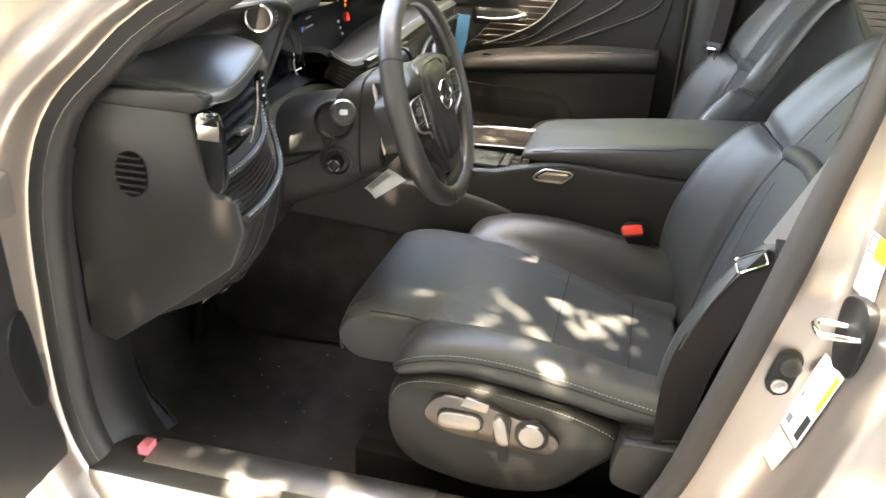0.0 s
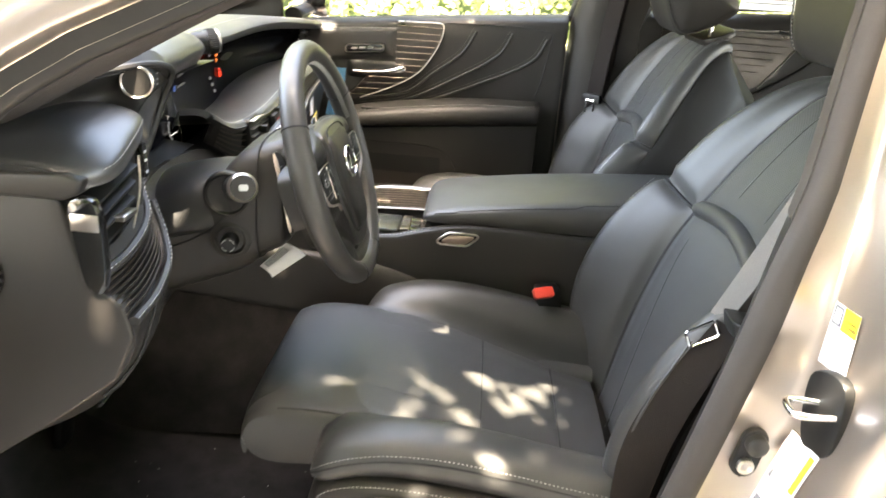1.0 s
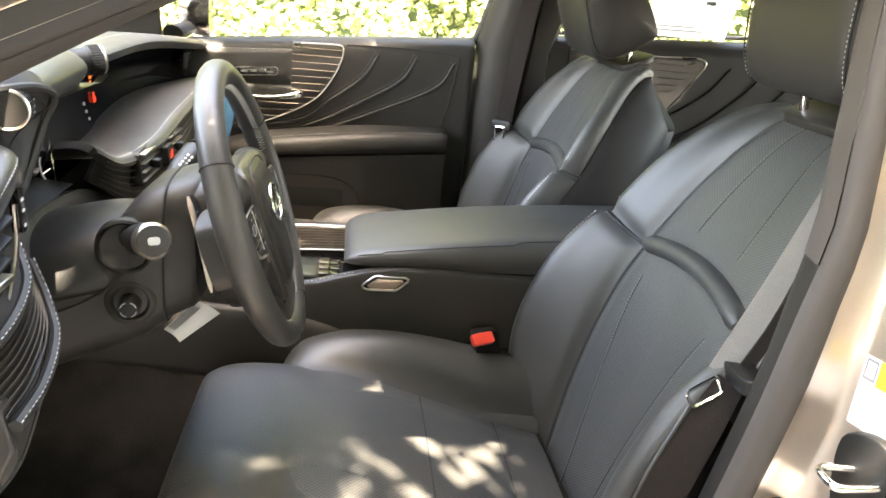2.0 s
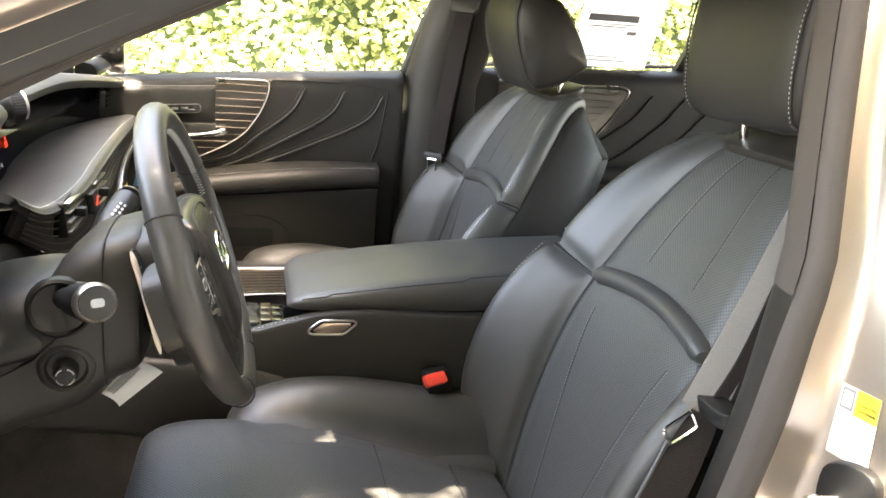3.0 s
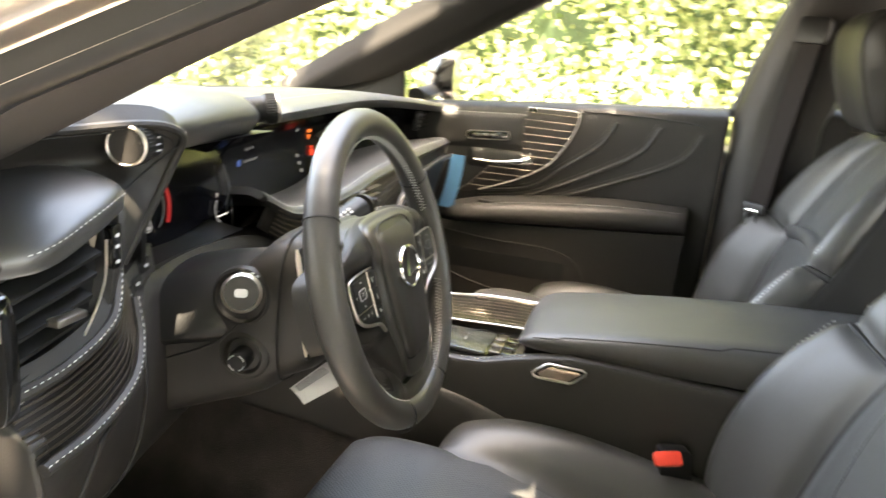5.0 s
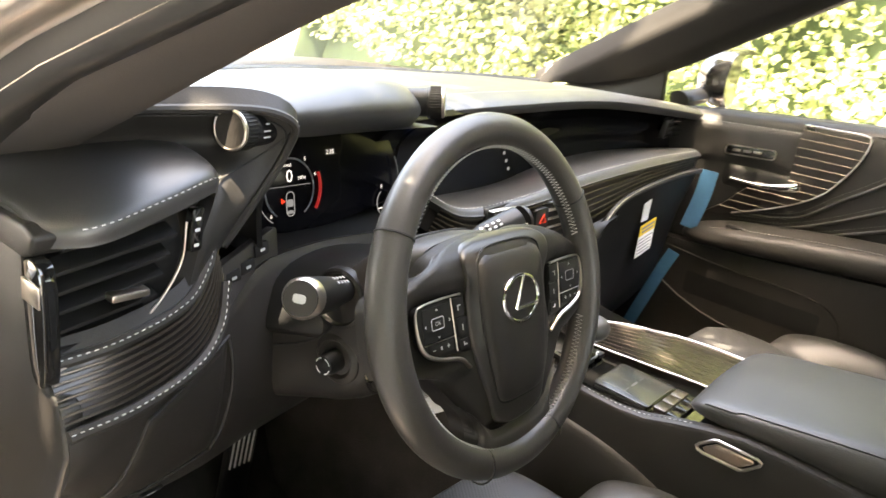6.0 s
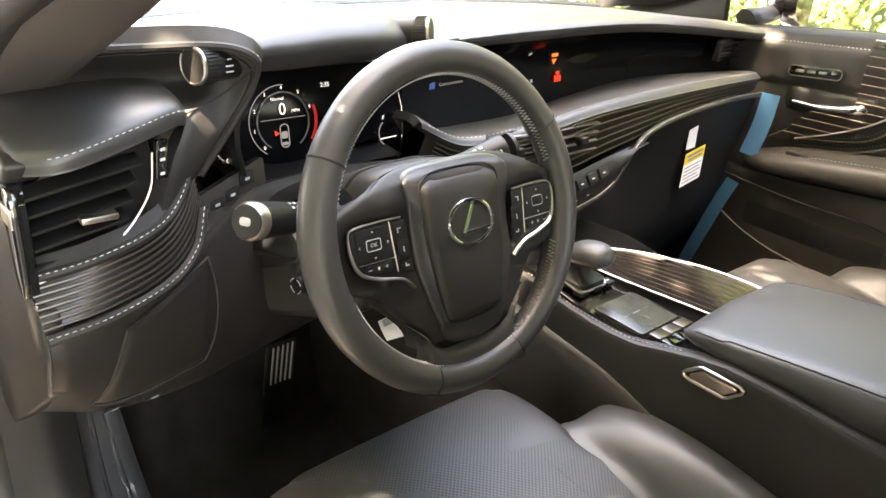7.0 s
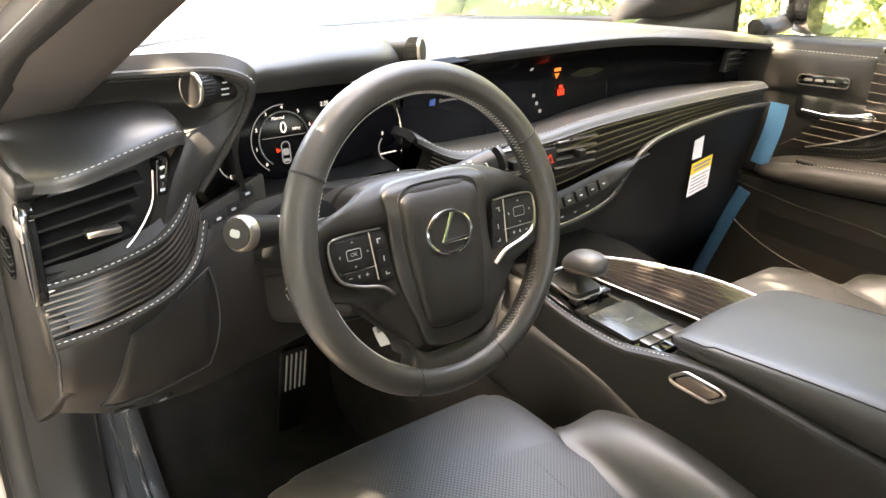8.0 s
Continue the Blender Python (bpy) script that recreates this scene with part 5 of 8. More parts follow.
writing("clock_digits", "2:35", on_cluster(0.066, 0.040), CU, CV, 0.008, LED_WHITE, cl)
writing("mode_word", "Normal", on_cluster(-0.006, 0.029), CU, CV, 0.006, LED_WHITE, cl)
part("dial_divider", tube([on_cluster(-0.032, 0.004), on_cluster(0.032, 0.004)], 0.0004, 5), LED_DIM, cl)
part("car_icon", joined(tube([on_cluster(a, -0.018 + b) for a, b in rounded(0.012, 0.029, 0.005)], 0.0007, 5, closed=True), slab(rounded(0.009, 0.009, 0.002), on_cluster(0.0, -0.017), CU, CV, 0.0006, 0), slab(rounded(0.009, 0.004, 0.001), on_cluster(0.0, -0.028), CU, CV, 0.0006, 0)), LED_DIM, cl)
part("door_icon", slab([(0, 0), (-0.007, 0.004), (-0.006, -0.003)], on_cluster(-0.007, -0.014), CU, CV, 0.0006, 0), LED_RED, cl)
part("cluster_rim", tube([on_cluster(0.165 + 0.024 * math.cos(a), -0.02 + 0.06 * math.sin(a), 0.004) for a in (radians(-60 + 110 * k / 20) for k in range(21))], 0.0014, 6), CHROME, cl)
for cx, cy, gr, ch in ((-0.075, -0.015, 0.022, "C"), (0.163, -0.036, 0.015, "F")):
    part("side_gauge", tube([on_cluster(cx + gr * math.cos(a), cy + 1.18 * gr * math.sin(a)) for a in (radians(120 + 120 * k / 20) for k in range(21))], 0.0008, 5), LED_DIM, cl)
    writing("gauge_letter", ch, on_cluster(cx - 0.006, -0.038 if ch == "C" else -0.014), CU, CV, 0.008, LED_WHITE, cl)
part("gauge_needle", tube([on_cluster(0.150, -0.043), on_cluster(0.178, -0.042)], 0.0007, 5), LED_WHITE, cl)
# switches left of the column
for k in range(4):
    y = -0.585 + 0.022 * k
    part("dash_switch", slab(rounded(0.018, 0.014, 0.002), (-0.186 - 0.006 * k, y, 0.882 + 0.006 * k + (0.008 if k == 3 else 0)), (0, 1, 0.25), (-0.2, 0, 1), 0.010, 0.0015), PLASTIC_DARK, dash, "small black dash switch")
    part("switch_mark", slab(rounded(0.006, 0.003, 0.001), (-0.1845 - 0.006 * k, y, 0.882 + 0.006 * k + (0.008 if k == 3 else 0)), (0, 1, 0.25), (-0.2, 0, 1), 0.0006, 0), WHITE_MARK, dash)
# screen content and warning lamps
BU, BV = Vector((0, 1, 0)), Vector((0, 0, 1))


def on_band(u, y, lift=0.004):
    p, n = on_surface(band, [(u, y)], False, lift)
    return p[0], n[0]


for y, u, mat, kind in ((0.150, 0.44, LED_ORANGE, "belt_lamp"), (0.162, 0.64, LED_RED, "seat_lamp")):
    p, n = on_band(u, y)
    up = (Vector((0, 0, 1)) - n * n.z).normalized()
    rt = up.cross(n)
    shape = [slab(rounded(0.018, 0.006, 0.001), p + up * 0.007, rt, up, 0.0005, 0), slab([(-0.007, 0), (0.007, 0), (0.0, -0.010)], p, rt, up, 0.0005, 0)] if kind == "belt_lamp" else [slab(rounded(0.010, 0.006, 0.001), p + up * 0.010, rt, up, 0.0005, 0)] + [slab(rounded(0.005, 0.012, 0.002), p + rt * d, rt, up, 0.0005, 0) for d in (-0.007, 0, 0.007)]
    part(kind, joined(*shape), mat, dash, "glowing warning lamp", smooth=0)
for k, u in enumerate((0.30, 0.44, 0.60, 0.68, 0.76, 0.88)):
    p, n = on_band(u, 0.070 + 0.008 * k)
    up = (Vector((0, 0, 1)) - n * n.z).normalized()
    part("screen_icon", slab(rounded(0.007, 0.006, 0.001), p, up.cross(n), up, 0.0005, 0), LED_DIM, dash)
for u, y, text in ((0.36, -0.125, "App Suite"), (0.48, -0.116, "Communications")):
    p, n = on_band(u, y)
    up = (Vector((0, 0, 1)) - n * n.z).normalized()
    writing("screen_text", text, p, up.cross(n), up, 0.008, LED_DIM, dash)
p, n = on_band(0.48, -0.158)
up = (Vector((0, 0, 1)) - n * n.z).normalized()
part("screen_tile", slab(rounded(0.012, 0.012, 0.001), p, up.cross(n), up, 0.0005, 0), LED_BLUE, dash)
# far vent
fv = part("far_vent", slab(rounded(0.085, 0.042, 0.006), (-0.238, 0.575, 0.978), (-0.25, 1, 0), (0.1, 0, 1), 0.012, 0.002), PLASTIC_DARK, dash, "black slatted far vent")
for k in range(4):
    part("vent_slat", block((-0.245, 0.538, 0.962 + 0.010 * k), (-0.228, 0.612, 0.9645 + 0.010 * k), 0.0008), GLOSS, fv)


# ---------------------------------------------------------------- steering wheel and column
WC = Vector((0.041, -0.413, 0.9195))
TILT = radians(17.7)
WN = Vector((math.cos(TILT), 0, math.sin(TILT)))        # towards the driver
WU = Vector((-math.sin(TILT), 0, math.cos(TILT)))       # up along the wheel
WR = Vector((0, 1, 0))                                   # towards the far side


def on_wheel(a, b, c=0.0):
    return WC + WR * a + WU * b + WN * c


wheel = thing("steering_wheel", "dark leather steering wheel with pale cross stitching", "steering wheel", at=on_wheel(0, 0, -0.05))
R = 0.1665
rim_pts = [on_wheel(R * math.cos(a) * 0.99, R * math.sin(a) * (1.0 if math.sin(a) > 0 else 0.985)) for a in (2 * math.pi * k / 96 for k in range(96))]
rim_r = [0.0165 + 0.0018 * max(0, math.cos(2 * (2 * math.pi * k / 96))) for k in range(96)]
part("rim", tube(rim_pts, rim_r, 16, 1.0, up=tuple(WN), closed=True), LEATHER_WHEEL, wheel, "smooth dark leather rim")
for a0 in (30, 150, -69, -111):
    a = radians(a0)
    c = on_wheel(R * math.cos(a) * 0.99, R * math.sin(a))
    rad = (c - WC).normalized()
    tan = rad.cross(WN)
    part("rim_joint", tube([c + (rad * math.cos(q) + WN * math.sin(q)) * 0.0176 for q in (2 * math.pi * k / 20 for k in range(20))], 0.0010, 5, closed=True), SEAM, wheel)
for a0, a1 in ((16, 92), (88, 164), (-72, -20), (-160, -108)):
    zig = []
    for k in range(int(abs(a1 - a0) * 1.2) + 1):
        a = radians(a0 + (a1 - a0) * k / int(abs(a1 - a0) * 1.2))
        c = on_wheel(R * math.cos(a) * 0.99, R * math.sin(a))
        rad = (WC - c).normalized()
        q = 0.30 + (0.2 if k % 2 else -0.2)
        zig.append(c + rad * 0.0188 * math.cos(q) + WN * 0.0188 * math.sin(q))
    part("cross_stitching", tube(zig, 0.00045, 4), THREAD, wheel, "pale cross stitching")
# hub and spokes: one moulded plate, half as wide as plate_w at each height
plate_w = Curve((-0.166, 0.062), (-0.158, 0.074), (-0.150, 0.074), (-0.142, 0.068), (-0.126, 0.0615), (-0.107, 0.068), (-0.086, 0.086), (-0.066, 0.103), (-0.054, 0.117), (-0.046, 0.140), (-0.040, 0.158), (-0.020, 0.163), (0.015, 0.163), (0.027, 0.158), (0.034, 0.143), (0.043, 0.125), (0.053, 0.106), (0.061, 0.088), (0.066, 0.060), (0.068, 0.030))


def plate_c(a, b):
    """Height of the hub plate over the wheel's plane."""
    x = abs(a)
    hub = 0.008 * math.exp(-(x / 0.085) ** 4) * (1.0 if b > -0.08 else max(0.2, 1 + (b + 0.08) * 12))
    wing = 0.009 * math.exp(-((x - 0.095) / 0.030) ** 2 - ((b - 0.036) / 0.016) ** 2)
    thumb = 0.007 * math.exp(-((x - 0.108) / 0.028) ** 2 - ((b + 0.046) / 0.010) ** 2)
    dip = -0.007 * math.exp(-((x - 0.105) / 0.040) ** 4 - ((b + 0.004) / 0.026) ** 4)
    roll = -0.022 * max(0.0, (b - 0.048) / 0.020) ** 2
    return 0.002 + hub + wing + thumb + dip + roll


def plate(u, v):
    a = u * plate_w(v)
    return on_wheel(a, v, plate_c(a, v))


part("hub_plate", patch(plate, -1, 1, -0.126, 0.068, 56, 60, 0.006, 0.007, 0.034, flip=False), PLASTIC, wheel, "charcoal moulded hub with two side spokes")
part("lower_spoke", patch(lambda u, v: plate(u, v) + WN * (0.003 - 0.004 * max(0.0, (-0.15 - v) / 0.016)), -1, 1, -0.161, lambda a: -0.128 + 0.040 * abs(2 * a - 1) ** 7, 40, 24, 0.005, 0.006, 0.018, flip=False), LEATHER_WHEEL, wheel, "broad leather covered lower spoke")
frame_half = [(0.0, 0.0650), (0.040, 0.0640), (0.060, 0.0600), (0.0690, 0.0520), (0.0695, 0.0400), (0.0665, 0.022), (0.0660, -0.005), (0.0655, -0.028), (0.0605, -0.055), (0.0475, -0.091), (0.0375, -0.117), (0.0, -0.1255)]
frame_ring = line([(a, b, 0) for a, b in frame_half] + [(-a, b, 0) for a, b in frame_half[-2:0:-1]], 96, True)
rows = []
for f, d in ((1.0, -0.006), (1.0, 0.0020), (0.988, 0.0038), (0.96, 0.0046), (0.80, 0.0046), (0.3, 0.0046)):
    rows.append([on_wheel(p.x * f, -0.02 + (p.y + 0.02) * f, plate_c(p.x * f, -0.02 + (p.y + 0.02) * f) + d) for p in frame_ring])
part("hub_frame", loft(rows), SATIN_DARK, wheel, "satin charcoal frame round the airbag cover")
cover_half = [(0.0, 0.0555), (0.034, 0.0540), (0.0475, 0.0480), (0.0515, 0.040), (0.0510, 0.017), (0.0495, -0.020), (0.0430, -0.067), (0.0335, -0.0960), (0.0, -0.1005)]
ring0 = line([(a, b, 0) for a, b in cover_half] + [(-a, b, 0) for a, b in cover_half[-2:0:-1]], 96, True)
rows = []
for f, d in ((1.02, 0.004), (1.0, 0.0135), (0.985, 0.0165), (0.95, 0.0190), (0.85, 0.0215), (0.6, 0.0232), (0.3, 0.0238), (0.02, 0.0240)):
    rows.append([on_wheel(p.x * f, -0.02 + (p.y + 0.02) * f, d - 0.010 * max(0.0, (p.y * f - 0.030) / 0.026) ** 2) for p in ring0])
part("airbag_cover", loft(rows), PLASTIC, wheel, "charcoal airbag cover")
part("cover_gap", tube([on_wheel(p.x * 1.016, -0.02 + (p.y + 0.02) * 1.016, plate_c(p.x * 1.016, -0.02 + (p.y + 0.02) * 1.016) + 0.0044) for p in ring0], 0.0012, 5, closed=True), SEAM, wheel)
# round housing behind the hub
back_ring = line([(a, b, 0) for a, b in ((-0.076, 0.020), (-0.066, 0.046), (-0.040, 0.058), (0.0, 0.062), (0.040, 0.058), (0.066, 0.046), (0.076, 0.020), (0.078, -0.03), (0.066, -0.085), (0.040, -0.112), (-0.040, -0.112), (-0.066, -0.085), (-0.078, -0.03))], 72, True)
part("hub_housing", loft([[on_wheel(p.x * f, p.y * f, d) for p in back_ring] for f, d in ((0.90, -0.060), (0.985, -0.057), (1.0, -0.050), (1.0, -0.024), (0.95, -0.004))]), PLASTIC, wheel, "charcoal hub housing")
for s in (1, -1):
    pad_out = [(v.x, v.z) for v in line([(-0.0685, 0, -0.034), (-0.0755, 0, 0.018), (-0.078, 0, 0.0200), (-0.105, 0, 0.0195), (-0.132, 0, 0.0175), (-0.1365, 0, 0.013), (-0.1365, 0, -0.004), (-0.1325, 0, -0.017), (-0.126, 0, -0.024), (-0.110, 0, -0.030), (-0.074, 0, -0.0355)], 60, True)]
    sw = part("switch_pad", slab([(-s * a, b) for a, b in pad_out][:: s], on_wheel(0, 0, 0.0105), WR, WU, 0.010, 0.0015), PLASTIC_DARK, wheel, "black steering wheel switch pad")
    lower_line = line([(-0.0770, 0.0200, 0.0108), (-0.105, 0.0208, 0.0106), (-0.133, 0.0190, 0.0100), (-0.1383, 0.013, 0.0100), (-0.1385, -0.004, 0.0102), (-0.1345, -0.0185, 0.0104), (-0.127, -0.0265, 0.0108), (-0.110, -0.0335, 0.0112), (-0.085, -0.0400, 0.0112), (-0.070, -0.052, 0.0085)], 60)
    part("switch_trim", tube([on_wheel(-s * p.x, p.y, p.z) for p in lower_line], [0.0007 + (0.0004 if i < 18 else 0.0016 * min(1.0, (i - 18) / 14)) * (1.0 if s < 0 else 1.6) for i in range(60)], 8, 0.8), SATIN, wheel, "satin metal edge of the switch pad")
    keys = [(-0.1125, 0.0005, 0.038, 0.031), (-0.0815, 0.0085, 0.0165, 0.0175), (-0.0785, -0.0110, 0.0155, 0.0185), (-0.1100, -0.0225, 0.033, 0.0115), (-0.0775, -0.0275, 0.0145, 0.0105)]
    for a, b, w, h in keys:
        part("wheel_key", slab(rounded(w, h, 0.002), on_wheel(-s * a, b, 0.0118), WR, WU, 0.003, 0.0006), PLASTIC_DARK, sw)
    part("key_divider", tube([on_wheel(-s * -0.0915, 0.0185, 0.0112), on_wheel(-s * -0.0885, -0.031, 0.0112)], 0.0007, 5), SATIN, sw)
    part("key_divider", tube([on_wheel(-s * -0.1310, -0.0160, 0.0112), on_wheel(-s * -0.0880, -0.0165, 0.0112)], 0.0005, 5), SATIN, sw)
    tick = lambda a, b, da, db: [tube([on_wheel(-s * (a + da - db * 0.7), b + db + da * 0.7, 0.0121), on_wheel(-s * (a + da * 2), b + db * 2, 0.0121), on_wheel(-s * (a + da + db * 0.7), b + db - da * 0.7, 0.0121)], 0.0004, 4)]
    marks = tick(-0.1125, 0.0105, 0, 0.0016) + tick(-0.1125, -0.0095, 0, -0.0016) + tick(-0.1265, 0.0005, -0.0016, 0) + tick(-0.0985, 0.0005, 0.0016, 0)
    marks += [slab(rounded(w, h, 0.0003), on_wheel(-s * a, b, 0.0122), WR, WU, 0.0004, 0) for a, b, w, h in ((-0.1205, -0.0225, 0.004, 0.0007), (-0.1010, -0.0225, 0.004, 0.0007), (-0.1010, -0.0225, 0.0007, 0.004), (-0.1105, -0.0225, 0.0018, 0.0030), (-0.0815, 0.0100, 0.0050, 0.0010), (-0.0830, 0.0075, 0.0012, 0.0040), (-0.0785, -0.0110, 0.0012, 0.0055), (-0.0765, -0.0275, 0.0040, 0.0012), (-0.0785, -0.0265, 0.0012, 0.0036))]
    part("key_mark", joined(*marks), WHITE_MARK, sw, smooth=0)
    part("key_outline", tube([on_wheel(-s * -0.1125 + a, 0.0005 + b, 0.0121) for a, b in rounded(0.0165, 0.0105, 0.002)], 0.0004, 4, closed=True), WHITE_MARK if s < 0 else PRINT_GREY, sw)
    if s < 0:
        writing("key_word", "OK", on_wheel(-0.1125, 0.0005, 0.0124), WR, WU, 0.0055, WHITE_MARK, sw)
    paddle = [(v.x, v.z) for v in line([(0.121, 0, 0.056), (0.126, 0, 0.030), (0.138, 0, -0.006), (0.154, 0, -0.046), (0.146, 0, -0.050), (0.118, 0, -0.022), (0.096, 0, 0.010), (0.092, 0, 0.040), (0.104, 0, 0.054)], 40, True)]
    pd = part("shift_paddle", slab([(s * a, b) for a, b in paddle][:: -s], on_wheel(0, 0, -0.0425), WR, WU, 0.003, 0.001), PLASTIC_DARK, wheel, "black shift paddle with a copper edge")
    part("paddle_edge", tube(line([on_wheel(s * a, b, -0.0440) for a, b in ((0.1205, 0.057), (0.1235, 0.042), (0.1260, 0.030), (0.138, -0.006), (0.1535, -0.045))], 30), [0.0012, 0.0018, 0.0024] + [0.0030] * 24 + [0.0026, 0.002, 0.001], 8), GLEAM_COPPER, pd, "copper edge with the sky's gleam in its colour")
    part("paddle_mark", slab(rounded(0.008, 0.0014, 0.0004), on_wheel(s * 0.112, 0.036, -0.0420), WR, WU, 0.0004, 0), WHITE_MARK, pd)
part("badge_ring", tube([on_wheel(0.029 * math.cos(a), 0.0225 * math.sin(a), 0.0245) for a in (2 * math.pi * k / 48 for k in range(48))], 0.0020, 8, closed=True), CHROME, wheel, "chrome oval badge ring")
part("badge_bar", joined(tube([on_wheel(0.006, 0.0205, 0.0248), on_wheel(-0.0105, -0.010, 0.0248)], 0.0021, 6), tube([on_wheel(-0.0105, -0.0095, 0.0248), on_wheel(0.0265, -0.0095, 0.0248)], 0.0021, 6)), CHROME, wheel, "chrome bent bar of the badge")

# column shroud
CA = Vector((-math.cos(radians(20)), 0, -math.sin(radians(20))))
column = thing("steering_column", "charcoal steering column shroud with stalks", "steering column", at=(-0.1, -0.4, 0.8))
sec = []
for s, hw, up, dn in ((0.062, 0.066, 0.060, 0.084), (0.064, 0.076, 0.067, 0.092), (0.070, 0.080, 0.070, 0.096), (0.100, 0.083, 0.071, 0.100), (0.102, 0.0865, 0.073, 0.104), (0.125, 0.092, 0.071, 0.112), (0.150, 0.093, 0.056, 0.116), (0.175, 0.092, 0.032, 0.117), (0.21, 0.096, 0.020, 0.118), (0.27, 0.110, 0.015, 0.118)):
    c = WC + CA * s
    sec.append([c + Vector((0, y * hw, z)) for y, _, z in line([(-0.97, 0, up * 0.35), (-0.78, 0, up * 0.84), (-0.4, 0, up * 0.98), (0, 0, up), (0.4, 0, up * 0.98), (0.78, 0, up * 0.84), (0.97, 0, up * 0.35), (1.0, 0, -dn * 0.3), (0.95, 0, -dn * 0.72), (0.75, 0, -dn * 0.95), (0, 0, -dn), (-0.75, 0, -dn * 0.95), (-0.95, 0, -dn * 0.72), (-1.0, 0, -dn * 0.3)], 56, True)])
part("shroud", loft(sec), PLASTIC, column, "charcoal column shroud")
part("shroud_gap", tube([p + (p - (WC + CA * 0.101)).normalized() * -0.0012 for p in sec[4]], 0.0016, 5, closed=True), SEAM, column)
part("column_neck", turned([(0.02, 0.058), (0.075, 0.060)], WC + Vector((0, 0, -0.012)), CA, 32), VENT_DEPTH, column, "black neck between wheel and column")
part("parting_line", tube([WC + CA * q + Vector((0, -w, z)) for q, w, z in ((0.145, 0.0935, -0.012), (0.17, 0.0935, -0.030), (0.20, 0.0955, -0.036), (0.235, 0.1035, -0.038))], 0.0014, 5), SEAM, column)
part("upper_boot", loft([[WC + CA * q + Vector((0, y * (0.098 + k), z * 0.050 + dz)) for y, _, z in line([(-1.0, 0, -0.6), (-0.90, 0, 0.3), (-0.6, 0, 0.8), (0, 0, 1.0), (0.6, 0, 0.8), (0.90, 0, 0.3), (1.0, 0, -0.6), (0, 0, -0.8)], 32, True)] for q, k, dz in ((0.160, -0.012, -0.002), (0.185, 0.0, 0.004), (0.23, 0.010, 0.010), (0.29, 0.02, 0.014))]), PLASTIC_DARK, column, "black soft boot over the column")


def stalk(tip, root, sgn, marks):
    tip, root = Vector(tip), Vector(root)
    ax = (tip - root).normalized()
    L = (tip - root).length
    ob = part("stalk", turned([(0, 0.011), (L * 0.35, 0.012), (L * 0.5, 0.0165), (L - 0.030, 0.0185), (L - 0.016, 0.0185)], root, ax, 24), PLASTIC_DARK, column, "black control stalk")
    if sgn > 0:
        part("stalk_ring", turned([(L - 0.016, 0.0190), (L - 0.006, 0.0190), (L - 0.003, 0.0165)], root, ax, 24), SATIN, ob, "satin stalk ring")
    part("stalk_cap", turned([(L - 0.006, 0.0170), (L - 0.001, 0.0160), (L, 0.0)], root, ax, 24), PLASTIC, ob, "grey stalk end")
    a = ax.cross(Vector((0, 0, 1))).normalized()
    b = a.cross(ax)
    part("stalk_mark", slab(rounded(0.012, 0.008, 0.003), tip + ax * 0.0006, a * sgn, b * sgn if (a * sgn).cross(b * sgn).dot(ax) > 0 else -b * sgn, 0.0006, 0), WHITE_MARK, ob)
    for k in range(marks):
        m = root + ax * (L * 0.42 + 0.009 * k)
        for h in (0.5, 1.0):
            d = (Vector((0.75, 0, 0.4)) * math.cos(h) + Vector((0, 0, 1)) * math.sin(h))
            d = (d - ax * d.dot(ax)).normalized()
            part("stalk_mark", slab(rounded(0.0045, 0.003, 0.001), m + d * 0.0186, ax, d.cross(ax), 0.0008, 0), WHITE_MARK, ob)
    return ob


stalk((-0.036, -0.610, 0.934), (-0.100, -0.478, 0.890), 1, 4)
stalk((-0.064, -0.222, 0.944), (-0.092, -0.345, 0.905), -1, 4)
part("stalk_socket", turned([(-0.006, 0.033), (0.004, 0.032), (0.006, 0.029), (0.002, 0.026), (0.0, 0.0)], (-0.094, -0.503, 0.888), (0.15, -1, 0.05), 28), PLASTIC_DARK, column, "black stalk socket")
part("adjuster_collar", turned([(-0.010, 0.030), (0.000, 0.029), (0.0035, 0.025), (0.0040, 0.022), (0.001, 0.019), (-0.004, 0.016), (-0.005, 0.0)], (-0.090, -0.503, 0.820), (0.10, -1, -0.02), 36), PLASTIC, column, "raised collar of the adjuster")
adj = part("adjuster_switch", turned([(0, 0.012), (0.022, 0.0125), (0.028, 0.0105), (0.029, 0.0)], (-0.090, -0.497, 0.820), (0.12, -1, -0.02), 24), PLASTIC_DARK, column, "black column adjuster switch")
ax = Vector((0.12, -1, -0.02)).normalized()
e1 = ax.cross(Vector((0, 0, 1))).normalized()
e2 = e1.cross(ax)
o = Vector((-0.090, -0.497, 0.820)) + ax * 0.0292
part("adjuster_mark", joined(*[tube([o + (e1 * math.cos(q) + e2 * math.sin(q)) * 0.009 for q in (radians(a0 + 8 * k) for k in range(8))], 0.0007, 4) for a0 in (15, 105, 195, 285)]), WHITE_MARK, adj)
tag_face = lambda f, g: Vector((-0.0723, -0.420, 0.7467)).lerp(Vector((-0.038, -0.392, 0.778)), f).lerp(Vector((-0.0526, -0.420, 0.7289)).lerp(Vector((-0.0058, -0.392, 0.760)), f), g) + Vector((0.003, -0.003, 0.002)) * math.sin(math.pi * g)
tag = solo("paper_tag", patch(tag_face, 0, 1, 0, 1, 6, 10, 0, depth=0.0005, flip=True), PAPER, "small white paper tag hanging under the steering column", "paper tag")
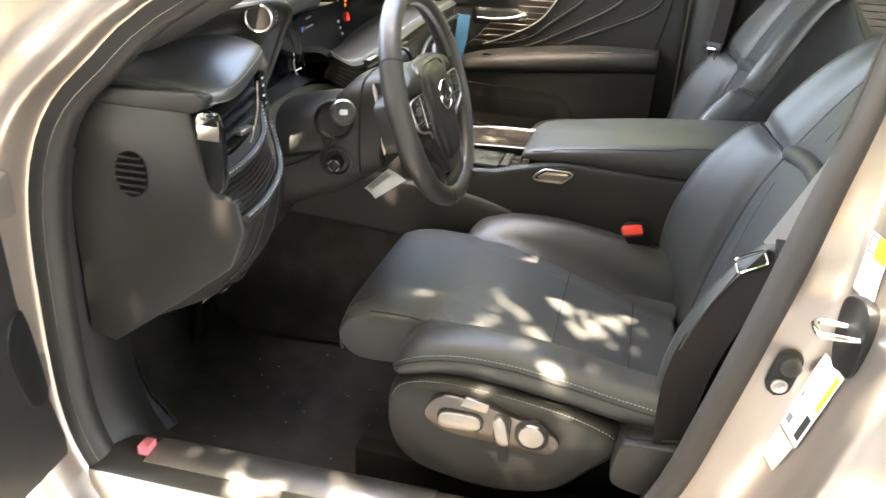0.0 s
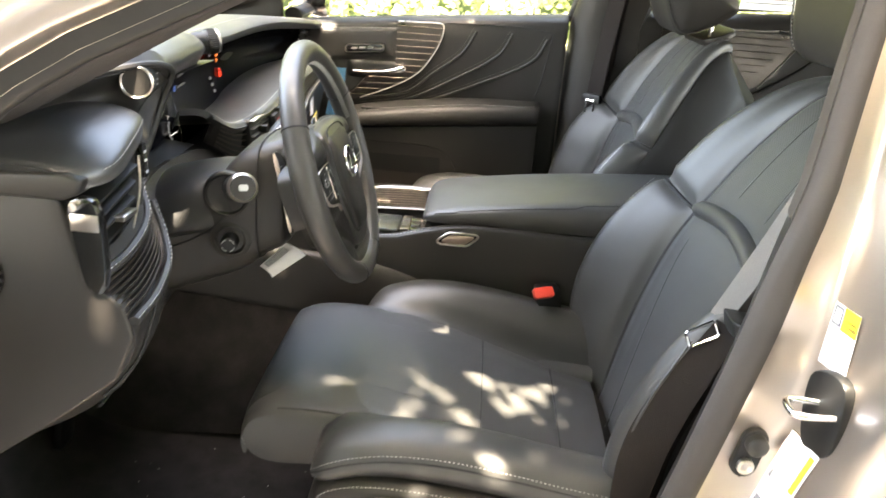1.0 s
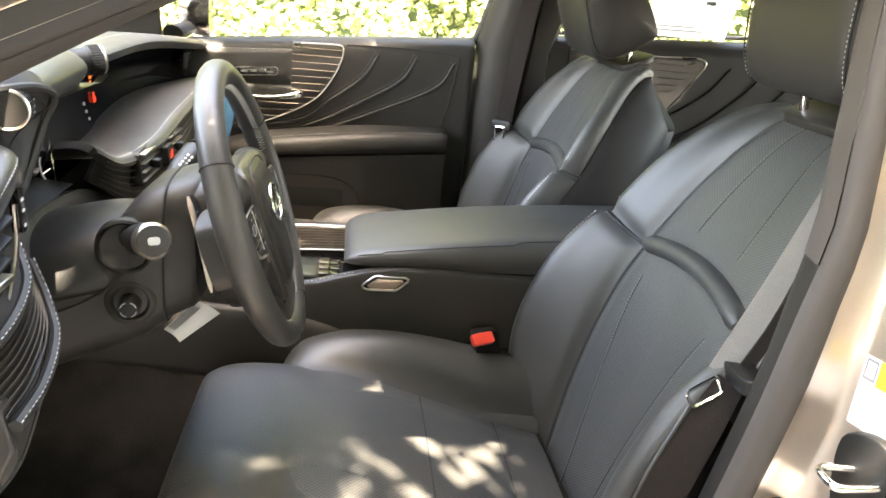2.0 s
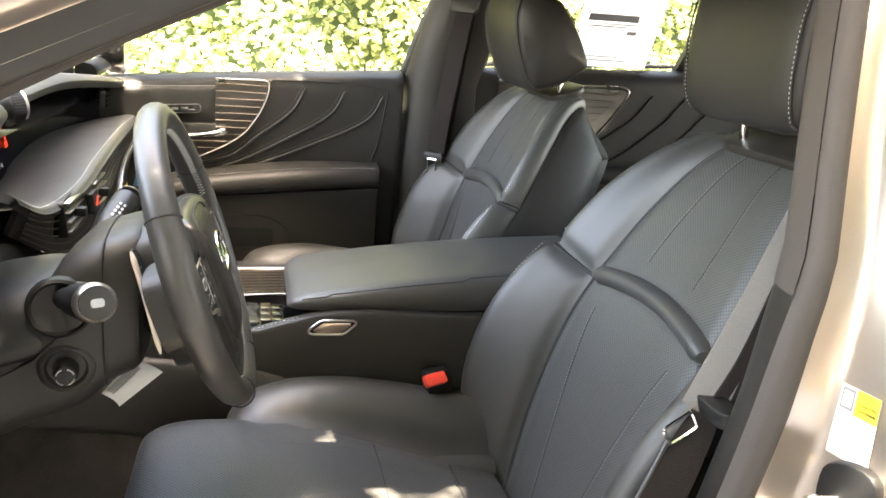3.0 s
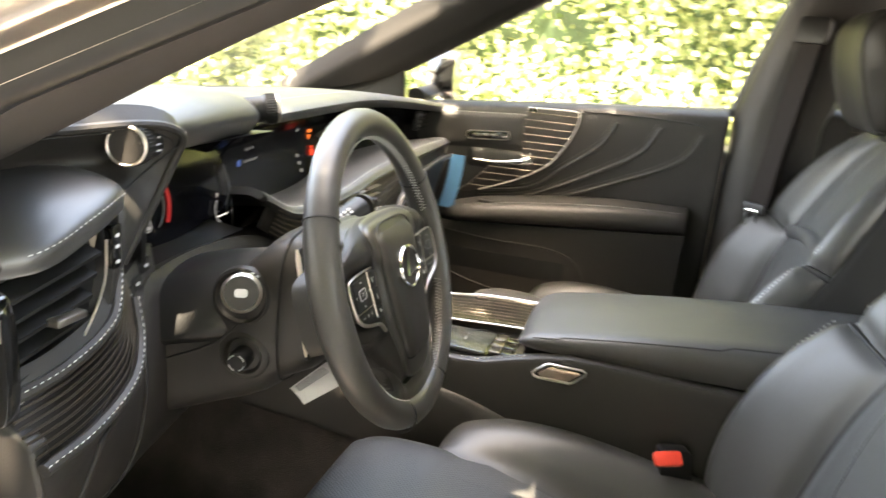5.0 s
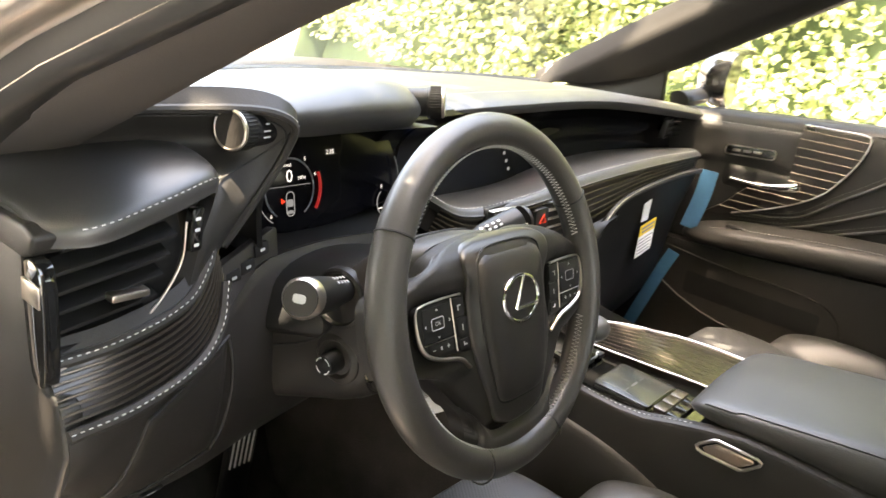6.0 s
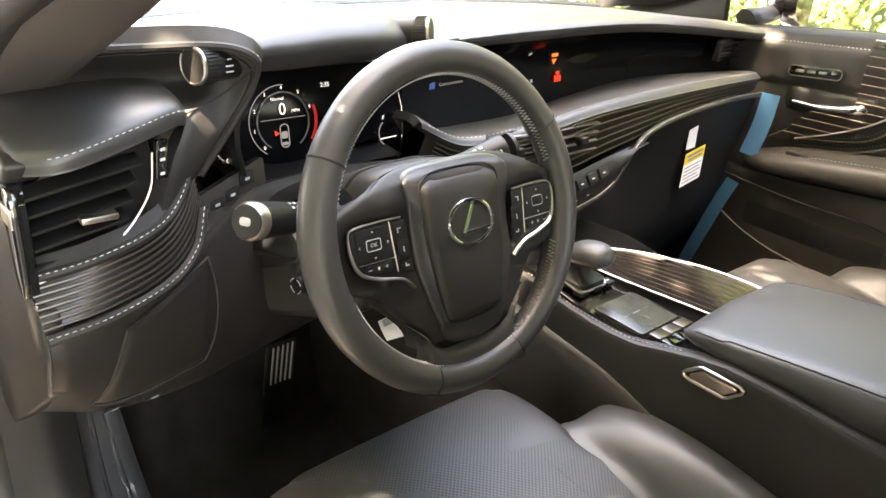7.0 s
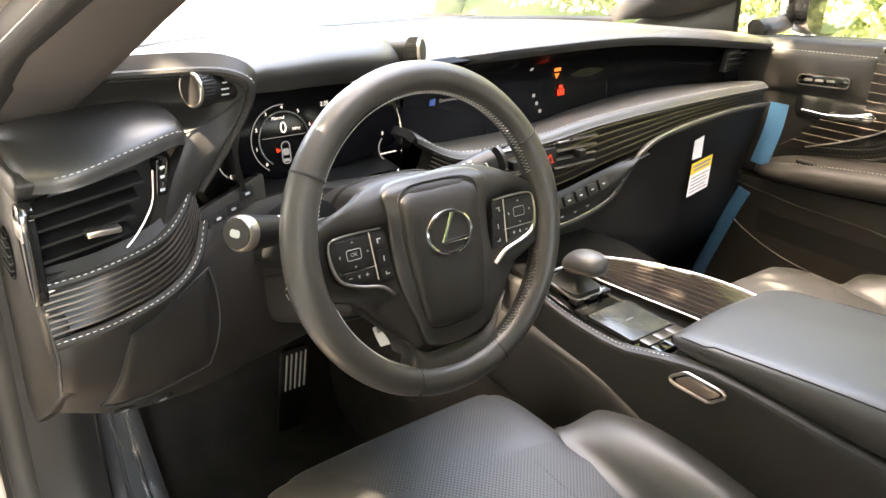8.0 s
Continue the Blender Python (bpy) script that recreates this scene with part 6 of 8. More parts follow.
part("print_bar", joined(*[tube([tag_face(0.10, g) + Vector((0.0008, -0.0008, 0)), tag_face(0.85, g) + Vector((0.0008, -0.0008, 0))], 0.0006, 4) for g in (0.06, 0.12, 0.18, 0.24, 0.30)]), PRINT_GREY, tag, smooth=0)

# ---------------------------------------------------------------- centre console
console = thing("centre_console", "black stitched leather centre console", "centre console", at=(0.2, 0, 0.27))
prof = Curve((-0.30, 0.70, 0.118), (-0.10, 0.715, 0.128), (0.0, 0.706, 0.136), (0.10, 0.706, 0.139), (0.16, 0.722, 0.139), (0.24, 0.738, 0.138), (0.45, 0.733, 0.138), (0.70, 0.735, 0.138), (0.95, 0.74, 0.135))
for s in (1, -1):
    def flank(u, v, s=s):
        z, w = prof(v)
        pts = line([(0, w - 0.016, z + 0.004), (0, w - 0.003, z), (0, w, z - 0.012), (0, w + 0.002, z - 0.06), (0, w + 0.003, z - 0.12), (0, w + 0.004, z - 0.17)], 40)
        q = pts[min(39, max(0, int(round(u * 39))))]
        return Vector((v, s * q.y, q.z))
    part("console_side", patch(flank, 0, 1, -0.30, 0.95, 39, 50, 0, depth=0.01, flip=(s > 0)), TRIM_LEATHER, console, "stitched leather console flank")
    low = section_surface(*[(x, [(x, s * 0.124, z + 0.004), (x, s * (0.1435 + a), z - 0.003), (x, s * (0.150 + a), z - 0.025), (x, s * (0.158 + 2 * a), b)]) for x, z, a, b in ((-0.40, 0.680, 0.0, 0.56), (-0.15, 0.668, 0.0, 0.545), (-0.04, 0.660, 0.0, 0.53), (0.06, 0.653, 0.0, 0.51), (0.13, 0.637, 0.0, 0.48), (0.21, 0.604, 0.0, 0.44), (0.27, 0.555, 0.0, 0.40))])
    part("console_lower_panel", patch(low, 0, 1, -0.40, 0.27, 18, 30, 0.002, 0.005, 0.01, flip=(s > 0)), PLASTIC, console, "charcoal lower console panel")
    tun = section_surface((-0.62, [(-0.62, s * 0.12, 0.66), (-0.62, s * 0.19, 0.50), (-0.62, s * 0.24, 0.27)]), (0.30, [(0.30, s * 0.139, 0.62), (0.30, s * 0.152, 0.50), (0.30, s * 0.165, 0.27)]), (0.95, [(0.95, s * 0.139, 0.62), (0.95, s * 0.152, 0.50), (0.95, s * 0.165, 0.27)]))
    part("tunnel_carpet", patch(tun, 0, 1, -0.62, 0.95, 10, 16, 0, depth=0.01, flip=(s > 0)), CARPET, console, "black carpet on the tunnel side")
    pts = [flank(0.04, -0.10 + 0.28 * k / 60) + Vector((0, 0, 0.001)) for k in range(61)]
    part("stitching", stitching(pts, Vector((0, 0, 1)), 0.004, 0.003), THREAD, console, "pale contrast stitching", smooth=0)
    o = Vector((0.228, s * 0.1405, 0.716))
    hook = [(-0.039, -0.006), (-0.036, -0.002), (-0.021, 0.010), (-0.016, 0.012), (0.033, 0.012), (0.038, 0.009), (0.037, 0.005), (0.022, -0.009), (0.016, -0.012), (-0.030, -0.012), (-0.037, -0.010)]
    hk = part("console_grip", slab([(a * s * -1, b) for a, b in hook][:: -s], o, (-s, 0, 0.0), (0.0, 0, 1), 0.003, 0.001), PLASTIC_DARK, console, "satin framed console grip")
    part("grip_rim", tube([o + Vector((a, s * 0.002, b)) for a, b in hook], 0.0022, 8, closed=True), SATIN, hk, "satin metal rim")
    part("grip_insert", slab([(a * -s * 0.80, b * 0.74) for a, b in hook][:: -s], o + Vector((0, s * 0.0025, -0.001)), (-s, 0, 0), (0, 0, 1), 0.003, 0.001), COPPER, hk, "smoked metal grip")
part("console_deck", loft([[Vector((x, -w + 0.012, z)), Vector((x, w - 0.012, z)), Vector((x, w - 0.012, z - 0.03)), Vector((x, -w + 0.012, z - 0.03))] for x, z, w in ((-0.30, 0.72, 0.12), (-0.10, 0.728, 0.13), (0.0, 0.712, 0.136), (0.18, 0.71, 0.138), (0.95, 0.70, 0.135))]), GLOSS, console, "glossy black console deck")


def deck(x, y, lift=0.0):
    z = np.interp(x, (-0.30, -0.10, 0.0, 0.18), (0.72, 0.728, 0.712, 0.71))
    return Vector((x, y, z + lift))


# ribbed sliding lid on the far half
lid_far = Curve((-0.105, 0.012), (-0.085, 0.036), (-0.036, 0.076), (0.03, 0.108), (0.09, 0.122), (0.17, 0.126))
lid_near = Curve((-0.105, -0.020), (-0.03, -0.019), (0.129, 0.002), (0.17, 0.004))


def lid_at(f, x, lift=0.0):
    a, b = lid_near(x), lid_far(x)
    a, b = (a[0], b[0]) if isinstance(a, (tuple, list)) else (a, b)
    return Vector((x, a + (b - a) * f, 0.722 + lift + 0.004 * f))


lid_x = [-0.105 + 0.265 * k / 24 for k in range(25)]
part("console_lid", loft([[lid_at(0, x), lid_at(1, x), lid_at(1, x, -0.014), lid_at(0, x, -0.014)] for x in lid_x]), LID_WOOD, console, "dark wooden console lid with fine lines")
for k in range(8):
    part("rib", tube([lid_at(0.08 + 0.12 * k, x, 0.0003) for x in lid_x[1:]], 0.0006, 5), RIB_FINE, console, "slim bronze line")
part("lid_edge", tube([lid_at(1.03, x, 0.0) for x in lid_x], 0.0028, 8), SATIN, console, "satin metal edge")
part("lid_edge", tube([lid_at(-0.03, x, 0.0) for x in lid_x], 0.0014, 8), SATIN, console, "satin metal edge")
part("lid_pull", slab(rounded(0.042, 0.008, 0.003), lid_at(0.97, 0.02, 0.004), (1, 0.35, 0), (-0.35, 1, 0), 0.004, 0.001), SATIN, console, "satin lid pull")
# touch pad and keys
tp = part("touch_pad", slab(rounded(0.082, 0.086, 0.004), deck(0.068, -0.076, 0.006), (1, 0, -0.03), (0, 1, 0), 0.010, 0.0015), PAD_GLASS, console, "dark glass touch pad")
part("pad_rim", tube([deck(0.068 + a, -0.076 + b, 0.005) for a, b in rounded(0.086, 0.090, 0.009)], 0.0007, 6, closed=True), GLOSS, tp)
part("pad_mark", joined(*[slab(rounded(w, h, 0.0004), deck(0.068 + a, -0.076 + b, 0.0064), (1, 0, -0.03), (0, 1, 0), 0.0004, 0) for a, b, w, h in ((0, 0, 0.0022, 0.016), (-0.014, 0.0, 0.012, 0.0006), (0.018, 0, 0.012, 0.0006), (0, 0.022, 0.0006, 0.012), (0, -0.022, 0.0006, 0.012))]), LED_DIM, tp, smooth=0)
for k in range(3):
    for j in range(2):
        part("console_key", slab(rounded(0.017, 0.025, 0.002), deck(0.122 + 0.019 * j, -0.098 + 0.027 * k, 0.006), (1, 0, 0), (0, 1, 0), 0.008, 0.0012), BRONZE if j == 0 else GLOSS, console, "small console key")
for k in range(3):
    part("drive_key", slab(rounded(0.016, 0.018, 0.002), deck(-0.012, -0.10 + 0.03 * k, 0.008), (1, 0, 0), (0, 1, 0), 0.006, 0.001), PLASTIC_DARK, console)
    part("key_mark", slab(rounded(0.007, 0.003, 0.001), deck(-0.012, -0.10 + 0.03 * k, 0.0085), (0, -1, 0), (1, 0, 0), 0.0005, 0), WHITE_MARK, console)
# gear selector
sel = part("gear_boot", loft([[deck(-0.045, -0.075, h) + Vector((a * f, b * f, 0)) for a, b in rounded(0.075, 0.060, 0.012)] for h, f in ((0.0, 1.0), (0.010, 0.98), (0.018, 0.62), (0.03, 0.40), (0.046, 0.32))]), PLASTIC_DARK, console, "black selector boot")
part("boot_rim", tube([deck(-0.045 + a * 1.03, -0.075 + b * 1.03, 0.008) for a, b in rounded(0.075, 0.060, 0.012)], 0.0018, 6, closed=True), SATIN, sel)
knob_rings, trim_rings = [], []
for k in range(17):
    q = -1 + k / 8
    f = max(0.12, (1 - abs(q) ** 2.6) ** 0.42)
    c = Vector((-0.022 + q * 0.036, -0.078, 0.770 + 0.006 * q - 0.004 * q * q))
    knob_rings.append([c + Vector((0, 0.0265 * f * math.cos(w), (0.021 if math.sin(w) > 0 else 0.017) * f * math.sin(w))) for w in (2 * math.pi * m / 28 for m in range(28))])
    trim_rings.append([c + Vector((0, 0.0272 * f * math.cos(w), 0.0177 * f * math.sin(w) - 0.0004)) for w in (radians(188 + 164 * m / 16) for m in range(17))])
part("gear_knob", loft(knob_rings), LEATHER, sel, "black leather gear knob")
part("knob_trim", loft(trim_rings[4:15], closed=False), BRONZE, sel, "smoked metal underside of the knob")
# armrest
arm_top = Curve((0.156, 0.741), (0.163, 0.750), (0.185, 0.760), (0.25, 0.771), (0.35, 0.785), (0.45, 0.796), (0.58, 0.807), (0.70, 0.814))
arm_half = Curve((0.156, 0.100), (0.163, 0.112), (0.185, 0.122), (0.25, 0.127), (0.70, 0.128))
rings = []
for k in range(44):
    x = 0.156 + 0.544 * (k / 43) ** 1.6
    zt, w, zb = arm_top(x), arm_half(x), 0.7365
    h = zt - zb
    rings.append([Vector((x, y * w, zb + z * h + c)) for y, c, z in line([(-1.0, 0, 0.50), (-0.985, 0, 0.78), (-0.93, 0, 0.93), (-0.80, 0.001, 1.0), (0, 0.006, 1.0), (0.80, 0.001, 1.0), (0.93, 0, 0.93), (0.985, 0, 0.78), (1.0, 0, 0.50), (0.975, 0, 0.14), (0.90, 0, 0.0), (-0.90, 0, 0.0), (-0.975, 0, 0.14)], 52, True)])
arm = solo("armrest", loft(rings), LEATHER, "black leather padded armrest lid on the centre console", "armrest")
for s in (-1, 1):
    side_line = []
    for r in rings[6:39]:
        side_line.append(max((p for p in r if p.y * s > 0), key=lambda p: abs(p.y) * 0.6 + p.z) + Vector((0, 0, 0.0002)))
    part("seam", tube(side_line, 0.0011, 5), SEAM, arm)
part("console_rear", block((0.55, -0.12, 0.30), (0.95, 0.12, 0.74)), PLASTIC_DARK, console)

# buckle beside the driver's seat
bk = solo("belt_buckle", slab(rounded(0.046, 0.085, 0.008), (0.415, -0.168, 0.605), (-0.96, -0.3, 0.0), (-0.18, 0, 1), -0.022, 0.004), PLASTIC_DARK, "black seat belt buckle with a red button", "belt buckle")
part("release_button", slab(rounded(0.038, 0.020, 0.004), (0.398, -0.190, 0.645), (0.96, 0.3, 0.1), (-0.35, 0.6, 0.75), 0.012, 0.003), RED, bk, "red release button")


# ---------------------------------------------------------------- far front door
fdoor = thing("far_front_door", "closed black trimmed front door with ribbed ornament and stitched curves", "car door", at=(0.1, 0.72, 0.4))
dpan = section_surface(
    (-0.42, [(-0.42, 0.70, 1.002), (-0.42, 0.665, 0.995), (-0.42, 0.645, 0.965), (-0.42, 0.64, 0.85), (-0.42, 0.65, 0.76), (-0.42, 0.66, 0.55), (-0.42, 0.66, 0.32)]),
    (-0.10, [(-0.10, 0.74, 1.032), (-0.10, 0.70, 1.030), (-0.10, 0.675, 1.008), (-0.10, 0.670, 0.90), (-0.10, 0.685, 0.78), (-0.10, 0.690, 0.55), (-0.10, 0.69, 0.32)]),
    (0.20, [(0.20, 0.755, 1.057), (0.20, 0.72, 1.056), (0.20, 0.690, 1.033), (0.20, 0.695, 0.93), (0.20, 0.705, 0.80), (0.20, 0.705, 0.55), (0.20, 0.70, 0.32)]),
    (0.47, [(0.47, 0.755, 1.080), (0.47, 0.72, 1.074), (0.47, 0.69, 1.05), (0.47, 0.69, 0.94), (0.47, 0.695, 0.80), (0.47, 0.70, 0.55), (0.47, 0.70, 0.32)]))
part("door_panel", patch(dpan, 0, 1, -0.42, 0.468, 50, 44, 0.003, 0.006, 0.03, flip=False), TRIM_LEATHER, fdoor, "black leather door panel")
part("door_shell", block((-0.42, 0.77, 0.25), (0.52, 0.90, 0.98), 0.01), PAINT, fdoor)


def dp(x, z, lift=0.0):
    """Point of the door panel at x and height z."""
    lo, hi = 0.0, 1.0
    for _ in range(18):
        m = (lo + hi) / 2
        lo, hi = (m, hi) if dpan(m, x).z > z else (lo, m)
    p = dpan(lo, x)
    return Vector((x, p.y - lift, p.z))


# padded upper front panel
uf = part("switch_panel", patch(lambda u, v: dp(v, 0.993 + 0.06 * (v + 0.4) - u * 0.09, 0.006), 0, 1, -0.40, 0.005, 14, 20, 0.005, 0.008, 0.012, flip=False), TRIM_LEATHER, fdoor, "stitched leather upper door panel")
pts = [dp(-0.38 + 0.38 * k / 60, 0.990 + 0.06 * (0.02 + 0.38 * k / 60), 0.007) for k in range(61)]
part("stitching", stitching(pts, Vector((0, -1, 0.2)), 0.004, 0.0035), THREAD, fdoor, "pale contrast stitching", smooth=0)
sp = part("lock_switches", slab(rounded(0.105, 0.020, 0.008), dp(-0.086, 0.955, 0.012), (1, 0, 0.08), (0, 0.05, 1), 0.008, 0.002), GLOSS, fdoor, "glossy black switch strip")
part("strip_rim", tube([dp(-0.086, 0.955, 0.013) + Vector((a, 0, b + 0.08 * a)) for a, b in rounded(0.105, 0.020, 0.008)], 0.0011, 5, closed=True), SATIN, sp)
part("memory_key", joined(*[slab(rounded(0.016, 0.005, 0.001), dp(-0.115 + 0.022 * k, 0.953, 0.014) + Vector((0, 0, 0.002 * k)), (1, 0, 0.08), (0, 0, 1), 0.003, 0.0005) for k in range(4)]), SATIN, sp)
# ribbed ornament, a curved wedge

def orn_start(z):
    return float(np.interp(z, (0.80, 0.83, 0.90, 0.91, 1.03), (-0.16, -0.12, -0.06, 0.0, 0.0)))


def orn_edge(z):
    """Rear edge of the ornament at height z."""
    return float(np.interp(z, (0.80, 0.83, 0.865, 0.90, 0.945, 0.99, 1.03), (-0.14, -0.055, 0.02, 0.068, 0.103, 0.122, 0.130)))


part("ornament_base", patch(lambda u, v: dp(orn_start(v) + u * (orn_edge(v) - orn_start(v)), v, 0.004), 0, 1, 0.805, 1.028, 14, 40, 0.0, depth=0.010, flip=False), RIB_DARK, fdoor, "dark wooden ribbed ornament")
for k in range(12):
    z = 0.825 + 0.0178 * k
    x0, x1 = orn_start(z), orn_edge(z)
    part("rib", tube([dp(x0 + (x1 - x0) * i / 12, z, 0.0065) for i in range(13)], 0.0010, 6, 1.0), RIB_LINE, fdoor, "slim bronze rib")
rim = [dp(0.0, 1.031, 0.008), dp(0.06, 1.033, 0.008), dp(0.122, 1.033, 0.008)] + [dp(orn_edge(z), z, 0.008) for z in (1.02, 0.99, 0.96, 0.93, 0.90, 0.87, 0.84, 0.815)]
part("ornament_rim", tube(line(rim, 60), 0.0016, 8), SATIN, fdoor, "satin metal edge of the ornament")
# handle
cup = part("handle_cup", patch(lambda u, v: dp(v, 0.928 - u * 0.062, 0.003 + 0.004 * math.sin(math.pi * u)), 0, 1, -0.135, 0.030, 16, 24, 0.006, 0.010, 0.004, flip=False), PLASTIC_DARK, fdoor, "black handle recess")
part("door_handle", loft(rings_along(line([dp(-0.115, 0.892, 0.012), dp(-0.06, 0.892, 0.022), dp(-0.005, 0.900, 0.030), dp(0.018, 0.906, 0.032), dp(0.030, 0.908, 0.024)], 20), [0.003, 0.0035, 0.0038, 0.004, 0.0042, 0.0044, 0.0047, 0.005, 0.0053, 0.0057, 0.006, 0.0066, 0.0074, 0.0082, 0.009, 0.0098, 0.0104, 0.0105, 0.009, 0.004], 12)), CHROME, fdoor, "satin chrome inner door handle")
# stitched curves fanning over the panel
for k, (xt, zt, xe, ze) in enumerate(((0.215, 1.022, -0.10, 0.815), (0.315, 1.022, -0.10, 0.795), (0.412, 1.015, -0.10, 0.778))):
    cpts = [dp(xt, zt, 0.002), dp(xt - 0.035, zt - 0.060, 0.002), dp(xt - 0.115 - 0.02 * k, zt - 0.125, 0.002), dp(0.03, 0.842 - 0.022 * k, 0.002), dp(xe, ze, 0.002)]
    cl2 = line(cpts, 60)
    part("curve_fold", tube([p + Vector((0.003, 0.002, -0.003)) for p in cl2], 0.0035, 8), TRIM_LEATHER, fdoor)
    for off in (0.0, 0.008):
        part("stitching", stitching([p + Vector((-off * 0.7, -0.003, off * 0.7)) for p in cl2], Vector((0, -1, 0)), 0.004, 0.0035, 0.0007), THREAD_DIM, fdoor, "pale contrast stitching", smooth=0)
part("insert_edge", tube(line([dp(0.135, 1.036, 0.001), dp(0.30, 1.040, 0.001), dp(0.42, 1.032, 0.001), dp(0.425, 1.01, 0.001), dp(0.41, 0.90, 0.001), dp(0.395, 0.845, 0.001)], 40), 0.002, 6), SEAM, fdoor)
# armrest
aw = section_surface((-0.19, [(-0.19, 0.690, 0.765), (-0.19, 0.668, 0.762), (-0.19, 0.655, 0.756), (-0.19, 0.652, 0.744), (-0.19, 0.660, 0.735)]),
                     (-0.13, [(-0.13, 0.685, 0.790), (-0.13, 0.632, 0.778), (-0.13, 0.615, 0.768), (-0.13, 0.611, 0.750), (-0.13, 0.630, 0.735)]),
                     (-0.05, [(-0.05, 0.685, 0.808), (-0.05, 0.618, 0.796), (-0.05, 0.600, 0.785), (-0.05, 0.597, 0.762), (-0.05, 0.615, 0.745)]),
                     (0.20, [(0.20, 0.695, 0.838), (0.20, 0.626, 0.826), (0.20, 0.608, 0.815), (0.20, 0.604, 0.790), (0.20, 0.622, 0.768)]),
                     (0.41, [(0.41, 0.695, 0.844), (0.41, 0.645, 0.836), (0.41, 0.628, 0.824), (0.41, 0.624, 0.800), (0.41, 0.640, 0.780)]))
part("door_armrest", patch(aw, 0, 1, -0.19, 0.41, 24, 40, 0.004, 0.008, 0.01, flip=False), TRIM_LEATHER, fdoor, "padded leather door armrest")
pts, nr = on_surface(aw, [(0.40, -0.12 + 0.52 * k / 80) for k in range(81)], False, 0.0006)
part("stitching", stitching(pts, nr, 0.004, 0.0035), THREAD, fdoor, "pale contrast stitching", smooth=0)
part("window_switch", block((-0.085, 0.620, 0.793), (-0.035, 0.640, 0.799), 0.0015), PLASTIC_DARK, fdoor)
lower = section_surface((-0.40, [(-0.40, 0.655, 0.72), (-0.40, 0.650, 0.62), (-0.40, 0.660, 0.34)]), (-0.13, [(-0.13, 0.625, 0.737), (-0.13, 0.632, 0.62), (-0.13, 0.648, 0.34)]), (0.10, [(0.10, 0.619, 0.757), (0.10, 0.630, 0.62), (0.10, 0.650, 0.34)]), (0.41, [(0.41, 0.640, 0.781), (0.41, 0.645, 0.62), (0.41, 0.660, 0.34)]))
part("lower_panel", patch(lower, 0, 1, -0.40, 0.44, 24, 24, 0.002, 0.005, 0.03, flip=False), PLASTIC, fdoor, "charcoal lower door panel")


def lp(x, z, lift=0.0):
    """Point of the lower door panel at x and height z."""
    lo, hi = 0.0, 1.0
    for _ in range(18):
        m = (lo + hi) / 2
        lo, hi = (m, hi) if lower(m, x).z > z else (lo, m)
    q = lower(lo, x)
    return Vector((x, q.y - lift, q.z))


part("pocket_rim", tube(line([lp(-0.22, 0.715, 0.002), lp(-0.05, 0.705, 0.003), lp(0.12, 0.700, 0.003), lp(0.18, 0.665, 0.003), lp(0.185, 0.61, 0.003), lp(0.10, 0.575, 0.005), lp(-0.05, 0.58, 0.006), lp(-0.18, 0.62, 0.006), lp(-0.28, 0.69, 0.004)], 60), 0.0022, 8), TRIM_LEATHER, fdoor, "rim of the door pocket")
part("pocket_mouth", patch(lambda u, v: lp(v, 0.695 - u * 0.10, 0.001), 0, 1, -0.17, 0.17, 8, 20, 0.004, 0.02, 0.004, flip=False), PLASTIC_DARK, fdoor)
fg = part("window_glass", loft([[Vector((-0.40 + 0.9 * k / 20 - (0.0), 0.775, 1.01)), Vector((-0.28 + 0.84 * k / 20 + 0.02, 0.64, 1.36))] for k in range(21)], closed=False), GLASS, fdoor, "clear side window glass")
fg.visible_shadow = False
part("window_seal", tube(line([(-0.42, 0.762, 0.993), (-0.10, 0.764, 1.026), (0.20, 0.766, 1.052), (0.47, 0.766, 1.074)], 30), 0.006, 8), RUBBER, fdoor, "black window seal")
part("lock_pin", tube([(0.372, 0.757, 1.070), (0.372, 0.757, 1.088)], 0.003, 8), PLASTIC_DARK, fdoor)
part("door_frame_rear", loft([line([(0.462 + d, 0.765 - i, z), (0.50 + d, 0.735 - i, z), (0.53 + d, 0.76 - i, z), (0.50 + d, 0.785 - i, z)], 16, True) for d, i, z in ((0.0, 0.0, 1.06), (0.03, 0.045, 1.18), (0.085, 0.115, 1.36))]), PLASTIC_DARK, fdoor, "black window frame")
part("door_frame_top", tube(line([(-0.34, 0.745, 1.115), (-0.21, 0.725, 1.182), (-0.076, 0.70, 1.258), (0.026, 0.685, 1.312), (0.20, 0.665, 1.36), (0.40, 0.645, 1.388), (0.62, 0.64, 1.392)], 30), 0.022, 10), PLASTIC_DARK, fdoor, "black window frame")

# mirror outside the far window
mir = thing("door_mirror", "black and bronze exterior door mirror", "door mirror", at=(-0.30, 0.95, 1.02))
mr = []
for f, dx in ((0.3, -0.075), (0.75, -0.06), (1.0, -0.02), (1.0, 0.012), (0.94, 0.02)):
    mr.append([Vector((-0.25 + dx, 0.915 + a * f, 1.078 + b * f * 1.12)) for a, b in [(v.x, v.z) for v in line([(-0.10, 0, -0.03), (-0.09, 0, 0.045), (0.0, 0, 0.065), (0.10, 0, 0.055), (0.12, 0, 0.0), (0.08, 0, -0.06), (-0.04, 0, -0.065)], 36, True)]])
part("mirror_housing", loft(mr), GLOSS, mir, "black mirror housing")
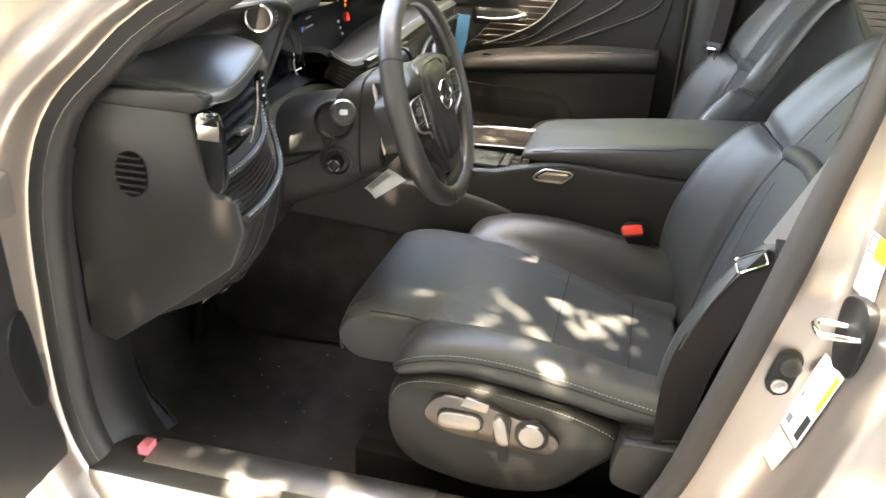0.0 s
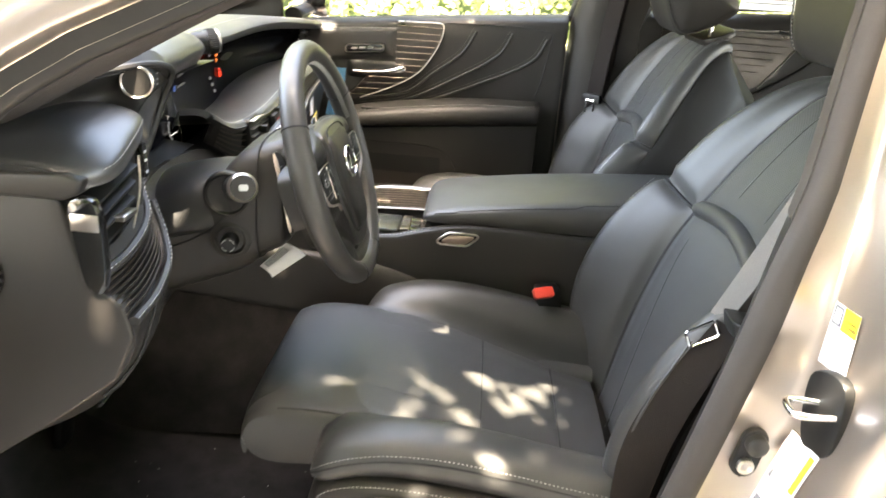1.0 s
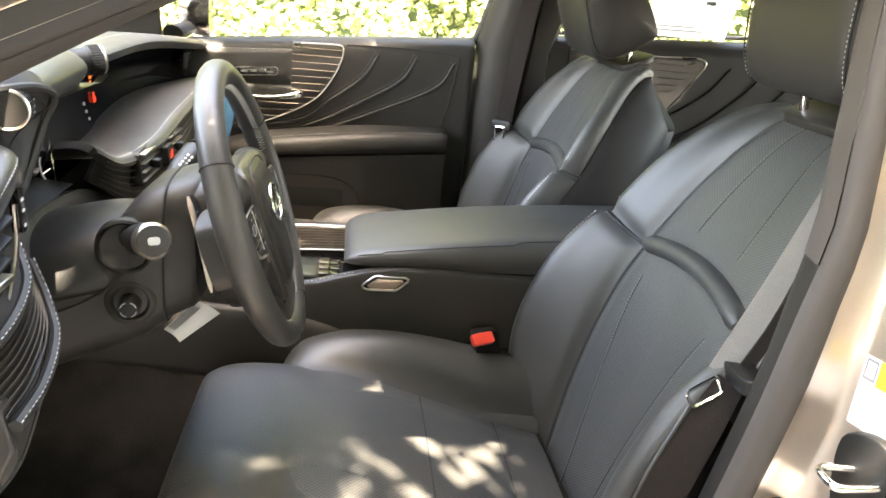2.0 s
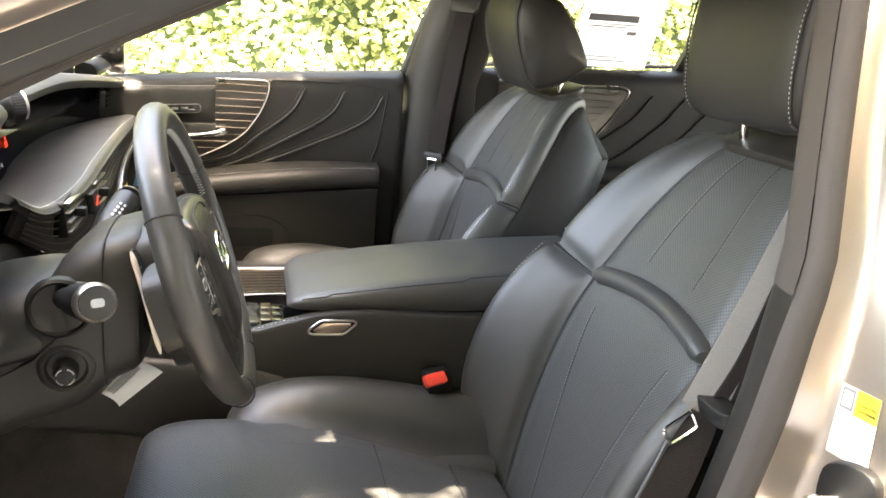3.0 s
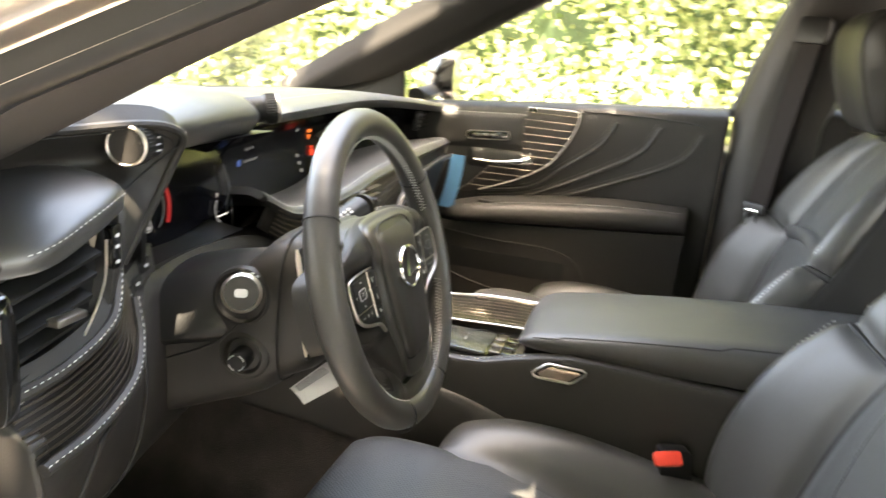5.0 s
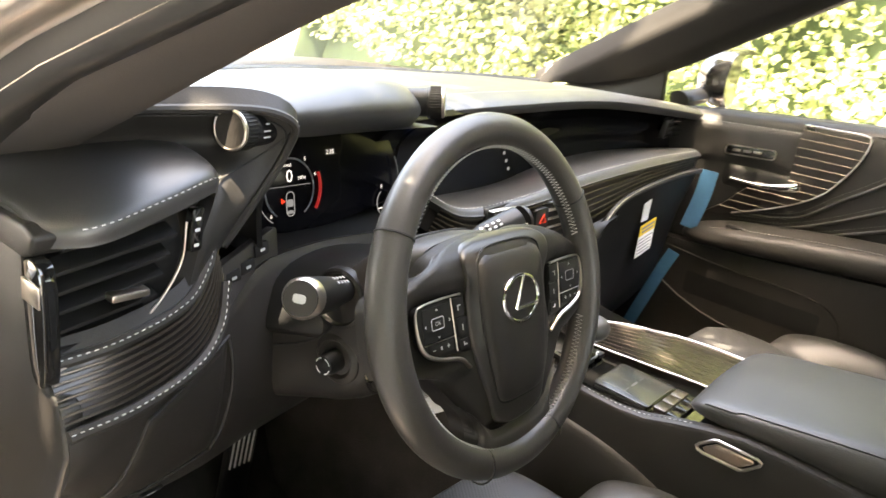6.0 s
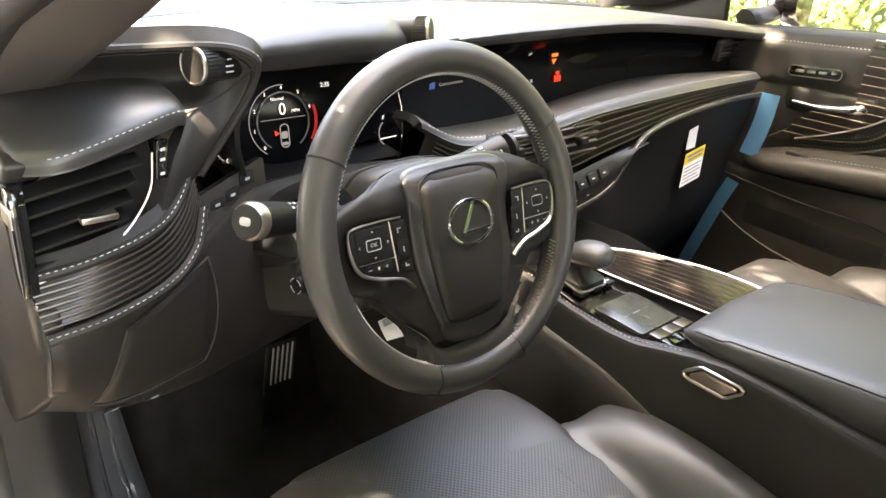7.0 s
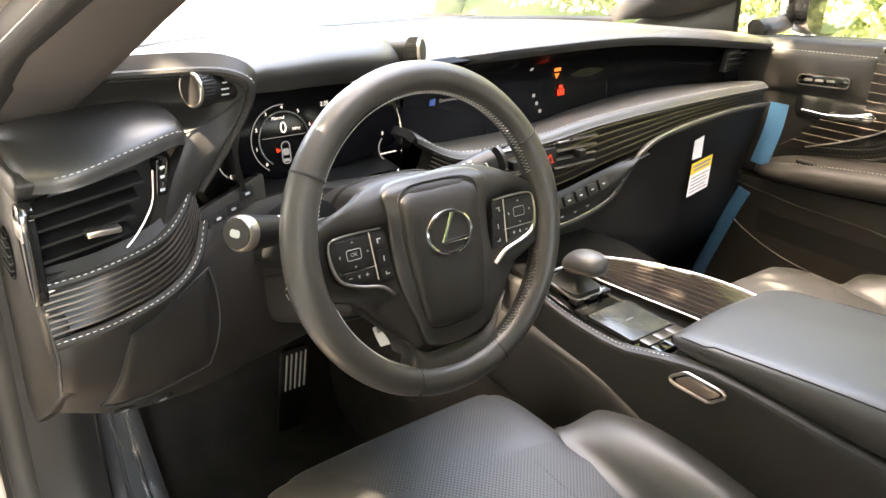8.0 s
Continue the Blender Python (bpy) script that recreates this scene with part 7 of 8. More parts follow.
part("mirror_face", slab([(v.x * 0.84 - 0.006, v.z * 0.94) for v in line([(-0.10, 0, -0.03), (-0.09, 0, 0.045), (0.0, 0, 0.065), (0.10, 0, 0.055), (0.12, 0, 0.0), (0.08, 0, -0.06), (-0.04, 0, -0.065)], 36, True)], (-0.226, 0.912, 1.078), (0.25, 1, 0), (0, 0, 1), 0.003, 0), MIRROR, mir, "mirror glass")
part("mirror_arm", tube([(-0.31, 0.76, 1.02), (-0.29, 0.82, 1.03), (-0.27, 0.88, 1.05)], [0.030, 0.026, 0.026], 12, 0.7), PLASTIC_DARK, mir)

# far B pillar, belt
part("far_pillar", loft([[Vector((x + d, y - i, z)) for x, y in ((0.475, 0.74), (0.485, 0.70), (0.52, 0.672), (0.60, 0.668), (0.66, 0.69), (0.68, 0.74))] for d, i, z in ((0.0, 0.0, 0.30), (0.0, 0.0, 0.6), (0.0, 0.0, 1.06), (0.03, 0.045, 1.20), (0.085, 0.105, 1.40))], closed=False), PLASTIC, car, "charcoal pillar trim")
part("far_sill", block((-0.45, 0.68, 0.26), (1.75, 0.80, 0.38), 0.01), PLASTIC, car)
belt = thing("far_seat_belt", "dark webbing seat belt hanging at the far pillar", "seat belt", at=(0.56, 0.64, 0.4))
part("webbing", ribbon(line([(0.590, 0.585, 1.27), (0.572, 0.610, 1.10), (0.555, 0.640, 0.86), (0.56, 0.64, 0.60), (0.58, 0.62, 0.34)], 30), (-0.6, -0.8, 0.1), 0.046), WEB, belt)
part("webbing", ribbon(line([(0.600, 0.600, 1.27), (0.59, 0.632, 1.10), (0.575, 0.655, 0.86), (0.58, 0.655, 0.5)], 30), (-0.8, -0.6, 0.1), 0.046), WEB, belt)
part("belt_guide", slab(rounded(0.07, 0.055, 0.012), (0.582, 0.585, 1.265), (0.8, -0.6, 0), (0.1, 0.1, 1), 0.015, 0.004), PLASTIC_DARK, belt)
tg = part("latch_tongue", slab(rounded(0.055, 0.024, 0.006), (0.545, 0.632, 0.872), (0.8, -0.6, 0.0), (0, 0, 1), 0.012, 0.003), PLASTIC_DARK, belt)
part("tongue_plate", tube([Vector((0.545, 0.630, 0.85)) + Vector((0.8, -0.6, 0)) * a + Vector((0, 0, b)) for a, b in rounded(0.026, 0.036, 0.004)], 0.0028, 6, closed=True), CHROME, tg, "steel latch tongue")

# far rear door
rdoor = thing("far_rear_door", "closed black trimmed rear door with curved stitching", "car door", at=(1.1, 0.72, 0.4))
rp = section_surface((0.66, [(0.66, 0.755, 1.105), (0.66, 0.72, 1.098), (0.66, 0.70, 1.07), (0.66, 0.70, 0.90), (0.66, 0.70, 0.35)]), (1.70, [(1.70, 0.74, 1.165), (1.70, 0.70, 1.158), (1.70, 0.67, 1.13), (1.70, 0.67, 0.90), (1.70, 0.67, 0.35)]))
part("door_panel", patch(rp, 0, 1, 0.66, 1.70, 40, 30, 0.003, 0.006, 0.03, flip=False), TRIM_LEATHER, rdoor, "black leather door panel")
part("door_shell", block((0.56, 0.77, 0.25), (1.78, 0.90, 1.06), 0.01), PAINT, rdoor)
ro = lambda x, z, l=0.0: Vector((x, 0.695 - 0.03 * (x - 0.66) - l, z))
part("ornament_base", loft([[ro(x, 1.075, 0.004), ro(x, 1.075 - h, 0.004), ro(x, 1.075 - h, -0.004), ro(x, 1.075, -0.004)] for x, h in ((0.72, 0.22), (0.95, 0.17), (1.04, 0.11), (1.085, 0.02))]), RIB_DARK, rdoor, "dark wooden ribbed ornament")
for k in range(9):
    z = 1.062 - 0.018 * k
    part("rib", tube([ro(0.72, z, 0.006), ro(1.075 - 0.017 * k, z, 0.006)], 0.0010, 6), RIB_LINE, rdoor)
part("ornament_rim", tube(line([ro(0.72, 1.078, 0.007), ro(0.95, 1.079, 0.007), ro(1.09, 1.079, 0.007), ro(1.065, 1.02, 0.007), ro(1.0, 0.93, 0.007)], 30), 0.0022, 8), SATIN, rdoor, "satin metal edge of the ornament")
for k, xt in enumerate((1.17, 1.27, 1.37)):
    c2 = line([ro(xt, 1.065, 0.002), ro(xt - 0.06, 0.99, 0.002), ro(xt - 0.20, 0.90 - 0.02 * k, 0.002), ro(xt - 0.40, 0.84 - 0.02 * k, 0.002)], 50)
    part("curve_fold", tube([p + Vector((0, 0.002, 0)) for p in c2], 0.004, 8), TRIM_LEATHER, rdoor)
    part("stitching", stitching([p + Vector((0, -0.003, 0.003)) for p in c2], Vector((0, -1, 0)), 0.004, 0.0035, 0.0007), THREAD_DIM, rdoor, "pale contrast stitching", smooth=0)
part("door_armrest", tube(line([ro(0.75, 0.83, 0.03), ro(1.0, 0.845, 0.04), ro(1.5, 0.86, 0.04)], 20), 0.032, 12, 0.8), TRIM_LEATHER, rdoor, "padded leather door armrest")
rg = part("window_glass", loft([[Vector((0.66 + 0.72 * k / 20, 0.775, 1.06)), Vector((0.70 + 0.70 * k / 20, 0.64, 1.39))] for k in range(21)], closed=False), GLASS, rdoor, "clear side window glass")
rg.visible_shadow = False
part("window_frame_rear", loft([line([(1.245 + d, 0.775 - i, z), (1.28 + d, 0.72 - i, z), (1.60 + d, 0.73 - i, z), (1.60 + d, 0.79 - i, z)], 16, True) for d, i, z in ((0.0, 0.0, 1.10), (0.035, 0.055, 1.24), (0.08, 0.12, 1.40))]), PLASTIC_DARK, rdoor, "black window frame")
part("window_frame_top", tube(line([(0.66, 0.645, 1.395), (1.0, 0.645, 1.405), (1.4, 0.645, 1.40)], 20), 0.022, 10), PLASTIC_DARK, rdoor)
part("window_seal", tube(line([(0.66, 0.766, 1.110), (1.0, 0.764, 1.132), (1.30, 0.76, 1.15)], 20), 0.006, 8), RUBBER, rdoor)
# price sheet in the rear window, seen from behind
sheet = thing("window_sheet", "white printed paper sheet stuck inside the rear side window", "window sticker", at=(1.05, 0.76, 1.2))
SX, SZ = Vector((0.235, 0, 0.005)), Vector((0.01, -0.09, 0.26))
S0 = Vector((0.930, 0.752, 1.130))
sh = lambda a, b, l=0.0: S0 + SX * a + SZ * b + Vector((0, -l, 0))
part("sheet", loft([[sh(0, 0), sh(1, 0), sh(1, 0, 0.001), sh(0, 0, 0.001)], [sh(0, 1), sh(1, 1), sh(1, 1, 0.001), sh(0, 1, 0.001)]]), SHEET_PAPER, sheet)
for a0, a1, b0, b1, mt in ((0.10, 0.72, 0.47, 0.54, PRINT_GREY), (0.08, 0.60, 0.41, 0.425, PRINT_GREY), (0.30, 0.78, 0.435, 0.45, PRINT_GREY), (0.62, 0.74, 0.34, 0.38, PRINT_GREY), (0.55, 0.95, 0.80, 0.84, PRINT_GREY), (0.05, 0.60, 0.10, 0.115, PRINT_GREY), (0.05, 0.70, 0.06, 0.075, PRINT_GREY)):
    part("print_bar", loft([[sh(a0, b0, 0.002), sh(a1, b0, 0.002), sh(a1, b0, 0.0025), sh(a0, b0, 0.0025)], [sh(a0, b1, 0.002), sh(a1, b1, 0.002), sh(a1, b1, 0.0025), sh(a0, b1, 0.0025)]]), mt, sheet, smooth=0)

# warning card hanging from the glovebox
card = thing("warning_card", "white and yellow paper warning card hanging at the glovebox", "paper card", at=(-0.17, 0.44, 0.85))
part("card_strip", loft([[Vector((-0.176, 0.390, 0.865)), Vector((-0.176, 0.419, 0.872)), Vector((-0.177, 0.419, 0.872)), Vector((-0.177, 0.390, 0.865))], [Vector((-0.176, 0.392, 0.81)), Vector((-0.176, 0.422, 0.812)), Vector((-0.177, 0.422, 0.812)), Vector((-0.177, 0.392, 0.81))]]), PAPER, card)
cardp = lambda a, b, l=0.0: Vector((-0.174 + 0.004 * b + l, 0.392 + 0.066 * a - 0.006 * b, 0.802 + 0.011 * a - 0.066 * b))
for nm, a0, a1, b0, b1, mt, l in [("card_head", 0, 1, 0, 0.34, PAPER_YELLOW, 0.0), ("card_body", 0, 1, 0.34, 1.0, PAPER, 0.0)] + [("print_bar", 0.1, 0.9, 0.08, 0.14, PRINT_GREY, 0.001), ("print_bar", 0.15, 0.85, 0.2, 0.25, PRINT_GREY, 0.001)] + [("print_bar", 0.08, 0.9 - 0.1 * (k % 2), 0.44 + 0.11 * k, 0.465 + 0.11 * k, PRINT_GREY, 0.001) for k in range(5)]:
    part(nm, loft([[cardp(a0, b0, l), cardp(a1, b0, l), cardp(a1, b0, l - 0.0006), cardp(a0, b0, l - 0.0006)], [cardp(a0, b1, l), cardp(a1, b1, l), cardp(a1, b1, l - 0.0006), cardp(a0, b1, l - 0.0006)]]), mt, card, smooth=0)
# blue tape
tape = solo("blue_tape", ribbon(line([(-0.150, 0.632, 0.900), (-0.155, 0.634, 0.84), (-0.170, 0.635, 0.765)], 10), (0.35, -0.9, 0.1), 0.036, 0.0008), BLUE_TAPE, "strip of blue protective tape at the dash end", "tape")
tape2 = solo("blue_tape", ribbon(line([(-0.182, 0.622, 0.705), (-0.203, 0.624, 0.65), (-0.233, 0.628, 0.56), (-0.256, 0.632, 0.49), (-0.273, 0.636, 0.42)], 16), (0.35, -0.9, 0.1), 0.028, 0.0008), BLUE_TAPE, "strip of blue protective tape along the door edge", "tape")

# ---------------------------------------------------------------- driver's belt, pillar fittings
dbelt = thing("driver_seat_belt", "grey webbing seat belt hanging by the pillar", "seat belt", at=(0.55, -0.66, 0.45))
part("webbing", ribbon(line([(0.675, -0.640, 1.12), (0.640, -0.650, 1.03), (0.606, -0.660, 0.94), (0.566, -0.668, 0.838)], 24), (-0.55, -0.82, 0.15), [0.016 + 0.028 * k / 23 for k in range(24)]), WEB_SUNLIT, dbelt, "taut shoulder webbing with sunlight in its grey colour")
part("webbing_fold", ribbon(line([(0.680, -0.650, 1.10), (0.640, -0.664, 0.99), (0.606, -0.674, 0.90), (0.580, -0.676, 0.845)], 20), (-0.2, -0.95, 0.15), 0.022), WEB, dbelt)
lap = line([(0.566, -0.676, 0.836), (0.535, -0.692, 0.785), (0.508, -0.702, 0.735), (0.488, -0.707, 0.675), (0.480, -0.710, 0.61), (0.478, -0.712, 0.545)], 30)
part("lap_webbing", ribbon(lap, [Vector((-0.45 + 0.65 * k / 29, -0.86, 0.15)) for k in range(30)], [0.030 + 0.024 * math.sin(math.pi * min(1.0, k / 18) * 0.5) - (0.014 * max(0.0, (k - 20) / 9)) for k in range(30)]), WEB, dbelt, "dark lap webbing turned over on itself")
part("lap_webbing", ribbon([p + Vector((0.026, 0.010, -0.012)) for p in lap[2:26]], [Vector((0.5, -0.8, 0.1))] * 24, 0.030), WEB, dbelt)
part("piping", tube([p + Vector((-0.024 + 0.004 * k / 24, 0.004, 0.006)) for k, p in enumerate(lap[3:27])], 0.0022, 6), LEATHER, dbelt)
dt = part("latch_tongue", slab([(v.x, v.z) for v in line([(-0.036, 0, 0.008), (0.0, 0, 0.012), (0.036, 0, 0.010), (0.042, 0, -0.004), (0.030, 0, -0.014), (-0.02, 0, -0.012), (-0.040, 0, -0.004)], 30, True)], (0.574, -0.676, 0.838), (-0.05, -0.78, 0.05), (-0.75, 0.05, -0.10), 0.018, 0.004, 3), PLASTIC_DARK, dbelt, "black tongue housing")
part("housing_bar", slab(rounded(0.060, 0.020, 0.006), (0.590, -0.640, 0.846), (0.35, 0.55, 0.55), (-0.6, -0.2, 0.6), 0.014, 0.003), PLASTIC_DARK, dt, "black guide bar of the tongue")
la, lb = Vector((-0.90, -0.20, -0.42)).normalized(), Vector((-0.30, 0.10, 0.62)).normalized()
part("tongue_plate", tube([Vector((0.536, -0.682, 0.826)) + la * a + lb * b for a, b in rounded(0.038, 0.019, 0.004)], 0.0022, 6, closed=True), CHROME, dt, "steel latch tongue")
cover_top = [(v.x, v.z) for v in line([(-0.072, 0, -0.055), (-0.076, 0, 0.010), (-0.060, 0, 0.022), (0.0, 0, 0.026), (0.070, 0, 0.050), (0.085, 0, 0.040), (0.085, 0, -0.055)], 40, True)]
bc = part("belt_base_cover", slab(cover_top, (0.490, -0.728, 0.525), (1, 0, 0), (0, 0, 1), 0.075, 0.008, 3), PLASTIC, dbelt, "charcoal belt base cover")
part("slot_rim", tube([Vector((0.478 + a, -0.700 + b, 0.5475 + 0.20 * max(0.0, a + 0.01) + 0.001)) for a, b in rounded(0.112, 0.026, 0.008)], 0.0022, 6, closed=True), PLASTIC_DARK, bc, "rim of the belt slot")
part("slot", slab(rounded(0.104, 0.018, 0.006), (0.478, -0.700, 0.5500), (1, 0, 0.12), (0, 1, 0), 0.004, 0.0005), VENT_DEPTH, bc)

striker = thing("door_striker", "steel door striker on a black base at the door jamb", "door striker", at=(0.608, -0.83, 0.81))
part("striker_base", slab([(v.x, v.z) for v in line([(-0.030, 0, 0.028), (0.0, 0, 0.045), (0.022, 0, 0.035), (0.024, 0, -0.03), (0.008, 0, -0.05), (-0.020, 0, -0.045)], 28, True)], (0.626, -0.818, 0.815), (0.28, -0.96, 0), (0, 0, 1), 0.014, 0.003), PLASTIC_DARK, striker, "black striker base")
part("striker_loop", tube(line([(0.640, -0.809, 0.821), (0.600, -0.806, 0.822), (0.592, -0.808, 0.821), (0.590, -0.815, 0.820), (0.592, -0.830, 0.819), (0.600, -0.834, 0.819), (0.646, -0.834, 0.820)], 30), 0.0040, 10), CHROME, striker, "steel striker loop")
stop = thing("door_bump_stop", "black rubber bump stop on the door jamb", "bump stop", at=(0.584, -0.772, 0.70))
part("stop_base", slab(rounded(0.030, 0.064, 0.015), (0.584, -0.776, 0.729), (1, 0, -0.18), (0.18, 0, 1), 0.010, 0.003), PLASTIC_DARK, stop)
part("stop_cap", turned([(-0.004, 0.0125), (0.010, 0.012), (0.013, 0.009), (0.014, 0.0)], (0.587, -0.776, 0.744), (0, -1, 0), 22), RUBBER, stop)
part("stop_screw", turned([(-0.002, 0.010), (0.009, 0.0095), (0.010, 0.007), (0.007, 0.004), (0.007, 0.0)], (0.581, -0.772, 0.714), (0, -1, 0), 18), SATIN, stop, "small steel screw")


def jamb_label(name, pts, label, bars):
    pts = [(jamb_wall(y, z) - 0.001, y, z) for y, z in pts]
    ob = thing(name, label, "label", at=pts[0])
    a, b, c, d = (Vector(p) for p in pts)
    n = (b - a).cross(d - a).normalized()
    n = n if n.x < 0 else -n
    q = lambda s, t, l: a.lerp(b, s).lerp(d.lerp(c, s), t) + n * l

    def quad(s0, s1, t0, t1, l, mt, nm):
        part(nm, loft([[q(s0, t0, l), q(s1, t0, l), q(s1, t0, l - 0.0006), q(s0, t0, l - 0.0006)], [q(s0, t1, l), q(s1, t1, l), q(s1, t1, l - 0.0006), q(s0, t1, l - 0.0006)]]), mt, ob, smooth=0)
    quad(0, 1, 0, 1, 0.002, PAPER, "label_paper")
    for s0, s1, t0, t1, mt in bars:
        quad(s0, s1, t0, t1, 0.0028, mt, "print_bar")
    return ob


jamb_label("airbag_label", [(-0.776, 0.923), (-0.813, 0.923), (-0.819, 0.855), (-0.778, 0.855)], "white and yellow paper warning label on the door jamb", [(0.42, 1.0, 0.0, 0.36, PAPER_YELLOW), (0.50, 0.95, 0.16, 0.20, PRINT), (0.50, 0.95, 0.24, 0.28, PRINT), (0.05, 0.37, 0.03, 0.07, PRINT_GREY), (0.05, 0.09, 0.03, 0.33, PRINT_GREY), (0.33, 0.37, 0.03, 0.33, PRINT_GREY), (0.05, 0.37, 0.29, 0.33, PRINT_GREY)])
jamb_label("tyre_label", [(-0.784, 0.771), (-0.831, 0.769), (-0.818, 0.657), (-0.773, 0.659)], "white and yellow paper tyre label on the door jamb", [(0.80, 0.95, 0.05, 0.5, PAPER_YELLOW), (0.08, 0.16, 0.10, 0.55, PRINT_GREY), (0.70, 0.92, 0.62, 0.92, PRINT), (0.1, 0.3, 0.8, 0.9, PRINT_GREY)])
jamb_label("small_label", [(-0.774, 0.655), (-0.814, 0.655), (-0.806, 0.611), (-0.773, 0.613)], "small pale yellow paper label on the door jamb", [(0.0, 1.0, 0.0, 1.0, material("pale_yellow_print", (0.75, 0.72, 0.45), 0.6)), ])

# driver's door, standing open
ddoor = thing("driver_door", "open bronze car door with a charcoal inner panel", "car door", at=(-0.42, -0.93, 0.4))
DA = radians(-66)
dx, dn = Vector((math.cos(DA), math.sin(DA), 0)), Vector((-math.sin(DA), math.cos(DA), 0))
D0 = Vector((-0.455, -0.935, 0))
dd = lambda a, z, n=0.0: D0 + dx * a + dn * n + Vector((0, 0, z))
inner = [(-0.062, 0.55), (-0.10, 0.44), (-0.095, 0.405), (0.02, 0.45), (0.30, 0.56), (1.0, 0.56), (1.06, 0.50), (1.08, 1.05), (0.30, 0.98), (-0.02, 0.86), (-0.026, 0.72)]
part("inner_panel", slab([(a, b) for a, b in inner], dd(0.03, 0, 0.035), dx, (0, 0, 1), 0.05, 0.008, 3), PLASTIC, ddoor, "charcoal inner door panel")
part("outer_skin", slab([(0.0, 0.50), (0.08, 0.46), (1.12, 0.46), (1.14, 1.05), (0.3, 0.98), (0.02, 0.80)], dd(0.03, 0, -0.06), dx, (0, 0, 1), 0.09, 0.012, 3), PAINT, ddoor)
part("door_pocket", slab([(v.x, v.z) for v in line([(-0.022, 0, 0.705), (0.03, 0, 0.70), (0.045, 0, 0.67), (0.03, 0, 0.62), (0.0, 0, 0.565), (-0.05, 0, 0.545), (-0.056, 0, 0.57)], 30, True)], dd(0.03, 0, 0.079), dx, (0, 0, 1), 0.01, 0.003), PLASTIC_DARK, ddoor, "dark pocket of the door panel")
part("hinge", block((-0.44, -0.92, 0.55), (-0.39, -0.86, 0.61), 0.006), PAINT, car, "painted door hinge")
part("hinge", block((-0.44, -0.92, 0.82), (-0.39, -0.86, 0.88), 0.006), PAINT, car, "painted door hinge")
ptag = solo("red_tag", block((-0.316, -0.795, 0.392), (-0.298, -0.770, 0.408), 0.001), material("pink_tape", (0.62, 0.16, 0.20), 0.6), "small red plastic tag at the sill end", "tag")

# pedals and foot rest
acc = thing("accelerator_pedal", "black accelerator pedal with bright metal strips", "pedal", at=(-0.46, -0.33, 0.40))
part("pedal_plate", slab(rounded(0.055, 0.20, 0.012), (-0.456, -0.338, 0.405), (0, 1, 0), (0.16, 0, 1), 0.012, 0.003), PLASTIC_DARK, acc)
for k in range(5):
    part("metal_strip", slab(rounded(0.0028, 0.085, 0.001), (-0.4465, -0.357 + 0.0095 * k, 0.452), (0, 1, 0), (0.16, 0, 1), 0.002, 0.0005), material("bare_metal_strip", (0.62, 0.62, 0.62), 0.4, metal=0.3), acc, "bright metal strip")
rest = thing("foot_rest", "foot rest under crumpled clear protective film", "foot rest", at=(-0.45, -0.67, 0.3))
frs = section_surface((-0.705, [(-0.385, -0.705, 0.300), (-0.43, -0.700, 0.36), (-0.475, -0.690, 0.53)]), (-0.605, [(-0.375, -0.600, 0.298), (-0.42, -0.605, 0.36), (-0.475, -0.622, 0.53)]))
part("rest_plate", patch(frs, 0, 1, -0.705, -0.605, 24, 20, 0.003, 0.006, 0.02, flip=True), REST_RUBBER, rest, "black moulded foot rest")
for y in (-0.690, -0.662, -0.634):
    part("rest_rib", tube([frs(0.05 + 0.9 * k / 8, y) + Vector((0.002, 0, 0.001)) for k in range(9)], 0.0038, 6), REST_RUBBER, rest)
film = lambda u, v: frs(u, v) + Vector((0.8, 0, 0.6)) * (0.0075 + 0.0045 * noise.noise((u * 3.0, v * 60.0, 1.0)) + 0.0022 * noise.noise((u * 9.0, v * 130.0, 4.0)))
fl = part("cover_film", patch(film, 0.02, 0.98, -0.710, -0.602, 40, 40, 0, depth=0), CLEAR_FILM, rest, "crumpled clear protective film", smooth=180)
fl.visible_shadow = False


# ---------------------------------------------------------------- outside: ivy hedge, tree above the car
def leaf_cloud(places, size, seed, lobes=True):
    """Small folded leaves, one island each."""
    rnd = random.Random(seed)
    verts, faces = [], []
    shape = [(0, 0), (0.55, 0.25), (0.42, 0.62), (0, 1.0), (-0.42, 0.62), (-0.55, 0.25)] if lobes else [(0, 0), (0.3, 0.4), (0.22, 0.75), (0, 1.0), (-0.22, 0.75), (-0.3, 0.4)]
    for p, face in places:
        s = size * rnd.uniform(0.6, 1.25)
        n = (Vector(face) + Vector((rnd.gauss(0, 0.55), rnd.gauss(0, 0.55), rnd.gauss(0, 0.45)))).normalized()
        t = n.cross(Vector((rnd.gauss(0, 1), rnd.gauss(0, 1), rnd.gauss(0, 1)))).normalized()
        b = n.cross(t)
        k = len(verts)
        for a, c in shape:
            verts.append(Vector(p) + t * (a * s) + b * ((c - 0.5) * s) - n * (abs(a) * s * 0.35))
        faces += [(k, k + 1, k + 2, k + 3), (k, k + 3, k + 4, k + 5)]
    me = bpy.data.meshes.new("leaves")
    me.from_pydata(verts, [], faces)
    return me


rnd = random.Random(5)
spots = []
for _ in range(56000):
    x = rnd.uniform(-5.2, 5.5)
    z = rnd.uniform(0.6, 3.4)
    lump = noise.noise((x * 0.9, z * 0.9, 3.0)) * 0.55 + noise.noise((x * 2.6, z * 2.6, 9.0)) * 0.22
    y = 3.55 - lump - rnd.random() ** 3 * 0.25
    spots.append(((x, y, z), (0.0, -0.75, 0.65)))
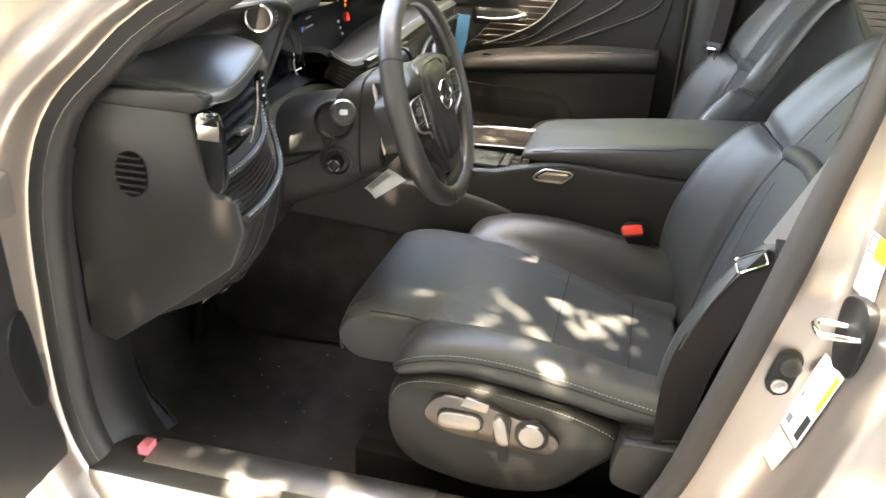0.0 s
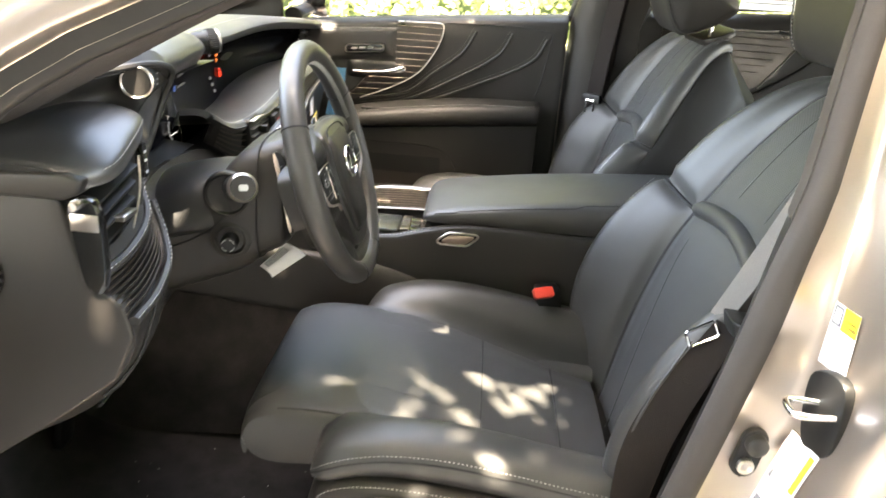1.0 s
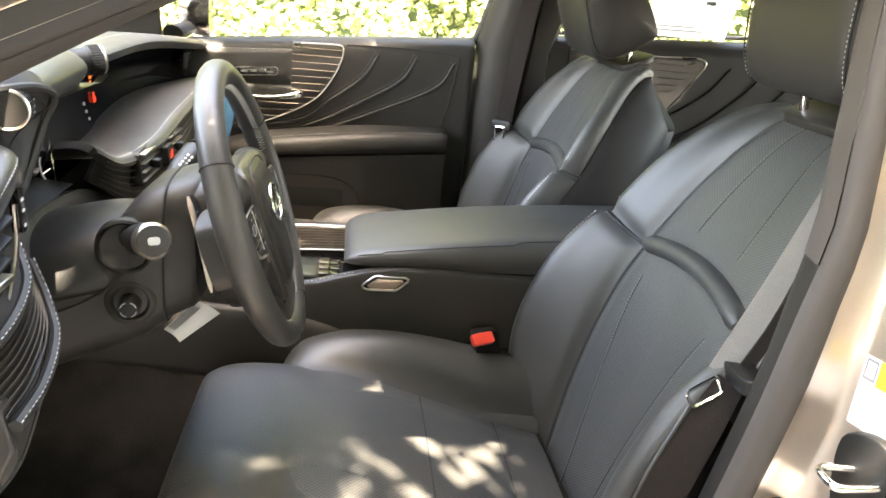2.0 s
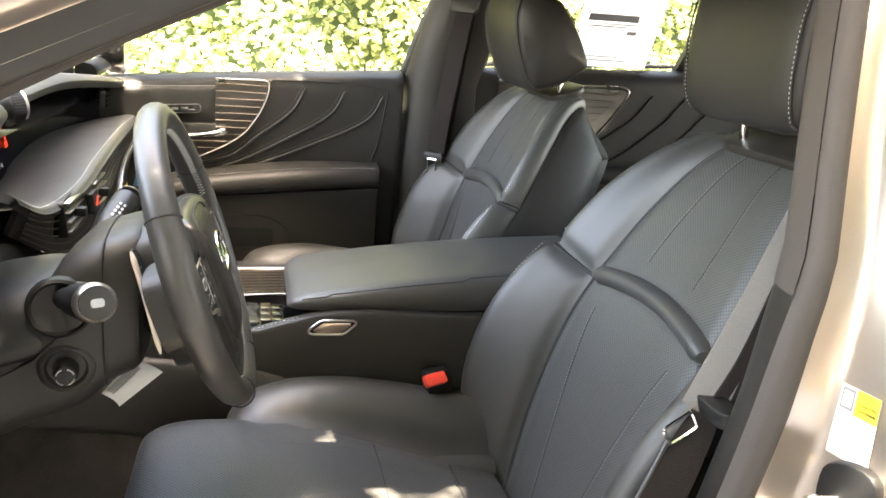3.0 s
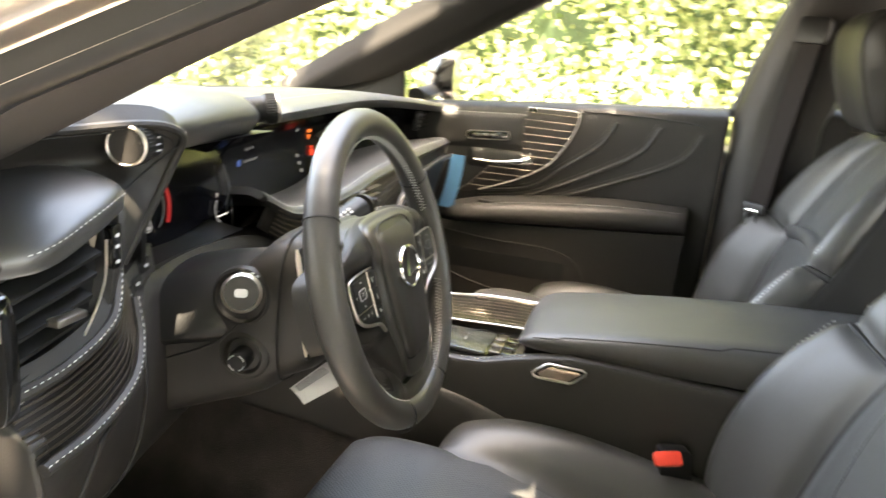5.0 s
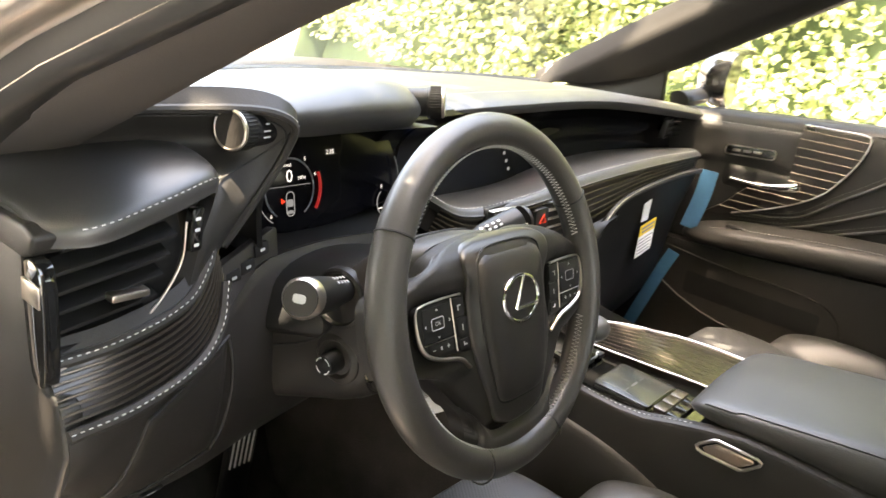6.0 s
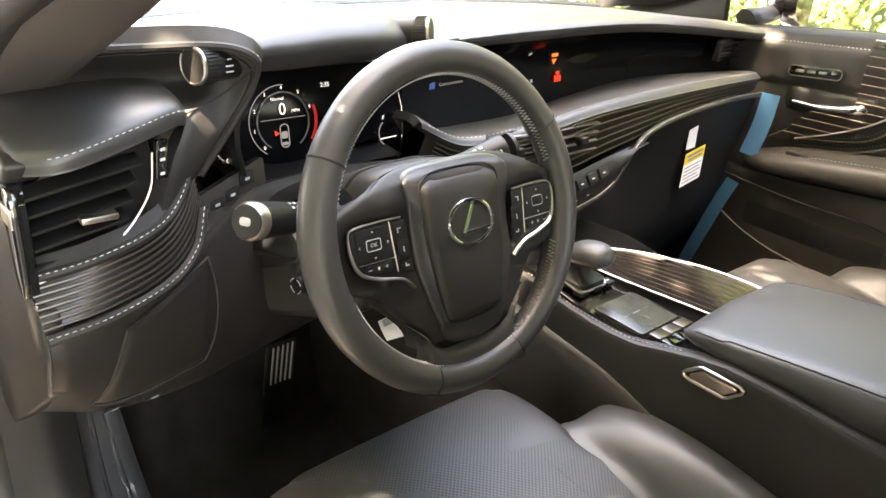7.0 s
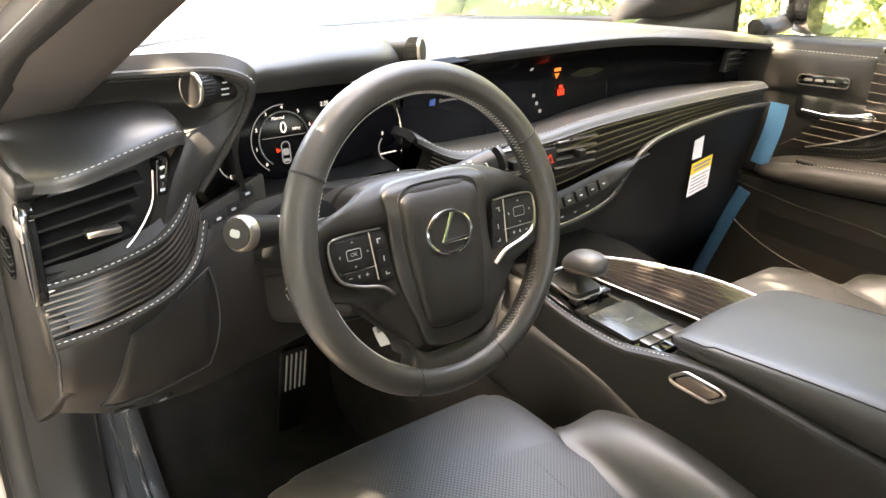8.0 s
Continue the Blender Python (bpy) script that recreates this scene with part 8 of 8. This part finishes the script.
hedge = thing("ivy_hedge", "tall sunlit ivy hedge beside the car", "hedge", kind="stuff", at=(0, 3.6, 0))
lm = leaf_cloud(spots, 0.046, 3)
lm.materials.append(LEAF)
lv = new("hedge_leaves", lm)
lv.parent, lv.location = hedge, (0, -3.6, 0)
# dark sheet behind the leaves: the hedge's inner shade put into its colour
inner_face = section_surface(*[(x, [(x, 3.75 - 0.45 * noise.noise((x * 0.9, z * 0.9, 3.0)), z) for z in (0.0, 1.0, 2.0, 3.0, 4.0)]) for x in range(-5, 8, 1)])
part("hedge_shade_sheet", patch(inner_face, 0, 1, -5, 7, 20, 60, 0, depth=0.3, flip=False), material("hedge_shade_colour", (0.035, 0.06, 0.02), 0.8, grain=0.5, grain_size=20, stain=0.5, stain_size=4, bump=0.5), hedge)

tree = thing("shade_tree", "leafy tree whose crown shades the open side of the car", "tree", at=(1.6, -4.6, 0))
part("trunk", tube(line([(1.6, -4.6, 0), (1.55, -4.5, 1.2), (1.5, -4.2, 2.4), (1.4, -3.6, 3.4)], 14), [0.17 - 0.008 * k for k in range(14)], 12), BARK, tree)
for e in ((0.15, -1.60, 2.98), (0.72, -1.35, 3.02), (-0.15, -1.05, 3.0), (-0.6, -1.8, 3.1), (0.9, -4.0, 4.8), (2.2, -3.6, 4.7)):
    part("limb", tube(line([(1.4, -3.6, 3.3), (Vector(e) + Vector((1.4, -3.6, 3.3))) / 2 + Vector((0, 0, 0.15)), e], 10), [0.07 - 0.006 * k for k in range(10)], 8), BARK, tree)
spots = []
rnd = random.Random(11)
REACH = 2.6                          # metres of sunbeam between the near boughs and the seat
axis = Vector((0.2, -0.55, 0.55)) + SUN_DIR * REACH
while len(spots) < 1250:
    p = axis + Vector((rnd.gauss(0, 0.42), rnd.gauss(0, 0.40), rnd.uniform(-0.35, 0.35)))
    if noise.noise(p * 2.6) + 0.6 * noise.noise(p * 6.5) > -0.12:
        spots.append((p, (0, 0, 1)))
while len(spots) < 2300:
    p = axis + Vector((rnd.gauss(0, 1.0), rnd.gauss(-0.5, 0.8), rnd.uniform(-0.3, 0.9)))
    if noise.noise(p * 1.3) > 0.05:
        spots.append((p, (0, 0, 1)))
# denser boughs added unseen: (where their shade falls, spread along x and y, leaves)
for target, sx, sy, count in (((-0.12, 0.35, 0.85), 0.10, 0.16, 320), ((-0.02, -0.36, 0.86), 0.13, 0.13, 500), ((-0.10, -0.72, 0.80), 0.13, 0.10, 420), ((0.12, 0.02, 0.70), 0.14, 0.12, 380), ((0.20, -0.66, 0.56), 0.16, 0.05, 170), ((0.50, -0.62, 0.55), 0.08, 0.10, 420), ((0.60, -0.45, 0.82), 0.10, 0.10, 640), ((0.17, -0.16, 0.66), 0.06, 0.05, 260), ((-0.33, -0.80, 0.50), 0.10, 0.10, 300), ((0.10, 0.66, 0.92), 0.12, 0.06, 280), ((0.10, 0.61, 0.78), 0.16, 0.06, 380), ((-0.22, 0.06, 0.93), 0.09, 0.15, 380)):
    for _ in range(count):
        spots.append((Vector(target) + SUN_DIR * REACH + Vector((rnd.gauss(0, sx), rnd.gauss(0, sy), rnd.uniform(-0.3, 0.3))), (0, 0, 1)))
tm = leaf_cloud(spots, 0.066, 8, False)
tm.materials.append(TREE_LEAF)
# unseen leaf wall and canopy, added to hold back sky light on this side
wide = []
foot = Vector((0.2, -0.5, 0.6))
while len(wide) < 12000:
    p = Vector((rnd.uniform(-3.2, 7.0), rnd.uniform(-7.5, -4.0), 0))
    p.z = rnd.uniform(0.5, 5.2)
    along = (p - foot).dot(SUN_DIR)
    if (p - foot - SUN_DIR * along).length > 1.25 and noise.noise(p * 0.8) > -0.25:
        wide.append((p, (0, 0, 1)))
while len(wide) < 21000:
    p = Vector((rnd.uniform(-4.5, 7.0), rnd.uniform(-6.5, -0.9), rnd.uniform(3.3, 6.5)))
    along = (p - foot).dot(SUN_DIR)
    if (p - foot - SUN_DIR * along).length > 0.95 and noise.noise(p * 0.8) > -0.45:
        wide.append((p, (0, 0, 1)))
wm = leaf_cloud(wide, 0.30, 9, False)
wm.materials.append(TREE_LEAF)
wcr = new("sky_screen_leaves", wm)
wcr.parent, wcr.location = tree, -Vector((1.6, -4.6, 0))
cr = new("crown", tm)
cr.parent, cr.location = tree, -Vector((1.6, -4.6, 0))
